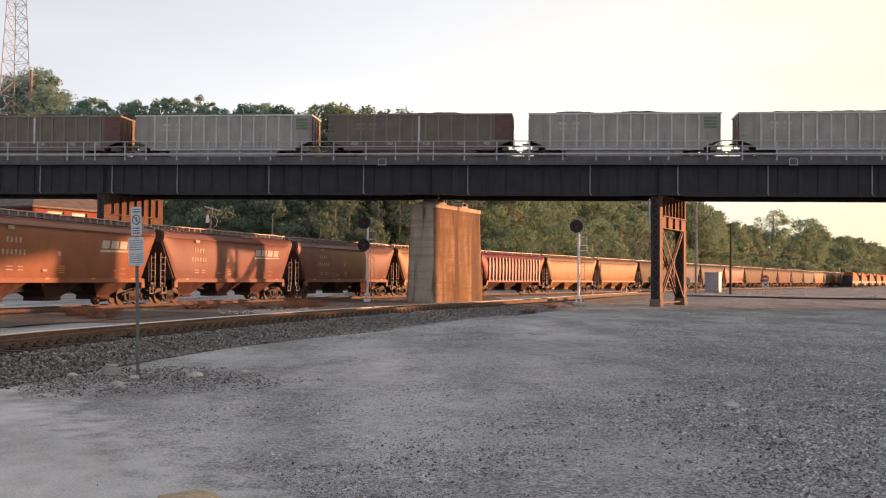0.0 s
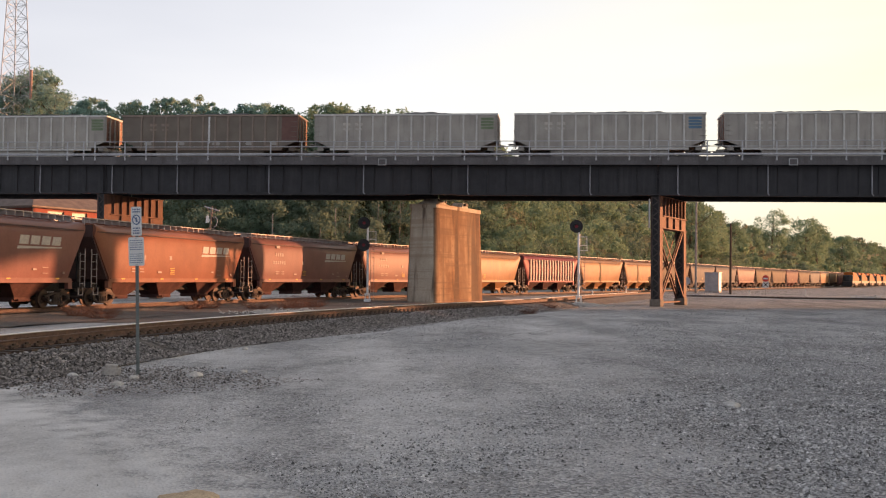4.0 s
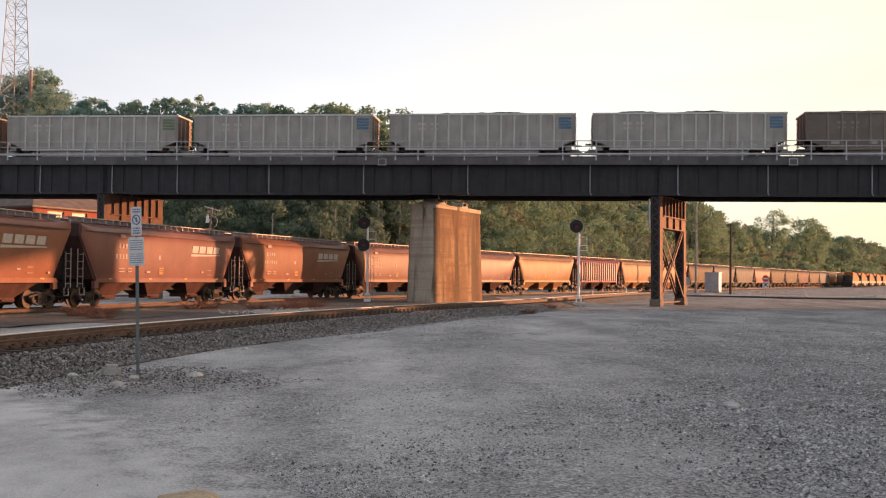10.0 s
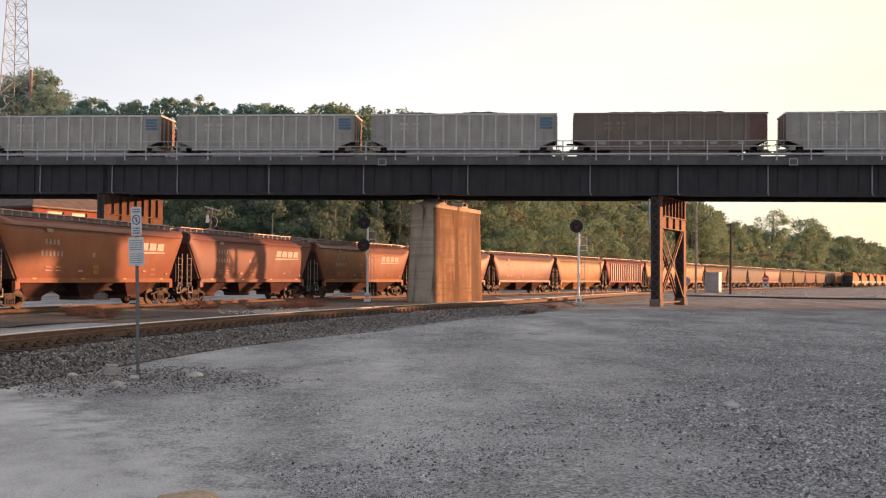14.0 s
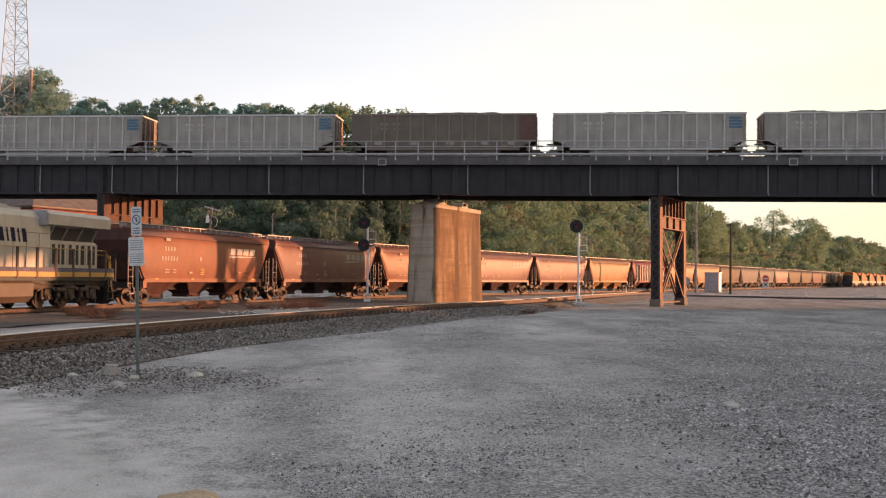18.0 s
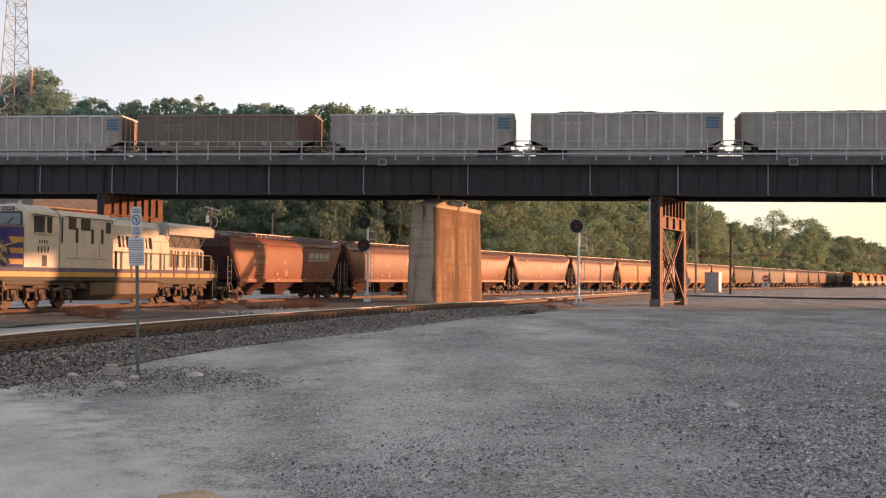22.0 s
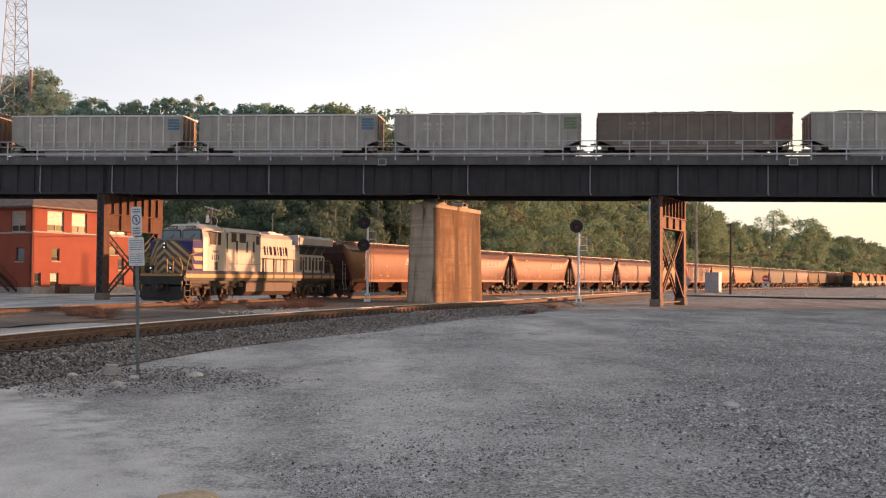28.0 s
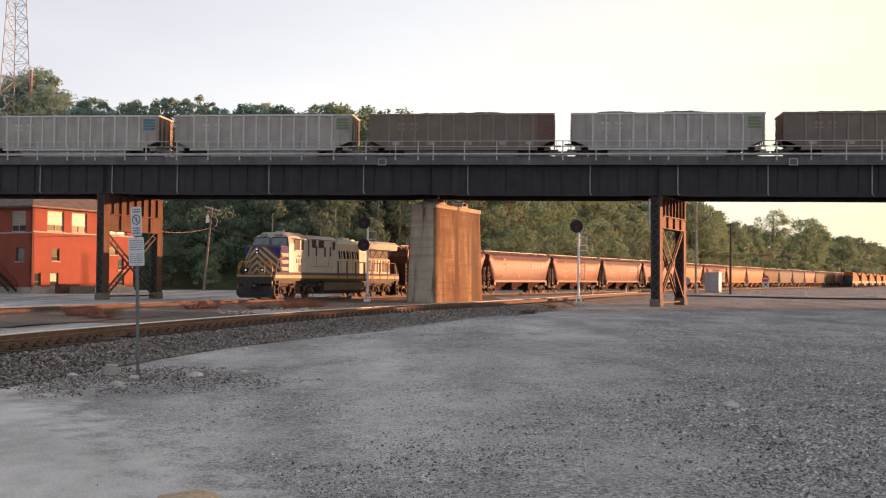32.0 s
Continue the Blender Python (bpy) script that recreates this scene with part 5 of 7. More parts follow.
            bm = bmesh.new()
            beam(bm, (6.6, s * 1.62, 4.2), (8.2, s * 1.62, 4.24), 0.3, 0.04)
            part("sun_visor", bm, M[main], cab)
            part("window_ledge", boxes(((7.42, s * 1.54, 3.4), (1.4, 0.1, 0.05))), M[main], cab)
        for s in (-1, 1):
            part("door_window", boxes(((7.32, s * 1.508, 2.16), (0.34, 0.02, 0.5))), M["loco_dark"], cab)
        for y in (-0.62, 0.62):
            board = part("number_board", boxes(((8.64, y, 4.45), (0.24, 0.62, 0.17))), M["loco_dark"], cab, "black number board")
            part("board_bar", boxes(*[((8.766, y - 0.2 + 0.13 * i, 4.45), (0.012, 0.085, 0.1)) for i in range(4)]), M["letter"], board, "pale bars")["kind"] = "stuff"
        bm = bmesh.new()
        tube(bm, (7.5, 0.3, 4.72), (7.5, 0.3, 4.9), 0.12, 10, 0.07)
        box(bm, (7.0, -0.4, 4.78), (0.5, 0.3, 0.1))
        part("roof_antenna", bm, M["cabinet"], cab)
        for y, z, x in ((-0.11, 3.28, 10.6), (-0.11, 3.5, 10.6)):
            bm = bmesh.new()
            tube(bm, (x, y + 0.11, z - 0.08), (x + 0.05, y + 0.11, z - 0.08), 0.05, 14)
            part("headlight", bm, M["headlight"], nose, "lit headlight")
        part("headlight_case", boxes(((10.57, 0, 3.31), (0.06, 0.24, 0.42))), M["loco_dark"], nose)
        for y in (-0.66, 0.66):
            bm = bmesh.new()
            tube(bm, (10.96, y, 2.0), (11.0, y, 2.0), 0.05, 14)
            part("ditch_light", bm, M["headlight"], nose, "lit ditch light")
            part("ditch_light_case", boxes(((10.9, y, 2.0), (0.14, 0.28, 0.28))), M["loco_dark"], nose)
        bars = bmesh.new()
        for s in (-1, 1):
            for i in range(4):
                box(bars, (7.42 - 0.27 + i * 0.18, s * 1.509, 3.02), (0.055, 0.012, 0.16))
                box(bars, (7.42 - 0.36 + i * 0.24, s * 1.509, 2.68), (0.07, 0.012, 0.3))
        part("lettering", bars, M["loco_navy"], cab, "dark block marks")["kind"] = "stuff"
    # the cab sits well back behind a long front platform
    cab.location.x = nose.location.x = -0.4
    # hoods
    bm = bmesh.new()
    loft(bm, [[(x, y, z) for y, z in ((-1.38, 1.72), (-1.38, 4.3), (-1.12, 4.56), (1.12, 4.56), (1.38, 4.3), (1.38, 1.72))] for x in (1.1, 5.55)])
    part("inverter_cabinet", bm, M[main], lo)
    part("cab_gap", boxes(((5.7, 0, 3.0), (0.3, 2.5, 2.4))), M["loco_dark"], lo)
    bm = bmesh.new()
    loft(bm, [[(x, y, z) for y, z in ((-1.1, 1.72), (-1.1, 4.12), (-0.85, 4.42), (0.85, 4.42), (1.1, 4.12), (1.1, 1.72))] for x in (-5.2, 1.1)])
    hood = part("long_hood", bm, M[main], lo)
    bm = bmesh.new()
    loft(bm, [[(x, y, z) for y, z in ((-1.06, 1.72), (-1.06, 3.0), (-0.9, 3.16), (0.9, 3.16), (1.06, 3.0), (1.06, 1.72))] for x in (-9.5, -5.2)])
    rear = part("rear_hood", bm, M[main], lo)
    part("radiator_bay", boxes(((-7.3, 0, 3.5), (4.4, 1.7, 0.75))), M["loco_dark"], lo, "dark open radiator bay")
    bm = bmesh.new()
    loft(bm, [[(x, y, z) for y, z in ((-0.9, 3.76), (-1.5, 3.84), (-1.56, 4.3), (-1.3, 4.5), (1.3, 4.5), (1.56, 4.3), (1.5, 3.84), (0.9, 3.76))] for x in (-10.0, -4.4)])
    rad = part("radiator", bm, M[main], lo, "overhanging radiator housing")
    part("radiator_front", boxes(((-4.34, 0, 4.12), (0.1, 2.9, 0.66))), M["cabinet"], rad, "grey end plate")
    bm = bmesh.new()
    for s in (-1, 1):
        for x in (-5.3, -6.5, -7.8, -9.2):
            beam(bm, (x, s * 0.92, 3.2), (x + 0.25, s * 1.42, 3.84), 0.05, 0.05)
    part("radiator_strut", bm, M["cabinet"], rad)["kind"] = "stuff"
    part("exhaust_housing", boxes(((-2.5, 0, 4.46), (2.0, 1.3, 0.16)), ((-2.3, 0, 4.58), (1.1, 0.8, 0.12)), ((0.2, 0, 4.45), (1.2, 1.1, 0.1))), M["cabinet"], lo)
    if detail:
        for s in (-1, 1):
            y = s * 1.386
            for x, z, w, h in ((4.6, 3.96, 0.6, 0.56), (3.5, 3.96, 0.78, 0.56), (1.5, 3.9, 0.42, 0.56)):
                vent = part("cabinet_vent", boxes(((x, y, z), (w, 0.03, h))), M["loco_dark"], lo, "dark louvred vent")
                part("louvre", boxes(*[((x, y + s * 0.018, z - h / 2 + h * (k + 0.5) / 4), (w - 0.06, 0.02, 0.02)) for k in range(4)]), M["loco_post"], vent)["kind"] = "stuff"
            for x, z, w, h in ((5.42, 3.62, 0.12, 1.2), (4.22, 3.42, 0.2, 0.72), (2.9, 3.42, 0.2, 0.72), (2.05, 3.45, 0.2, 0.7)):
                part("hinge_slot", boxes(((x, y, z), (w, 0.03, h))), M["loco_dark"], lo, "dark upright slot")
            part("grab_bar", boxes(((3.0, y + s * 0.05, 4.28), (4.4, 0.03, 0.035)), ((3.3, y + s * 0.004, 2.32), (3.6, 0.012, 0.02)), ((4.2, y + s * 0.004, 2.78), (0.02, 0.012, 0.9)), ((2.3, y + s * 0.004, 2.78), (0.02, 0.012, 0.9))), M["loco_post"], lo)["kind"] = "stuff"
            bm = bmesh.new()
            pipe(bm, [(1.15, y, 4.25), (1.05, s * 1.3, 3.5), (0.75, s * 1.14, 3.05), (0.75, s * 1.14, 2.6)], 0.025)
            part("air_pipe", bm, M["loco_post"], lo)
            part("cab_door", boxes(((5.72, s * 1.36, 2.75), (0.2, 0.04, 1.9))), M["loco_dark"], lo)
        part("hood_door_seam", boxes(*[((x, s * 1.105, 2.6), (0.02, 0.012, 1.6)) for s in (-1, 1) for x in (-4.3, -3.3, -2.3, -1.3, -0.3, 0.6)], *[((-2.0, s * 1.105, 3.42), (6.0, 0.012, 0.02)) for s in (-1, 1)]), M["loco_tank"], hood)
        for s in (-1, 1):
            for x, w in ((-5.55, 0.22), (-6.0, 0.12), (-6.35, 0.22), (-7.0, 0.24), (-7.6, 0.22), (-8.1, 0.3), (-8.7, 0.24), (-9.15, 0.2)):
                part("rear_grille", mesh("rear_grille%.2f%d" % (x, s), lambda bm: box(bm, (x, s * 1.067, 2.5), (w, 0.03, 0.95))), M["loco_dark"], rear, "dark upright louvre")
        part("rear_frame", boxes(*[((x, s * 1.075, 2.5), (0.05, 0.03, 1.06)) for s in (-1, 1) for x in (-5.32, -6.72, -8.4, -9.42)], *[((-7.35, s * 1.075, z), (4.2, 0.03, 0.04)) for s in (-1, 1) for z in (1.99, 3.01)]), M[main], rear)["kind"] = "stuff"
        bm = bmesh.new()
        for s in (-1, 1):
            x = -s * 1.95 - 1.55
            for w in (0.40, 0.15, 0.38, 0.15, 0.42, 0.44, 0.15, 0.32):
                w *= 1.12
                x += s * (w / 2 + 0.06)
                b = w * 0.34
                k = 0.16 * s
                prism(bm, [(x - b, 2.98), (x + b, 2.98), (x + b + k, 3.58), (x - b + k, 3.58)], s * 1.106 - 0.006, s * 1.106 + 0.006)
                x += s * (w / 2 + 0.06)
        part("hood_lettering", bm, M["loco_navy"], hood, "dark blue block marks")["kind"] = "stuff"
        # handrails
        bm = bmesh.new()
        for s in (-1, 1):
            y = s * 1.46
            xs = [1.0 - i * 1.5 for i in range(8)]
            for x in xs:
                # broad and dark, so each post takes in its shadow on the hood
                part("stanchion", mesh("stanchion", lambda b: box(b, (0, 0, 2.07), (0.14, 0.06, 1.36))), M["loco_post"], lo, at=Matrix.Translation((x, y * 1.045, 0)))
            pipe(bm, [(1.0, y, 2.75), (-9.6, y, 2.75), (-10.15, y, 2.2), (-10.3, y, 0.7)], 0.024)
            pipe(bm, [(-9.75, y, 2.6), (-9.95, y, 2.1), (-9.95, y, 0.7)], 0.024)
            pipe(bm, [(9.6, y, 0.9), (10.1, y, 2.0), (9.75, y, 2.75), (8.8, y, 2.95)], 0.036)
            pipe(bm, [(10.25, s * 1.3, 0.6), (10.35, s * 1.3, 2.2), (10.25, s * 0.4, 2.7)], 0.024)
            pipe(bm, [(-10.35, s * 1.3, 0.6), (-10.35, s * 1.3, 2.5), (-10.35, s * 0.4, 2.6)], 0.022)
        part("handrail", bm, M["loco_yellow"], lo)["kind"] = "stuff"
        part("anticlimber", boxes(((10.4, 0, 1.6), (0.3, 2.7, 0.14))), M[accent], lo, "yellow platform edge")
        bm = bmesh.new()
        for y in (-0.75, -0.35, 0.35, 0.75):
            tube(bm, (10.42, y, 1.6), (10.42, y, 2.55), 0.03, 6)
        for s in (-1, 1):
            pipe(bm, [(10.42, s * 0.35, 2.55), (10.42, s * 1.2, 2.55), (10.42, s * 1.35, 2.2), (10.42, s * 1.35, 0.7)], 0.034)
        part("front_railing", bm, M["loco_yellow"], lo)["kind"] = "stuff"
    st = bmesh.new()
    for sx in (-1, 1):
        for s in (-1, 1):
            for k in range(4):
                box(st, (sx * 10.1, s * 1.4, 0.35 + k * 0.35), (0.5, 0.25, 0.04))
            box(st, (sx * 9.82, s * 1.42, 0.85), (0.05, 0.2, 1.2))
    part("step", st, M["loco_dark"], lo)["kind"] = "stuff"
    for sx in (-1, 1):
        bm = bmesh.new()
        loft(bm, [[(sx * x, y, z) for y, z in ((-1.5, 0.95), (-1.5, 0.3), (-1.2, 0.1), (0, 0.1), (1.2, 0.1), (1.5, 0.3), (1.5, 0.95))] for x in (10.3, 10.38)] + [[(sx * (10.42 + 0.4 * (1 - abs(y) / 1.5)), y, z) for y, z in ((-1.45, 0.9), (-1.45, 0.3), (-1.2, 0.12), (0, 0.12), (1.2, 0.12), (1.45, 0.3), (1.45, 0.9))]])
        for k in range(4):
            tube(bm, (sx * 10.55, -0.5 + k * 0.33, 1.15), (sx * 10.7, -0.55 + k * 0.36, 0.62), 0.03, 6)
        box(bm, (sx * 10.8, 0, 0.88), (0.7, 0.3, 0.34))
        box(bm, (sx * 10.42, 0, 1.3), (0.2, 2.7, 0.5))
        part("pilot", bm, M["loco_dark"], lo)
    bm = bmesh.new()
    loft(bm, [[(x, y, z) for y, z in ((-1.3, 1.28), (-1.45, 1.15), (-1.42, 0.58), (-1.15, 0.3), (1.15, 0.3), (1.42, 0.58), (1.45, 1.15), (1.3, 1.28))] for x in (-3.4, 3.1)])
    part("fuel_tank", bm, M["loco_tank"], lo)
    for x in (-6.75, 6.75):
        part("underframe", boxes(((x, 0, 1.17), (6.4, 2.5, 0.24)), ((x, 0, 0.8), (5.2, 1.3, 0.6))), M["loco_dark"], lo)
    part("air_tank", B(lambda bm: [(tube(bm, (3.3, s * 1.2, 1.02), (3.9, s * 1.2, 1.02), 0.17, 10), tube(bm, (-4.1, s * 1.2, 1.02), (-3.5, s * 1.2, 1.02), 0.17, 10)) for s in (-1, 1)]), M["loco_truck"], lo)["kind"] = "stuff"
    for x in (-6.75, 6.75):
        part("truck_frame", mesh("six_wheel_frame", six_wheel_frame), M["loco_truck"], lo, at=Matrix.Translation((x, 0, 0)))
        for dx in (-1.98, 0, 1.98):
            part("wheelset", mesh("big_wheelset", big_wheelset), M["wheel"], lo, at=Matrix.Translation((x + dx, 0, 0.53)))
    return lo


# ---- the two trains ----
def gap0(t):
    return -55.77 + 2.7564 * t + 0.00466 * t * t


PITCH = 18.21
PAINTS = ["hopper_red", "hopper_brown", "hopper_red", "hopper_brown", "hopper_brown", "hopper_tan", "hopper_crimson", "hopper_tan", "hopper_tan", "hopper_ochre",
          "hopper_grey", "hopper_grey", "hopper_brown", "hopper_ochre", "hopper_ochre", "hopper_dark", "hopper_ochre", "hopper_grey", "hopper_tan", "hopper_ochre", "hopper_dark", "hopper_grey", "hopper_ochre", "hopper_ochre"]
LABELS = {"hopper_red": "oxide-red covered grain hopper with white marks", "hopper_brown": "mineral-brown covered grain hopper with white marks", "hopper_dark": "faded dark-brown covered grain hopper with streaks",
          "hopper_tan": "tan covered grain hopper with rounded sides", "hopper_ochre": "ochre covered grain hopper with dusty sides", "hopper_grey": "pale grey covered grain hopper with rust streaks"}
TRAIN = []
for i, paint in enumerate(PAINTS):
    n = i + 1
    style = "ribbed" if n == 7 else "faint" if n in (5, 13) else "lettered" if paint in ("hopper_red", "hopper_brown") else "plain"
    car = covered_hopper(paint, style)
    tagged(car, "crimson covered hopper with pale upright ribs" if n == 7 else LABELS[paint], "freight car", "covered hoppers of the grain train")
    TRAIN.append((car, (n - 0.5) * PITCH, 7.0, 0.457, False))
loco = tagged(locomotive(), "cream, blue and yellow diesel locomotive with striped nose", "locomotive")
loco.scale = (1.05, 1.07, 1.07)
TRAIN.append((loco, -12.16, 7.2, 0.567, True))


def upper(t):
    return -28.089 - 4.31288 * t - 0.00417 * t * t


COAL_PITCH = 16.18
UPPER_RAIL = 11.40
COAL = [("brown", "red", True), ("grey", "green", False), ("brown", "red", True), ("grey", "green", False), ("grey", "blue", False), ("grey", "blue", False), ("grey", "blue", False),
        ("brown", "red", False), ("grey", "blue", False), ("grey", "blue", False), ("grey", "green", False), ("brown", "red", False), ("grey", "green", False), ("brown", "red", False), ("grey", "blue", False)]
COAL_TRAIN = []
for i, (tone, end, stripe) in enumerate(COAL):
    car = coal_car(tone, end, i, stripe)
    tagged(car, ("dark brown coal car heaped with coal, red end panel" if tone == "brown" else "dusty aluminium coal car heaped with coal, %s end panel" % end), "freight car", "coal cars on the viaduct")
    COAL_TRAIN.append((car, (i + 0.5) * COAL_PITCH))

for k in range(6):
    parked = locomotive("loco_orange", "loco_dark", "loco_yellow", detail=False)
    s = 100 + 200 + 11 + k * 22.6
    h = line_heading(s)
    parked.matrix_basis = Matrix.Translation(on_line(s, 7.0, RAIL_Z)) @ Matrix.Rotation(-math.pi / 2 - h, 4, "Z")
    tagged(parked, "orange and black diesel locomotive parked in the yard", "locomotive", "parked locomotives")


# ---- red brick building ----
def brick_building():
    th = new("brick_building")
    th.matrix_basis = Matrix.Translation((-44.3, 112.7, 0.2)) @ Matrix.Rotation(math.pi / 2 - 0.45, 4, "Z")
    tagged(th, "red painted brick yard office with hip roof", "building")
    LX, LY, H = 15.6, 14.0, 9.2        # local x along the lit front, y to the shaded side
    # fronts with real openings: (x0, x1, z0, z1)
    lit = [(2.1, 4.5, 6.75, 9.0), (5.65, 7.95, 6.75, 9.0), (2.75, 3.9, 3.5, 4.9), (0.4, 1.3, 0.75, 2.2), (2.6, 3.8, 0.75, 2.2), (11.3, 14.4, 6.75, 9.0), (11.3, 12.9, 4.4, 5.4), (13.0, 14.0, 2.6, 4.0), (12.9, 14.1, 0.75, 2.2)]
    side = [(1.0, 3.2, 6.6, 8.9), (1.1, 2.4, 3.4, 4.9), (6.5, 8.7, 6.6, 8.9), (7.0, 8.3, 3.4, 4.9)]

    def wall(openings, length, flip):
        xs = sorted({0, length, *[v for o in openings for v in o[:2]]})
        zs = sorted({0, H, *[v for o in openings for v in o[2:]]})
        bm = bmesh.new()
        for a, b in zip(xs, xs[1:]):
            for c, d in zip(zs, zs[1:]):
                mx, mz = (a + b) / 2, (c + d) / 2
                if any(o[0] < mx < o[1] and o[2] < mz < o[3] for o in openings):
                    continue
                if flip:
                    box(bm, (0.15, mx, mz), (0.3, b - a, d - c))
                else:
                    box(bm, (mx, 0.15, mz), (b - a, 0.3, d - c))
        bmesh.ops.remove_doubles(bm, verts=bm.verts[:], dist=0.001)
        return bm
    part("wall", wall(lit, LX, False), M["brick"], th)
    part("wall", wall(side, LY, True), M["brick"], th)
    part("wall", boxes(((LX - 0.15, LY / 2, H / 2), (0.3, LY - 0.62, H))), M["brick"], th)
    part("wall", boxes(((LX / 2, LY - 0.15, H / 2), (LX - 0.62, 0.3, H))), M["brick"], th)
    part("belt_course", boxes(((LX / 2, -0.02, 6.62), (LX + 0.1, 0.1, 0.16)), ((-0.02, LY / 2, 6.5), (0.1, LY, 0.16))), M["concrete_pale"], th)
    part("plinth", boxes(((LX / 2, -0.06, 0.25), (LX + 0.2, 0.14, 0.7)), ((-0.06, LY / 2, 0.25), (0.14, LY, 0.7))), M["concrete_pale"], th, "pale concrete plinth")
    bm = bmesh.new()
    loft(bm, [[(-0.6, -0.6, H), (LX + 0.6, -0.6, H), (LX + 0.6, LY + 0.6, H), (-0.6, LY + 0.6, H)], [(-0.6, -0.6, H + 0.22), (LX + 0.6, -0.6, H + 0.22), (LX + 0.6, LY + 0.6, H + 0.22), (-0.6, LY + 0.6, H + 0.22)],
              [(6.0, 6.0, H + 3.0), (LX - 6.0, 6.0, H + 3.0), (LX - 6.0, LY - 6.0, H + 3.0), (6.0, LY - 6.0, H + 3.0)]])
    roof = part("roof", bm, M["roof"], th, "low hip roof of brown shingles")
    part("gutter", boxes(((LX / 2, -0.66, H + 0.14), (LX + 1.3, 0.12, 0.14)), ((-0.66, LY / 2, H + 0.14), (0.12, LY + 1.3, 0.14))), M["frame_paint"], roof)
    bm = bmesh.new()
    tube(bm, (-0.05, -0.08, 0.3), (-0.05, -0.08, H), 0.06, 8)
    part("downpipe", bm, M["frame_paint"], th)
    for openings, flip in ((lit, False), (side, True)):
        for x0, x1, z0, z1 in openings:
            big = x1 - x0 > 2
            def put(bm, cx, cz, w, h, deep, t):
                if flip:
                    box(bm, (deep, cx, cz), (t, w, h))
                else:
                    box(bm, (cx, deep, cz), (w, t, h))
            bm = bmesh.new()
            mx, mz, w, h = (x0 + x1) / 2, (z0 + z1) / 2, x1 - x0, z1 - z0
            for cx, cz, bw, bh in ((x0 + 0.05, mz, 0.1, h), (x1 - 0.05, mz, 0.1, h), (mx, z0 + 0.05, w, 0.1), (mx, z1 - 0.05, w, 0.1), (mx, z0 + h * 0.32, w, 0.07)):
                put(bm, cx, cz, bw, bh, 0.16, 0.1)
            if big:
                put(bm, mx, z0 + h * 0.16, 0.07, h * 0.3, 0.16, 0.1)
            win = part("window", bm, M["frame_pale"] if big else M["frame_paint"], th)
            g = bmesh.new()
            put(g, mx, mz, w - 0.12, h - 0.12, 0.2, 0.02)
            part("pane", g, M["glass"], win)
            if big or (x0, z0) == (2.6, 0.75):
                n = 9
                for i in range(n):
                    bl = bmesh.new()
                    put(bl, mx, z0 + h * 0.34 + (h * 0.62) * (i + 0.5) / n, w - 0.2, h * 0.62 / n * 0.9, 0.176, 0.02)
                    part("blind_slat", bl, M["blind"], win, "pale blind slat")
            sl = bmesh.new()
            put(sl, mx, z0 - 0.07, w + 0.2, 0.12, -0.02, 0.16)
            part("sill", sl, M["concrete_pale"], win)


brick_building()


# ---- signals, signs, poles ----
def signal_mast(x, y, z, heads, height, label):
    th = tagged(new("signal_mast"), label, "railway signal", "signal masts")
    th.matrix_basis = pose(x, y, z)
    bm = bmesh.new()
    tube(bm, (0, 0, 0.5), (0, 0, height), 0.095, 12)
    part("mast", bm, M["mast_white"], th)
    part("base", boxes(((0, 0, 0.1), (0.55, 0.55, 0.26)), *[((a, b, 0.4), (0.07, 0.07, 0.5)) for a in (-0.17, 0.17) for b in (-0.17, 0.17)], ((0, 0, 0.66), (0.44, 0.44, 0.06))), M["mast_white"], th)
    bm = bmesh.new()
    for s in (0.22, 0.5):
        beam(bm, (s, 0.25, 0.1), (s, 0.25, height - 0.3), 0.03, 0.035)
    for i in range(int(height / 0.33)):
        tube(bm, (0.22, 0.25, 0.3 + i * 0.33), (0.5, 0.25, 0.3 + i * 0.33), 0.014, 5)
    beam(bm, (0, 0, height * 0.7), (0.5, 0.25, height * 0.7), 0.03, 0.03)
    part("ladder", bm, M["ladder_pale"], th, "dull thin ladder")
    bm = bmesh.new()
    for zz in (height - 0.5, height - 1.15):
        pipe(bm, [(0.0, 0.1, zz), (0.65, 0.1, zz), (0.65, 0.6, zz), (0.0, 0.6, zz)], 0.018)
    for p in ((0.65, 0.1), (0.65, 0.6)):
        tube(bm, (*p, height - 1.55), (*p, height - 0.5), 0.018, 5)
    box(bm, (0.35, 0.35, height - 1.55), (0.7, 0.5, 0.03))
    part("platform", bm, M["mast_white"], th)
    for hx, hz in heads:
        bm = bmesh.new()
        tube(bm, (hx, -0.16, hz), (hx, -0.2, hz), 0.5, 28)
        head = part("signal_disc", bm, M["signal_black"], th, "round black target")
        bm = bmesh.new()
        tube(bm, (hx, -0.16, hz), (hx, 0.25, hz), 0.2, 14)
        part("lamp_case", bm, M["signal_black"], head)
        bm = bmesh.new()
        for i in range(9):
            a0 = radians(-20 + i * 24.4)
            a1 = radians(-20 + (i + 1) * 24.4)
            v = [bm.verts.new((hx + 0.17 * math.cos(a), yy, hz + 0.17 * math.sin(a))) for a, yy in ((a0, -0.2), (a1, -0.2), (a1, -0.42), (a0, -0.42))]
            bm.faces.new(v)
        part("hood", bm, M["signal_black"], head)
        bm = bmesh.new()
        tube(bm, (hx, -0.2, hz), (hx, -0.215, hz), 0.13, 16)
        part("lens", bm, M["red_lamp"], head, "dim red lens")
    return th


signal_mast(-6.16, 85.6, 0.1, [(-0.3, 6.43), (-0.32, 4.63)], 6.28, "silver signal mast with two black target heads")
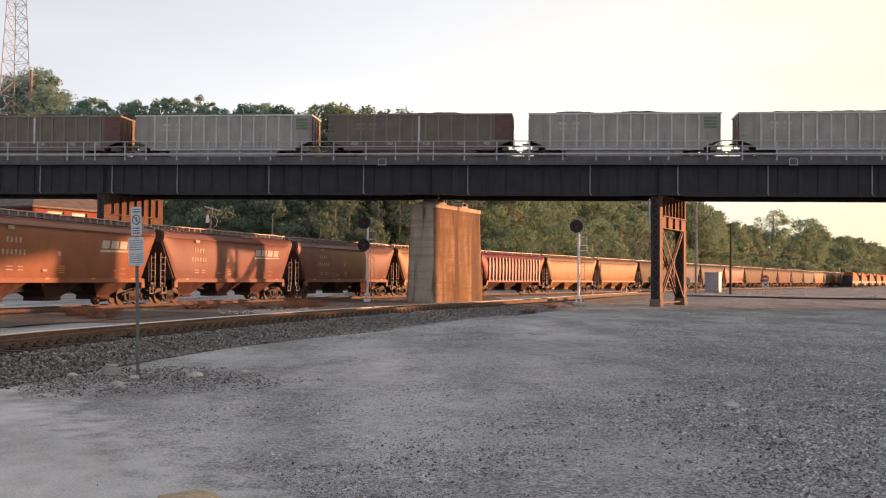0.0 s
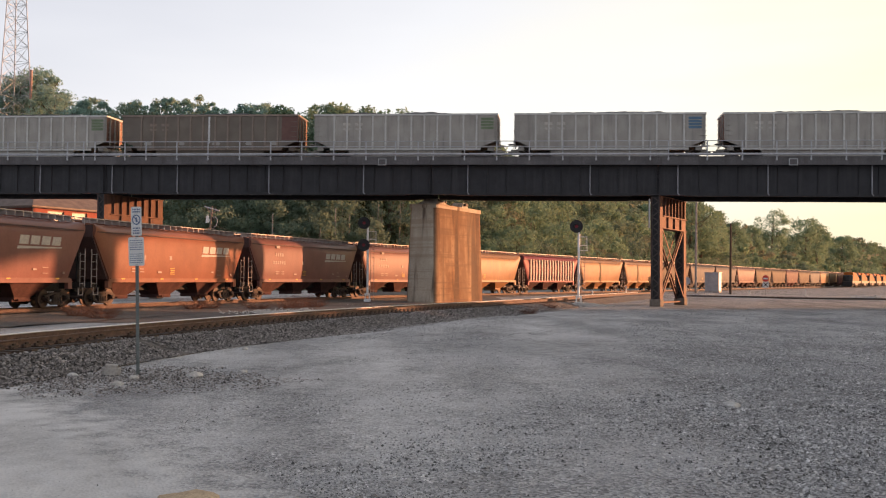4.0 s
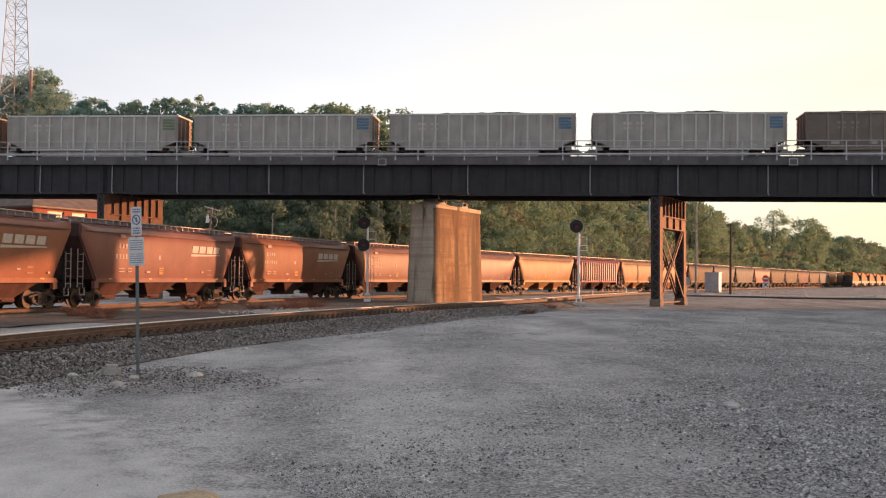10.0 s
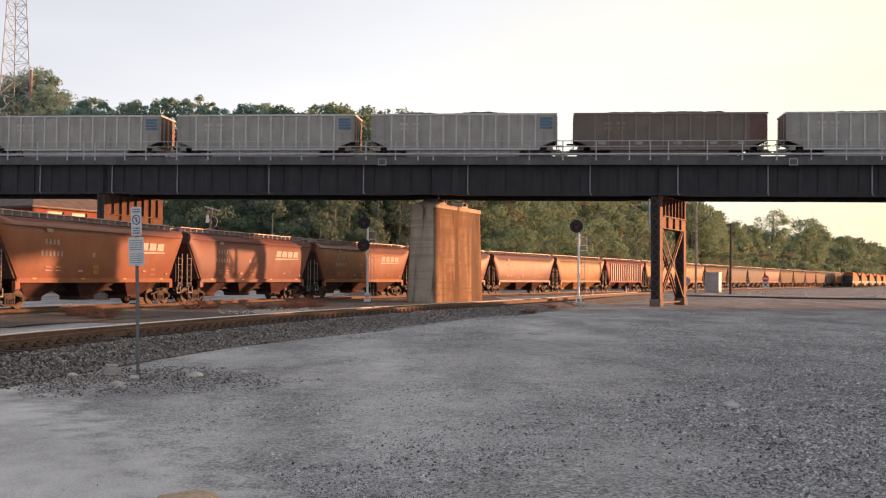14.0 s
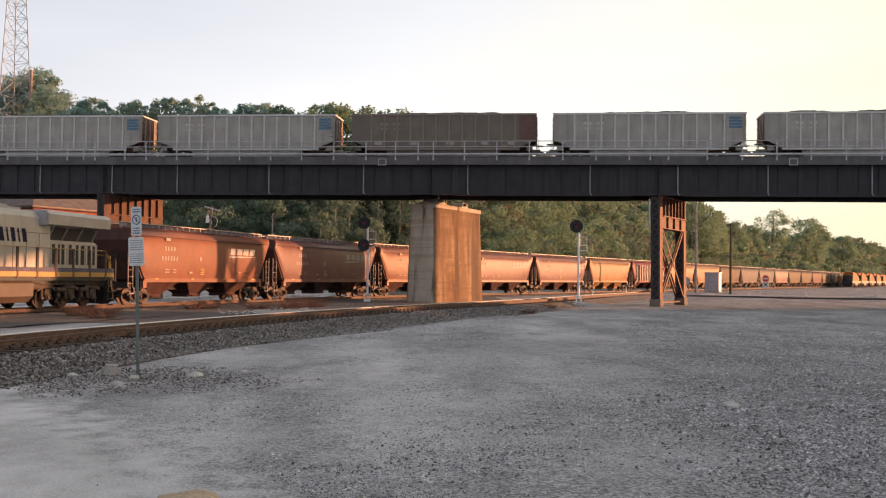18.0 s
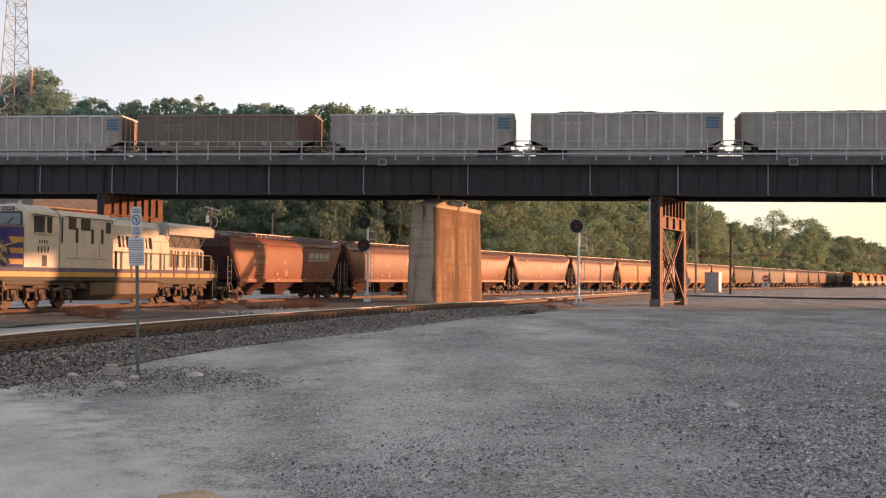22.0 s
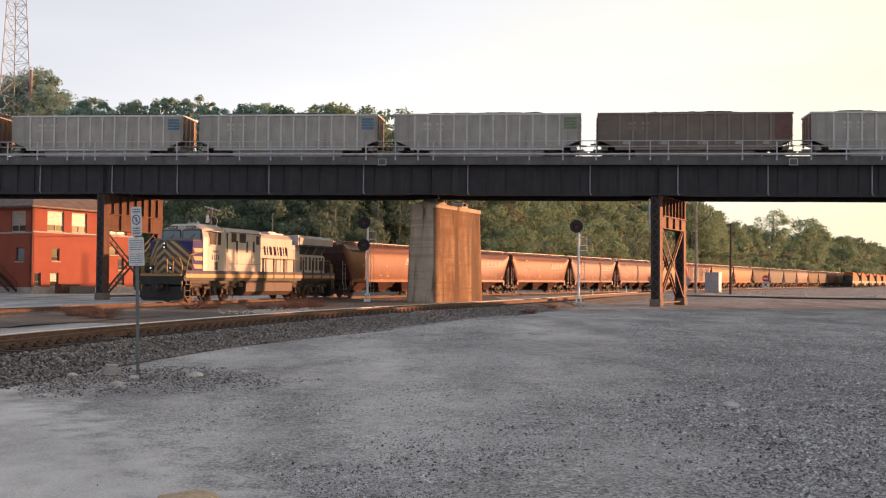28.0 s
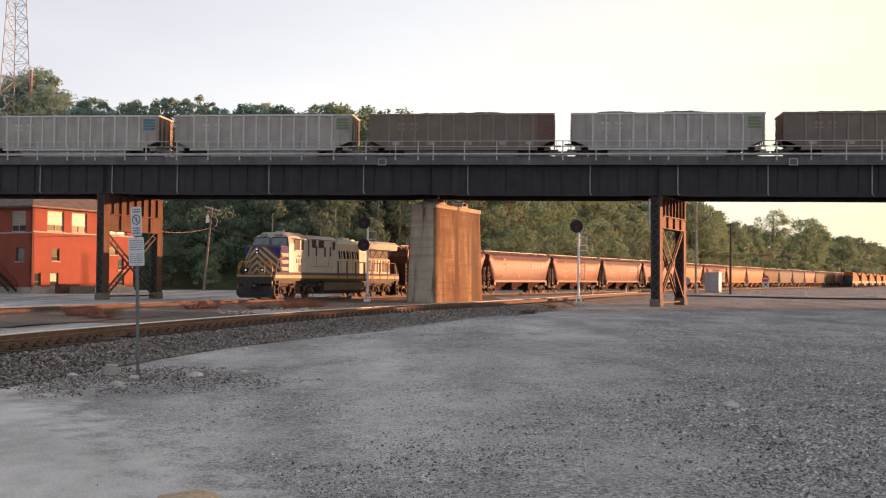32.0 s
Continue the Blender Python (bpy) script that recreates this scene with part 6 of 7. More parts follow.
signal_mast(10.35, 79.7, 0.1, [(-0.21, 5.98)], 5.7, "silver signal mast with one round black target")


def bars(bm, x, z0, z1, w, rows, y, fill=0.55, seed=0):
    rnd = random.Random(seed)
    for i in range(rows):
        z = z1 - (z1 - z0) * (i + 0.5) / rows
        a = -w / 2
        while a < w / 2 - 0.01:
            l = min(rnd.uniform(0.02, 0.05), w / 2 - a)
            box(bm, (x + a + l / 2, y, z), (l, 0.003, (z1 - z0) / rows * fill))
            a += l + 0.01


def warning_sign():
    th = tagged(new("warning_sign"), "two white notice plates on a grey steel post", "sign")
    th.matrix_basis = pose(-6.27, 21.65, -0.05, ry=-1.3, rz=6)
    bm = bmesh.new()
    prism(bm, [(-0.035, -0.02), (-0.02, 0.02), (0.02, 0.02), (0.035, -0.02), (0.03, -0.025), (-0.03, -0.025)], 0, 3.48, "z")
    part("post", bm, M["sign_post"], th)
    def plate(w, h):
        return lambda bm: prism(bm, [(-w / 2 + 0.02, -h / 2), (w / 2 - 0.02, -h / 2), (w / 2, -h / 2 + 0.02), (w / 2, h / 2 - 0.02), (w / 2 - 0.02, h / 2), (-w / 2 + 0.02, h / 2), (-w / 2, h / 2 - 0.02), (-w / 2, -h / 2 + 0.02)], -0.003, 0.003)
    up = part("upper_plate", mesh("plate_up", plate(0.21, 0.6)), M["sign_white"], th, at=pose(-0.005, -0.04, 3.20, ry=-1))
    bm = bmesh.new()
    bars(bm, 0, 0.17, 0.27, 0.16, 2, -0.006, seed=1)
    bars(bm, 0, -0.27, -0.12, 0.15, 3, -0.006, seed=2)
    part("print_bar", bm, M["sign_blue"], up)["kind"] = "stuff"
    bm = bmesh.new()
    for i in range(20):
        a0, a1 = i * math.tau / 20, (i + 1) * math.tau / 20
        for r0, r1 in ((0.065, 0.085),):
            prism(bm, [(r0 * math.cos(a0), 0.03 + r0 * 1.25 * math.sin(a0)), (r1 * math.cos(a0), 0.03 + r1 * 1.25 * math.sin(a0)), (r1 * math.cos(a1), 0.03 + r1 * 1.25 * math.sin(a1)), (r0 * math.cos(a1), 0.03 + r0 * 1.25 * math.sin(a1))], -0.008, -0.004)
    beam(bm, (-0.05, -0.006, 0.09), (0.05, -0.006, -0.03), 0.003, 0.016)
    box(bm, (0, -0.0055, 0.03), (0.03, 0.003, 0.1))
    part("ring_symbol", bm, M["sign_blue"], up, "dark ring with a slash")
    low = part("lower_plate", mesh("plate_low", plate(0.315, 0.59)), M["sign_white"], th, at=pose(-0.01, -0.035, 2.575, ry=-1.2))
    bm = bmesh.new()
    bars(bm, 0, 0.02, 0.25, 0.25, 5, -0.006, 0.32, seed=3)
    bars(bm, 0, -0.25, -0.03, 0.25, 5, -0.006, 0.32, seed=4)
    part("print_bar", bm, M["sign_blue"], low)["kind"] = "stuff"
    part("bolt", B(lambda bm: (tube(bm, (0, -0.012, 0.27), (0, 0.01, 0.27), 0.012, 8), tube(bm, (0, -0.012, -0.27), (0, 0.01, -0.27), 0.012, 8))), M["galv"], low)


warning_sign()


def utility_pole(x, y, z, h, r, arms, gear, material, label, lean=0.4):
    th = tagged(new("utility_pole"), label, "utility pole", "utility poles")
    th.matrix_basis = pose(x, y, z - 0.3, ry=lean)
    bm = bmesh.new()
    tube(bm, (0, 0, 0), (0, 0, h + 0.3), r, 12, r * 0.7)
    part("pole", bm, material, th)
    for zz in arms:
        part("crossarm", B(lambda bm: beam(bm, (-1.1, -r, zz + 0.22), (1.1, -r, zz - 0.22), 0.12, 0.15)), M["rail_pipe"], th, "pale tilted crossarm")
        bm = bmesh.new()
        for k in (-1.05, -0.5, 0.5, 1.05):
            tube(bm, (k, -r, zz + 0.06 - 0.2 * k), (k, -r, zz + 0.24 - 0.2 * k), 0.04, 6)
        part("insulator", bm, M["pole_wood"], th)
    if gear:
        bm = bmesh.new()
        tube(bm, (-0.5, 0, h - 2.2), (-0.5, 0, h - 1.3), 0.24, 12)
        tube(bm, (-0.5, 0, h - 1.3), (-0.5, 0, h - 1.22), 0.24, 12, 0.12)
        for k in (-0.1, 0.1):
            tube(bm, (-0.5 + k, 0, h - 1.25), (-0.5 + k, 0, h - 1.02), 0.035, 6)
        box(bm, (-0.22, 0, h - 1.8), (0.2, 0.1, 0.4))
        part("transformer", bm, M["mast_white"], th, "white transformer can")
        bm = bmesh.new()
        box(bm, (0.32, -0.1, h - 1.55), (0.3, 0.2, 0.55))
        beam(bm, (0.1, 0, h - 1.5), (0.5, 0, h - 1.4), 0.06, 0.08)
        part("fuse_cutout", bm, M["signal_black"], th, "black fuse cutout")
        bm = bmesh.new()
        pipe(bm, [(0.3, -0.2, h - 1.35), (0.6, -0.2, h - 1.25), (0.92, -0.2, h - 1.5), (1.0, -0.2, h - 2.0), (0.85, -0.2, h - 2.5), (0.6, -0.2, h - 2.75)], 0.05, 6)
        part("cable_loop", bm, M["rail_pipe"], th, "pale looped lead")
        bm = bmesh.new()
        for k in (-0.75, 0.75):
            beam(bm, (k, -r, arms[0] - 0.2 * k), (0, -r, arms[0] - 0.85), 0.05, 0.09)
        part("crossarm_brace", bm, M["antenna"], th, "reddish crossarm brace")
        bm = bmesh.new()
        beam(bm, (-0.1, -r, h - 2.75), (1.25, -r, h - 3.35), 0.08, 0.1)
        part("lower_arm", bm, M["pole_wood"], th)
    return th


utility_pole(-34.4, 150.5, 0.3, 12.05, 0.17, (11.95,), True, M["pole_wood"], "leaning wooden pole with crossarm and transformer", 5.3)
utility_pole(-17.2, 166, 0.6, 12.6, 0.11, (), False, M["pole_grey"], "slim bare grey pole before the trees")
utility_pole(-26.2, 160, 0.6, 11.2, 0.11, (), False, M["pole_grey"], "slim bare grey pole before the trees")
utility_pole(39.4, 163, 0.2, 15.5, 0.2, (), False, M["pole_grey"], "tall grey pole beside the main line")
utility_pole(41.9, 152.5, 0.1, 10.3, 0.19, (), False, M["tie"], "dark wooden pole at the yard crossing")


# ---- woods ----
def leaf_cloud(rng, n_blobs, per_blob, height, width, leaf, base=0.25):
    """Leaves of one tree about its foot: corners of many small blades, gathered in clumps with gaps between."""
    t = rng.random(n_blobs)
    zz = height * (base + (1 - base) * t)
    rad = width * np.sqrt(np.clip(1 - ((t - 0.42) / 0.62) ** 2, 0.04, 1)) * (0.35 + 0.65 * np.sqrt(rng.random(n_blobs)))
    ang = rng.random(n_blobs) * math.tau
    c = np.stack([rad * np.cos(ang), rad * np.sin(ang), zz], 1)
    size = width * (0.2 + 0.22 * rng.random(n_blobs))
    d = rng.normal(size=(n_blobs, per_blob, 3))
    d /= np.linalg.norm(d, axis=2, keepdims=True)
    p = c[:, None] + d * (size[:, None, None] * (0.5 + 0.6 * rng.random((n_blobs, per_blob, 1)))) * np.array([1, 1, 0.75])
    p = p.reshape(-1, 3)
    nrm = d.reshape(-1, 3) + rng.normal(size=p.shape) * 0.55 + np.array([0, 0, 0.35])
    nrm /= np.linalg.norm(nrm, axis=1, keepdims=True)
    a = np.cross(nrm, rng.normal(size=p.shape))
    a /= np.linalg.norm(a, axis=1, keepdims=True) + 1e-9
    b = np.cross(nrm, a)
    s = leaf * (0.6 + 0.8 * rng.random((len(p), 1)))
    return np.stack([p + a * s, p + b * s * 0.62, p - a * s, p - b * s * 0.62], 1)


def quads_mesh(name, quads, material):
    n = len(quads)
    me = bpy.data.meshes.new(name)
    me.vertices.add(n * 4)
    me.vertices.foreach_set("co", quads.reshape(-1).astype(np.float32))
    me.loops.add(n * 4)
    me.loops.foreach_set("vertex_index", np.arange(n * 4, dtype=np.int32))
    me.polygons.add(n)
    me.polygons.foreach_set("loop_start", np.arange(0, n * 4, 4, dtype=np.int32))
    me.update(calc_edges=True)
    me.materials.append(material)
    return me


def woods():
    rng = np.random.default_rng(5)
    kinds = []
    for k in range(9):
        h, w = 1.0, (0.30, 0.36, 0.42)[k % 3]
        kinds.append((leaf_cloud(rng, 38, 58, h, w, 0.0205), leaf_cloud(rng, 16, 22, h, w, 0.055), leaf_cloud(rng, 28, 42, h, w, 0.0255)))
    spots = []
    # along the foot and up the slope, front rows first
    for (ax, ay), (bx, by) in zip(FOOT, FOOT[1:]):
        if bx < -70 or ax > 500:
            continue
        ln = math.hypot(bx - ax, by - ay)
        ux, uy = (bx - ax) / ln, (by - ay) / ln
        pos = max(0.0, (-110 - ax) / ux) if ux > 0 and ax < -110 else 0.0
        while pos < min(ln, 760):
            x, y = ax + ux * pos, ay + uy * pos
            far = math.hypot(x, y)
            for row, d in enumerate((-1, 6, 13, 20, 28, 37, 48)):
                dd, ps = d + rng.uniform(-3, 3), pos + rng.uniform(-2.5, 2.5)
                px, py = ax + ux * ps - uy * dd, ay + uy * ps + ux * dd
                hh = rng.uniform(7.5, 12.5) * (0.62 if row == 0 else 0.6 if row > 4 and px < 10 else 1.0)
                spots.append((px, py, hh * (1.0 if far < 300 else 0.85), far, row))
            pos += 4.6 if far < 260 else 8.0 if far < 500 else 14.0
    near, dark, dry = [], [], []
    for px, py, hh, far, row in spots:
        z = ground_height(px, py)
        veiled = (z - CAM_Z) / py > 0.08 and (z + hh - CAM_Z) / py < 0.15 and px < 0.24 * py    # always behind the viaduct
        q = kinds[rng.integers(9)][1 if veiled or far > 400 else 2 if row > 3 or far > 290 else 0]
        a = rng.uniform(0, math.tau)
        r = np.array([[math.cos(a), -math.sin(a), 0], [math.sin(a), math.cos(a), 0], [0, 0, 1]])
        g = (q * np.array([hh * 1.05, hh * 1.05, hh])) @ r.T + np.array([px, py, z - 0.3])
        # on the left mostly the darker leaves: the woods' shade put into colour
        (dry if rng.random() < (0.16 if 40 < px < 130 else 0.03 if px < 0 else 0.08) else near if rng.random() < (0.15 if px < 0 else 0.72) else dark).append(g)
    for name, qs, mat, lab in (("woodland", near, M["leaf_green"], "sunlit green broadleaf woods on the bluff"), ("woodland_shade", dark, M["leaf_dark"], "broadleaf woods on the bluff in a shade-dark green"), ("woodland_dry", dry, M["leaf_olive"], "olive and brown drying trees on the bluff")):
        tagged(new("woodland", quads_mesh(name, np.concatenate(qs), mat)), lab, "woods", kind="stuff")
    bm = bmesh.new()
    for px, py, hh, far, row in spots:
        if far < 300:
            z = ground_height(px, py)
            tube(bm, (px, py, z - 0.4), (px + rng.uniform(-0.4, 0.4), py, z + hh * 0.75), 0.16, 5, 0.05)
    tagged(part("woodland_trunks", bm, M["bark"]), "thin brown trunks among the woods", "trunks", kind="stuff")
    bm = bmesh.new()
    for k in range(46):
        px = rng.uniform(14, 78) if k > 14 else rng.uniform(-22, -4)
        dd = rng.uniform(3, 24)
        py = (190 + 1.827 * (px - 16) if px > 16 else 163 + 0.9 * (px + 14)) + dd
        z, hh = ground_height(px, py), rng.uniform(6, 11)
        lean = rng.uniform(-0.5, 0.5)
        tube(bm, (px, py - 3, z - 1.5), (px + lean, py - 3, z + hh), 0.13, 5, 0.05)
        for j in range(3):
            zz = z + hh * rng.uniform(0.5, 0.85)
            tube(bm, (px + lean * 0.7, py - 3, zz), (px + lean + rng.uniform(-1.2, 1.2), py - 3.3, zz + rng.uniform(0.8, 2.0)), 0.05, 4, 0.02)
    tagged(part("bare_trunks", bm, M["bark_pale"]), "slender pale bare trunks before the woods", "trunks", kind="stuff")


woods()


def tree(x, y, h, w, seed, leaf, label, blobs, per, size):
    th = tagged(new("tree"), label, "tree", "skyline trees")
    z = ground_height(x, y)
    th.matrix_basis = pose(x, y, z - 0.3)
    rnd = random.Random(seed)
    bm = bmesh.new()
    top = Vector((0, 0, h * 0.55))
    tube(bm, (0, 0, 0), top, 0.03 * h, 9, 0.016 * h)
    tube(bm, top, (0.03 * h, 0, h * 0.92), 0.016 * h, 7, 0.003 * h)
    for i in range(9):
        a = rnd.uniform(0, math.tau)
        zz = h * rnd.uniform(0.28, 0.75)
        r = w * h * rnd.uniform(0.55, 0.95)
        mid = Vector((r * 0.5 * math.cos(a), r * 0.5 * math.sin(a), zz + h * 0.07))
        tube(bm, (0, 0, zz), mid, 0.010 * h, 6, 0.006 * h)
        tube(bm, mid, (r * math.cos(a), r * math.sin(a), zz + h * 0.17), 0.006 * h, 5, 0.002 * h)
    part("trunk", bm, M["bark"], th)
    q = leaf_cloud(np.random.default_rng(seed), blobs, per, 1.0, w, size, 0.3) * h
    part("crown", quads_mesh("crown", q, M[leaf]), M[leaf], th)


def sky_tree(u, v, y, w, seed, leaf, label, blobs, per, size):
    """A tree of the ridge whose tip is seen in the given bearing and slope."""
    x = u * y
    tip = CAM_Z + v * y
    tree(x, y, max(tip - ground_height(x, y), 4), w, seed, leaf, label, blobs, per, size)


RIDGE = ((-0.4202, 0.188, 0.34), (-0.4094, 0.190, 0.3), (-0.3996, 0.1926, 0.32), (-0.386, 0.198, 0.24), (-0.375, 0.184, 0.26), (-0.3656, 0.172, 0.26), (-0.3557, 0.1635, 0.3), (-0.3449, 0.169, 0.22),
         (-0.3363, 0.1707, 0.24), (-0.3276, 0.1675, 0.22), (-0.3177, 0.159, 0.25), (-0.3058, 0.1671, 0.2), (-0.2945, 0.1688, 0.2), (-0.2841, 0.1655, 0.22), (-0.2728, 0.1695, 0.2), (-0.2636, 0.1723, 0.2),
         (-0.2517, 0.1729, 0.22), (-0.2354, 0.1736, 0.2), (-0.2245, 0.1709, 0.2), (-0.2103, 0.1625, 0.26), (-0.1990, 0.1629, 0.24), (-0.1908, 0.1657, 0.22), (-0.1794, 0.1669, 0.24), (-0.1686, 0.167, 0.24),
         (-0.1577, 0.1632, 0.24), (-0.145, 0.163, 0.26), (-0.1185, 0.1665, 0.28), (-0.107, 0.167, 0.24), (-0.094, 0.166, 0.26), (-0.072, 0.163, 0.3), (-0.05, 0.158, 0.3), (-0.025, 0.154, 0.26))
for i, (u, v, w) in enumerate(RIDGE):
    far = (226, 222, 224, 226, 214)[i] if i < 5 else 190 + 6 * (i % 3)
    big = i < 5
    sky_tree(u, v, far, w, 20 + i, ("leaf_haze", "leaf_haze", "leaf_haze_sage")[i % 3] if i < 24 else "leaf_green", "tall leafy tree behind the radio tower" if big else "leafy green tree on the skyline of the bluff", 60 if big else 38, 100 if big else 74, 0.0125 if big else 0.0185)
for i, (u, v, y, w) in enumerate(((0.3151, 0.0672, 500, 0.36), (0.3465, 0.0598, 520, 0.36), (0.2367, 0.0785, 320, 0.36), (0.2464, 0.0732, 330, 0.3), (0.2561, 0.0657, 340, 0.32), (0.3572, 0.0534, 540, 0.3), (0.2788, 0.0566, 400, 0.34), (0.2951, 0.0529, 440, 0.34), (0.3815, 0.0438, 600, 0.3))):
    sky_tree(u, v, y, w, 70 + i, "leaf_green", "tall olive-green tree above the far woods", 64, 90, 0.0145)


# ---- lattice tower behind the bluff ----
def lattice_tower():
    th = tagged(new("lattice_tower"), "tall white and red lattice radio tower", "radio tower")
    y0 = 215
    x0 = -0.4122 * y0
    th.matrix_basis = pose(x0, y0, ground_height(x0, y0) - 0.5)
    H, b0, b1 = 62.0, 4.4, 0.5

    def leg(k, z):
        r = b0 + (b1 - b0) * z / H
        a = radians(90 + 120 * k + 25)
        return Vector((r * math.cos(a), r * math.sin(a), z))
    for k in range(3):
        bm = bmesh.new()
        tube(bm, leg(k, 0), leg(k, H), 0.13, 6, 0.08)
        part("leg", bm, M["galv"], th)
    bm = bmesh.new()
    z = 0.0
    while z < H - 3:
        st = max(1.6, 4.4 - z * 0.05)
        for k in range(3):
            a, b = k, (k + 1) % 3
            beam(bm, leg(a, z), leg(b, z + st), 0.07, 0.07)
            beam(bm, leg(b, z), leg(a, z + st), 0.07, 0.07)
            beam(bm, leg(a, z + st), leg(b, z + st), 0.07, 0.07)
        z += st
    part("bracing", bm, M["galv"], th)
    bm = bmesh.new()
    tube(bm, (3.9, -1.5, 15.5), (3.9, -1.5, 21.5), 0.28, 8)
    beam(bm, (3.9, -1.5, 18), (1.5, -1, 18), 0.1, 0.1)
    part("antenna", bm, M["antenna"], th, "faded red cylindrical antenna")


lattice_tower()


# ---- yard things ----
def equipment_case():
    th = tagged(new("equipment_case"), "silver metal signal equipment case beside the line", "equipment case")
    th.matrix_basis = pose(43.9, 170, 0.1, rz=-29)
    part("cabinet", B(lambda bm: box(bm, (0, 0, 1.75), (2.3, 1.6, 2.9))), M["cabinet"], th)
    part("roof", boxes(((0, 0, 3.24), (2.5, 1.8, 0.1))), M["cabinet"], th)
    part("door", boxes(((-0.58, -0.82, 1.7), (1.05, 0.04, 2.6)), ((0.58, -0.82, 1.7), (1.05, 0.04, 2.6))), M["cabinet"], th)
    part("base", boxes(((0, 0, 0.15), (2.4, 1.7, 0.35))), M["concrete_pale"], th)


equipment_case()


def crossing_sign():
    th = tagged(new("crossing_sign"), "red stop disc over a white crossing board on a post", "sign")
    th.matrix_basis = pose(42.55, 138, 0.0)
    bm = bmesh.new()
    tube(bm, (0, 0, -0.1), (0, 0, 2.8), 0.04, 8)
    part("post", bm, M["galv"], th)
    bm = bmesh.new()
    tube(bm, (0, -0.05, 2.35), (0, -0.07, 2.35), 0.46, 8)
    d = part("stop_disc", bm, M["sign_red"], th, "red octagonal plate")
    part("white_bar", boxes(((0, -0.074, 2.35), (0.6, 0.006, 0.16))), M["sign_white"], d)
    w = part("crossing_board", boxes(((0, -0.055, 1.55), (0.8, 0.02, 0.8))), M["sign_white"], th)
    bm = bmesh.new()
    beam(bm, (-0.28, -0.068, 1.28), (0.28, -0.068, 1.82), 0.006, 0.12)
    beam(bm, (0.28, -0.07, 1.28), (-0.28, -0.07, 1.82), 0.006, 0.12)
    part("cross_mark", bm, M["signal_black"], w)


crossing_sign()


def marker(x, y, h, disc, label):
    th = tagged(new("track_marker"), label, "track marker", "track markers")
    th.matrix_basis = pose(x, y, ground_height(x, y) - 0.05)
    bm = bmesh.new()
    tube(bm, (0, 0, 0), (0, 0, h), 0.07, 8)
    part("post", bm, M["mast_white"] if not disc else M["galv"], th)
    if disc:
        bm = bmesh.new()
        tube(bm, (0, -0.07, h), (0, -0.1, h), disc, 18)
        part("disc", bm, M["cabinet"], th, "grey round plate")
    else:
        part("cap", boxes(((0, 0, h), (0.22, 0.22, 0.1))), M["galv"], th)


marker(21.2, 121, 1.25, 0, "short white marker post beside the track")
marker(16.6, 116, 0.9, 0, "short white marker post beside the track")
marker(30.6, 131.5, 2.0, 0.5, "grey round plate on a short post")
marker(52.0, 150, 1.0, 0, "short white marker post beside the track")
marker(44.0, 150, 0.7, 0, "short white marker post beside the track")


# ---- low thicket added on the sunny side, beyond the view, to block the sun ----
def thicket():
    rng = np.random.default_rng(9)
    kinds = [leaf_cloud(rng, 20, 9, 1.0, 0.45, 0.13, 0.02) for k in range(4)]
    qs = []
    y = -70.0
    while y < 75:
        for row in range(3):
            h = rng.uniform(7.3, 8.6)
            x = 84 + row * 3 + rng.uniform(-1.5, 1.5)
            qs.append(kinds[rng.integers(4)] * np.array([h * 1.1, h * 1.1, h]) + np.array([x, y + rng.uniform(-1, 1), ground_height(x, y) - 0.2]))
        y += 2.2
    while y < 97:
        for row in range(2):
            h = rng.uniform(6.0, 6.8)
            x = 84 + row * 3 + rng.uniform(-1.5, 1.5)
            qs.append(kinds[rng.integers(4)] * np.array([h * 1.2, h * 1.2, h]) + np.array([x, y + rng.uniform(-1, 1), ground_height(x, y) - 0.2]))
        y += 1.6
    tagged(new("thicket", quads_mesh("thicket", np.concatenate(qs), M["leaf_dark"])), "unseen green bushes added to shade the siding", "bushes", kind="stuff")


thicket()


# ---- loose stone ----
def stones_mesh(name, places, rng):
    """Small angular stones: a jittered peaked lump each, its foot sunk in the ground. places: x, y, z, size."""
    n = len(places)
    base = np.array([(1, 0, 0), (-1, 0, 0), (0, 1, 0), (0, -1, 0), (0, 0, 0.5)], float)
    tri = np.array([(0, 2, 4), (2, 1, 4), (1, 3, 4), (3, 0, 4)])
    v = base[None] * (0.6 + 0.8 * rng.random((n, 5, 1))) + rng.normal(size=(n, 5, 3)) * 0.22
    a = rng.random(n) * math.tau
    c, s = np.cos(a)[:, None], np.sin(a)[:, None]
    v = np.stack([v[..., 0] * c - v[..., 1] * s, v[..., 0] * s + v[..., 1] * c, v[..., 2]], 2)
    v[:, :4, 2] -= 0.35
    v = v * places[:, None, 3:4] + places[:, None, :3]
    f = (tri[None] + (np.arange(n) * 5)[:, None, None]).reshape(-1, 3)
    me = bpy.data.meshes.new(name)
    me.vertices.add(n * 5)
    me.vertices.foreach_set("co", v.reshape(-1).astype(np.float32))
    me.loops.add(len(f) * 3)
    me.loops.foreach_set("vertex_index", f.reshape(-1).astype(np.int32))
    me.polygons.add(len(f))
    me.polygons.foreach_set("loop_start", np.arange(0, len(f) * 3, 3, dtype=np.int32))
    me.update(calc_edges=True)
    return me


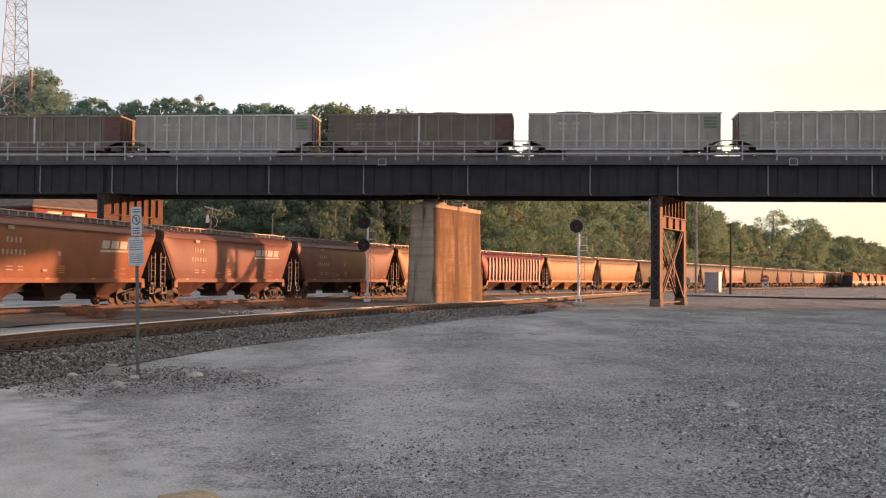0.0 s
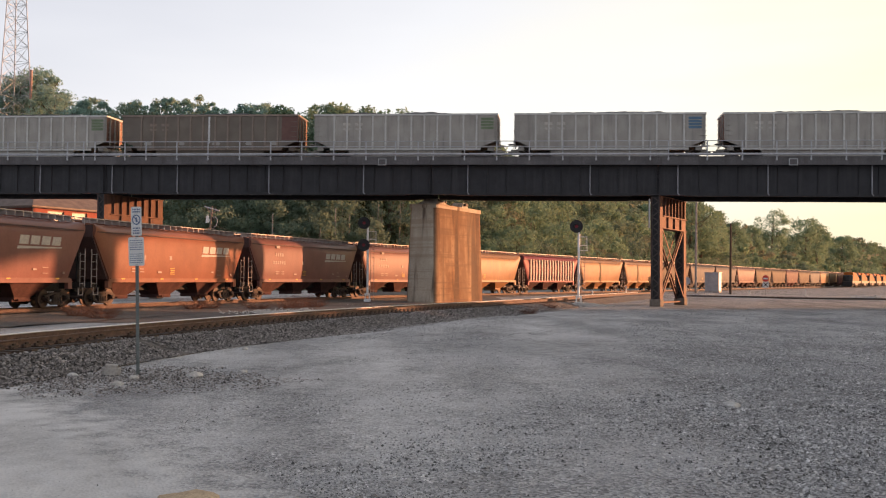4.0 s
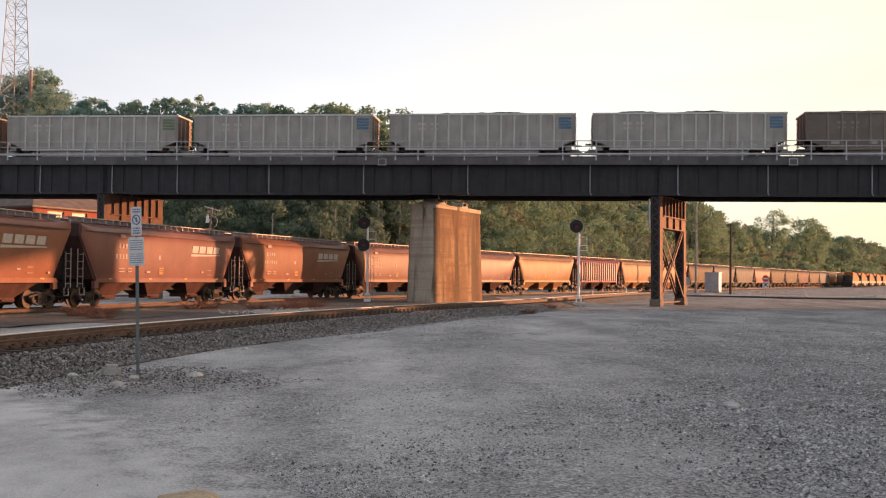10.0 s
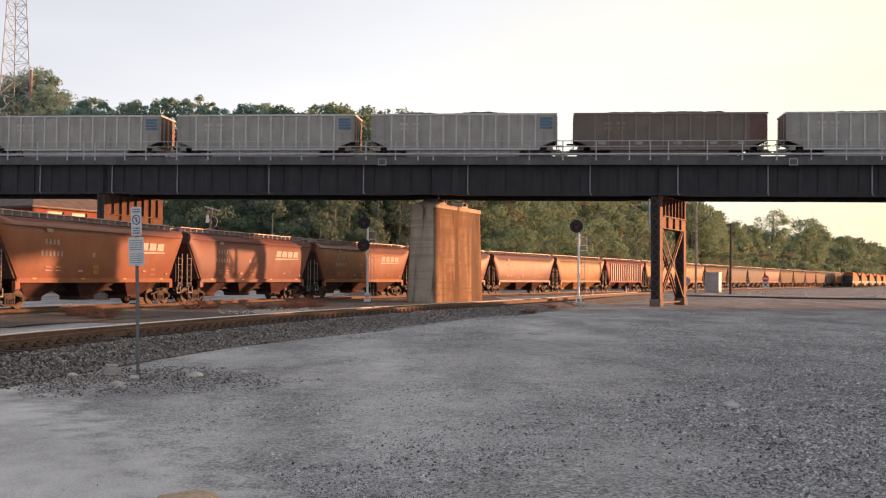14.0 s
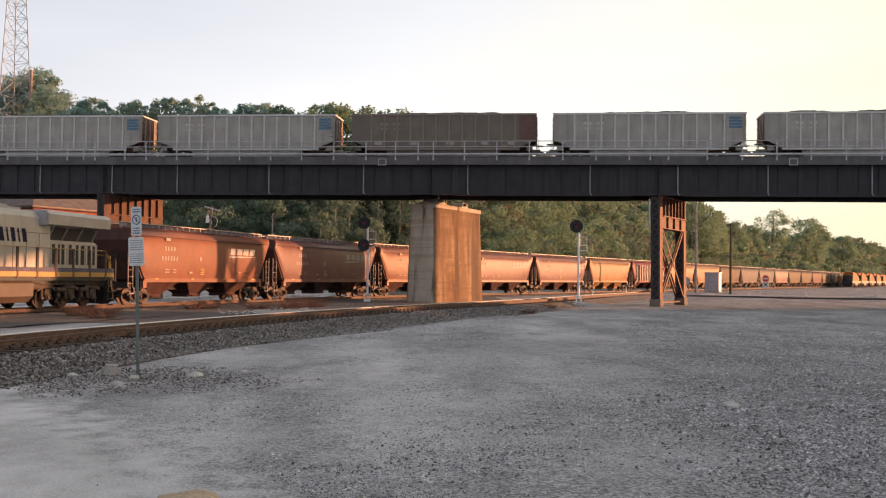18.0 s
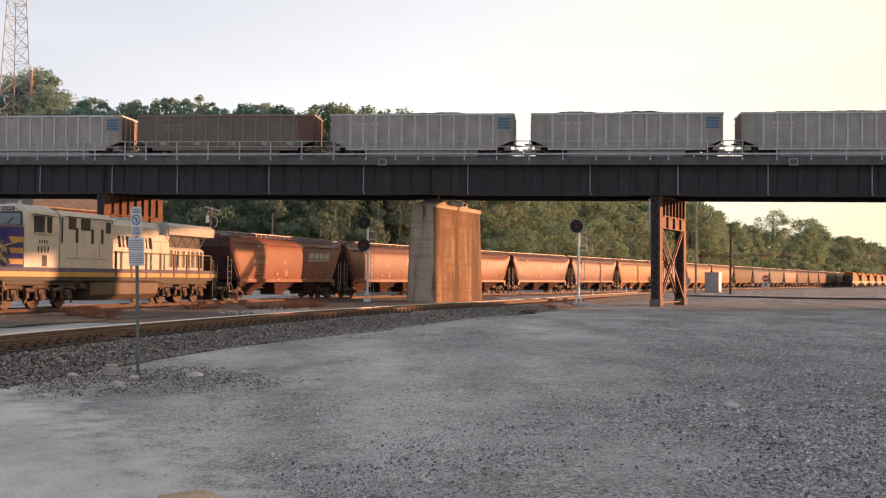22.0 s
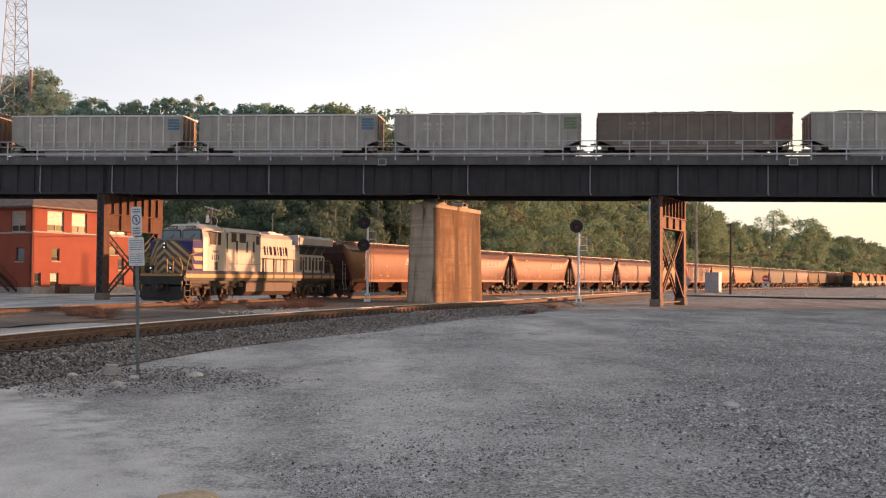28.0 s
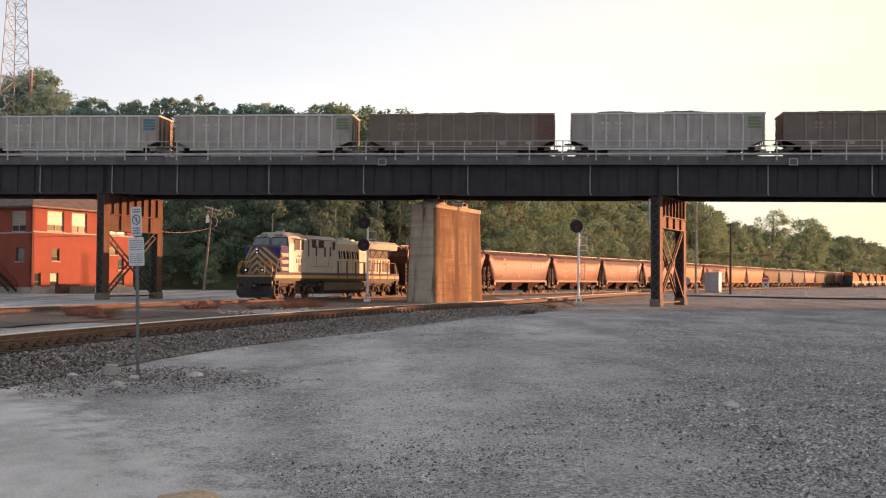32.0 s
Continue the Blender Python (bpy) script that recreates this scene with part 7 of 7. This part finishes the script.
def scatter():
    rng = np.random.default_rng(3)
    rows = []
    while len(rows) < 110000:
        y = 7.5 + 40 * rng.random() ** 2.2
        x = rng.uniform(-0.45, 0.45) * y
        k = noise.noise((x * 0.35 - y * 0.12, y * 0.16, 7)) + 0.4 * noise.noise((x * 1.3, y * 1.0, 2)) + 0.85 * (x / (0.42 * y))
        pale = -0.85 * x - 0.53 * y + 4.1 > 0
        if rng.random() > (0.015 if pale else min(max(0.22 + k * 1.0, 0.02), 1)):
            continue
        sz = rng.choice((0.0055, 0.0095, 0.0145, 0.022), p=(0.28, 0.4, 0.27, 0.05)) * rng.uniform(0.7, 1.4) * (0.6 if pale else 1.3 if x > 0.18 * y else 1)
        rows.append((x, y, ground_height(x, y) + sz * 0.2, sz))
    while len(rows) < 126000:
        y = 34 + 44 * rng.random()
        x = rng.uniform(-0.1, 0.42) * y
        k = noise.noise((x * 0.3 - y * 0.1, y * 0.12, 11)) + 0.4 * noise.noise((x * 0.9, y * 0.5, 5))
        if rng.random() < min(max(0.3 + k, 0.03), 1) * (1.4 - y / 90):
            sz = rng.uniform(0.014, 0.034)
            rows.append((x, y, ground_height(x, y) + sz * 0.2, sz))
    me = stones_mesh("loose_gravel", np.array(rows), rng)
    me.materials.append(M["stone_mix"])
    tagged(new("loose_gravel", me), "loose grey gravel scattered over the lot", "gravel", kind="stuff")
    rows = []
    pts = siding_points(0.25, 0.3, 7.5)
    for q, d in pts:
        side = Vector((d.y, -d.x))
        far = q.length
        n = 240 if far < 40 else 190 if far < 56 else 80
        for _ in range(n):
            o = 0.7175 + 1.0 + (2.0 + 1.1 * min(max((q.y - 32) / 10, 0), 1)) * rng.random() ** 0.85
            if rng.random() < 0.25:
                o = 0.7175 + rng.uniform(-1.7, 1.0)
            off = abs(o - 0.7175)
            z = SID_Z - 0.245 if off < 1.7 else SID_Z - 0.23 - (off - 1.6) / 1.15 * 0.33 if off < 2.7 else 0.055 - (off - 2.7) / 0.7 * 0.05
            p = q + side * o + d * rng.uniform(-0.15, 0.15)
            sz = rng.uniform(0.020, 0.045) * (1.0 if far < 50 else 1.35)
            rows.append((p.x, p.y, max(z, -0.02) + rng.uniform(-0.01, 0.02), sz))
    more = len(rows) + 8500
    while len(rows) < more:
        x, y = -6.9 + rng.normal() * 2.2, 20.6 + rng.normal() * 1.7
        if math.hypot((x + 6.9) / 4.0, (y - 20.6) / 3.0) < 1 + 0.5 * noise.noise((x, y, 4)) and y < 24.5 + 0.2 * x + 1.4:
            sz = rng.uniform(0.010, 0.032)
            rows.append((x, y, ground_height(x, y) + sz * 0.3, sz))
    me = stones_mesh("ballast_stone", np.array(rows), rng)
    me.materials.append(M["ballast_mix"])
    tagged(new("ballast_stone", me), "dark crushed ballast stones on the siding bank", "ballast", kind="stuff")
    rows = []
    for i in range(700):
        t = rng.normal() * 0.5
        rows.append((-8.7 + t * 2.1 + rng.normal() * 0.25, 57.6 + t * 1.0 + rng.normal() * 0.9, 0.10 + abs(rng.normal()) * 0.07, rng.uniform(0.03, 0.08)))
    for i in range(160):
        rows.append((48.9 + rng.normal() * 0.9, 120.5 + rng.normal() * 0.8, 0.2 + abs(rng.normal()) * 0.09, rng.uniform(0.08, 0.18)))
    for i in range(2200):
        a, r = rng.random() * math.tau, 1.9 * math.sqrt(rng.random())
        x, y = 10.6 + r * math.cos(a) * 1.4, 79.2 + r * math.sin(a)
        rows.append((x, y, ground_height(x, y) + 0.03 + 0.3 * (1 - r / 1.9), rng.uniform(0.035, 0.07)))
    me = stones_mesh("pale_stone_pile", np.array(rows), rng)
    me.materials.append(M["pale_stone"])
    tagged(new("pale_stone_pile", me), "pale limestone pieces heaped beside the track", "stones", kind="stuff")


scatter()


def rock(x, y, size, seed, material, label, flat=0.6):
    bm = bmesh.new()
    bmesh.ops.create_icosphere(bm, subdivisions=2, radius=size)
    rnd = random.Random(seed)
    for v in bm.verts:
        k = 1 + 0.35 * noise.noise(v.co * (1.3 / size) + Vector((seed, 0, 0)))
        v.co = Vector((v.co.x * k * 1.25, v.co.y * k, v.co.z * k * flat))
    ob = part("rock", bm, material, at=pose(x, y, ground_height(x, y) + size * flat * 0.35, rz=rnd.uniform(0, 360)))
    tagged(ob, label, "rock", "loose rocks on the lot")


for i, (x, y, sz) in enumerate(((4.58, 16.58, 0.11), (-4.95, 21.0, 0.14), (-7.4, 21.0, 0.10), (-6.0, 19.4, 0.11), (-5.5, 29.2, 0.09), (-6.05, 20.6, 0.09), (-4.2, 22.3, 0.07))):
    rock(x, y, sz, i, M["pale_stone"], "pale broken limestone rock on the gravel")
rock(-2.27, 9.45, 0.22, 31, M["sandstone"], "flat tan sandstone slab at the lot's edge", 0.3)
rock(-0.75, 9.55, 0.035, 33, M["stone"], "small dark stone on the gravel", 0.7)
rock(-0.62, 9.65, 0.03, 34, M["stone"], "small dark stone on the gravel", 0.7)
stub = part("concrete_stub", mesh("stub", lambda bm: box(bm, (0, 0, 0.08), (0.36, 0.3, 0.26)), bevel=0.06), M["concrete_pale"], at=pose(-6.75, 21.4, 0, rx=5, ry=4, rz=12))
tagged(stub, "broken concrete stub beside the sign post", "concrete block")


def weed(x, y, z, h, w, seed, label="dry reddish weed clump beside the track"):
    rng = np.random.default_rng(seed)
    n = 420
    a, r = rng.random(n) * math.tau, w * np.sqrt(rng.random(n))
    foot = np.stack([r * np.cos(a) * 0.5, r * np.sin(a) * 0.5, np.zeros(n)], 1)
    tip = np.stack([r * np.cos(a) * 1.3, r * np.sin(a) * 1.3, h * (0.4 + 0.6 * rng.random(n))], 1) + rng.normal(size=(n, 3)) * 0.12
    sd = np.cross(tip - foot, rng.normal(size=(n, 3)))
    sd = sd / (np.linalg.norm(sd, axis=1, keepdims=True) + 1e-9) * 0.0035
    q = np.stack([foot - sd, foot + sd, tip + sd * 0.5, tip - sd * 0.5], 1)
    ob = new("weed_clump", quads_mesh("weed_clump", q, M["weed"]))
    ob.matrix_basis = pose(x, y, z)
    tagged(ob, label, "weeds", "dry weed clumps")


for i, (x, y, h, w) in enumerate(((-17.6, 50.5, 0.55, 0.8), (-17.2, 53.0, 0.45, 0.9), (-14.6, 61.5, 0.6, 0.8), (-14.2, 63.4, 0.5, 0.9), (-9.8, 66.0, 0.75, 0.9), (-9.1, 67.6, 0.9, 1.0), (-8.4, 69.3, 0.6, 0.8), (5.0, 61.0, 0.3, 0.5), (7.2, 70.5, 0.45, 0.5), (-16.0, 49.0, 0.5, 0.9), (-11.4, 64.5, 0.5, 1.0))):
    weed(x, y, ground_height(x, y) + 0.03, h, w, 100 + i)


def cable(name, a, b, sag, label, r=0.02):
    a, b = Vector(a), Vector(b)
    pts = [a.lerp(b, i / 14) - Vector((0, 0, sag * 4 * (i / 14) * (1 - i / 14))) for i in range(15)]
    bm = bmesh.new()
    pipe(bm, pts, r, 5)
    tagged(part(name, bm, M["signal_black"]), label, "cable", "overhead cables")


marked = new("marked_cable")
tagged(marked, "sagging cable with pale sleeves from pole to building", "cable", "overhead cables")
ends = Vector((-33.6, 150.4, 9.1)), Vector((-31.2, 112.5, 7.0))
sag_at = [ends[0].lerp(ends[1], i / 48) - Vector((0, 0, 1.6 * (i / 48) * (1 - i / 48))) for i in range(49)]
part("wire", B(lambda bm: pipe(bm, sag_at, 0.03, 5)), M["signal_black"], marked)
for i in range(1, 47, 2):
    part("sleeve", B(lambda bm: tube(bm, sag_at[i], sag_at[i + 1], 0.05, 6)), M["letter_faint"], marked)
cable("overhead_cable", (-33.4, 150.3, 9.6), (-19.0, 166, 7.2), 0.8, "thin sagging cable along the woods", 0.03)
cable("overhead_cable", (150, 330, 17.2), (230, 400, 19.5), 1.0, "thin overhead cable across the far yard", 0.07)


def yard_bits():
    ob = part("storage_bin", mesh("bin", lambda bm: (box(bm, (0, 0, 0.5), (2.6, 1.0, 0.95)), box(bm, (0, 0, 1.0), (2.7, 1.1, 0.08)))), M["dark_rust"], at=pose(-41.2, 115.0, 0.11, rz=62))
    tagged(ob, "low brown storage bin before the brick building", "storage bin")
    blk = part("concrete_block", mesh("yard_block", lambda bm: box(bm, (0, 0, 0.42), (2.6, 0.9, 0.86)), bevel=0.05), M["concrete_worn"], at=pose(-39.3, 114.2, 0.08, rz=20))
    tagged(blk, "long grey concrete block beside the storage bin", "concrete block")
    st = tagged(new("outside_stair"), "dark steel outside stair on the shaded front", "stair")
    st.matrix_basis = Matrix.Translation((-44.3, 112.7, 0.2)) @ Matrix.Rotation(math.pi / 2 - 0.45, 4, "Z")
    for i in range(13):
        part("tread", mesh("tread", lambda bm: box(bm, (0, 0, 0), (1.0, 0.28, 0.04))), M["loco_dark"], st, at=Matrix.Translation((-0.75, 2.0 + i * 0.27, 0.3 + i * 0.19)))
    for dx in (-0.5, 0.5):
        bm = bmesh.new()
        beam(bm, (-0.75 + dx, 1.9, 0.15), (-0.75 + dx, 5.4, 2.62), 0.05, 0.25)
        pipe(bm, [(-0.75 + dx, 1.9, 0.2), (-0.75 + dx, 1.9, 1.2), (-0.75 + dx, 5.4, 3.7), (-0.75 + dx, 5.4, 2.6)], 0.03)
        part("stringer", bm, M["loco_dark"], st)


yard_bits()

# the stub track at the yard crossing
stub_pts = [(Vector((30 + i * 1.5, 132.5 - i * 0.62)), Vector((0.924, -0.382))) for i in range(40)]
stub_track = tagged(new("crossing_track"), "low dark rails across the far yard", "railway track", kind="structure")
rail_pair(stub_track, stub_pts, 1.435, 0.2, 0.0)

road = bmesh.new()
prism(road, [(33.2, 134.5), (39.5, 121.0), (60, 112.5), (160, 72), (168, 92), (66, 131), (44, 141), (36, 148)], -0.2, 0.16, "z")
tagged(part("crossing_road", road, M["road"]), "low pale dusty road across the yard", "road", kind="structure")

# a dark bar along the road's front edge
edge = bmesh.new()
for a, b in (((33.0, 134.2), (39.4, 120.7)), ((39.4, 120.7), (60, 112.2)), ((60, 112.2), (160, 71.7))):
    beam(edge, (*a, 0.06), (*b, 0.06), 0.25, 0.26)
tagged(part("crossing_edge", edge, M["tie"]), "dark strip along the edge of the crossing road", "kerb", kind="structure")

# ---- ties last ----
ties(siding, siding_points(0.53, 0.4, 9.0), SID_Z, 0.7175, 210)


def tie_plates():
    """A plate with spike heads under each rail."""
    def one(bm):
        box(bm, (0, 0, 0), (0.30, 0.19, 0.025))
        for sx in (-0.09, 0.09):
            for sy in (-0.05, 0.05):
                box(bm, (sx, sy, 0.03), (0.035, 0.03, 0.045))
    me = mesh("tie_plate", one)
    anchor = mesh("rail_anchor", lambda bm: (box(bm, (0, 0, 0), (0.06, 0.3, 0.07)), box(bm, (0, 0.02, 0.05), (0.05, 0.1, 0.05))))
    for q, d in siding_points(0.53, 0.4, 6.6)[:140]:
        side = Vector((d.y, -d.x))
        for o in (0.0, 1.435):
            p = q + side * o
            part("rail_anchor", anchor, M["tie"], siding, at=Matrix.Translation((p.x + side.x * 0.09, p.y + side.y * 0.09, SID_Z - 0.155)) @ Matrix.Rotation(math.atan2(side.y, side.x), 4, "Z")) if o else None
            part("tie_plate", me, M["rail_side"], siding, at=Matrix.Translation((p.x, p.y, SID_Z - 0.18)) @ Matrix.Rotation(math.atan2(side.y, side.x), 4, "Z"))


tie_plates()


# ---- motion ----
def car_pose(s, half, flip):
    a, b = on_line(s - half), on_line(s + half)
    d = b - a
    m = (a + b) / 2
    return Matrix.Translation((m.x, m.y, RAIL_Z)) @ Matrix.Rotation(math.atan2(d.y, d.x) + (math.pi if flip else 0), 4, "Z")


def spin(car, distance, radius, flip, step):
    """Rolls every wheelset of a car as it runs."""
    for w in [o for o in car.children if o.name.startswith("wheelset")]:
        at = w.location.copy()
        rows, t = [], 0.0
        while t < 32.001:
            a = distance(t) / radius * (-1 if flip else 1)
            rows.append((t, Matrix.Translation(at) @ Matrix.Rotation(a, 4, "Y")))
            t += step
        walk(w, rows)


def motions():
    times = [i * 2.0 for i in range(17)]
    for car, off, half, radius, flip in TRAIN:
        walk(car, [(t, car_pose(max(gap0(t) + off, -150), half, flip)) for t in times])
        spin(car, lambda t: gap0(t) - gap0(0), radius, flip, 0.2)
    for car, off in COAL_TRAIN:
        walk(car, [(t, BR @ Matrix.Translation((upper(t) + off, 0, UPPER_RAIL - 0.075))) for t in times])
        spin(car, lambda t: upper(t) - upper(0), 0.457, False, 0.14)


motions()
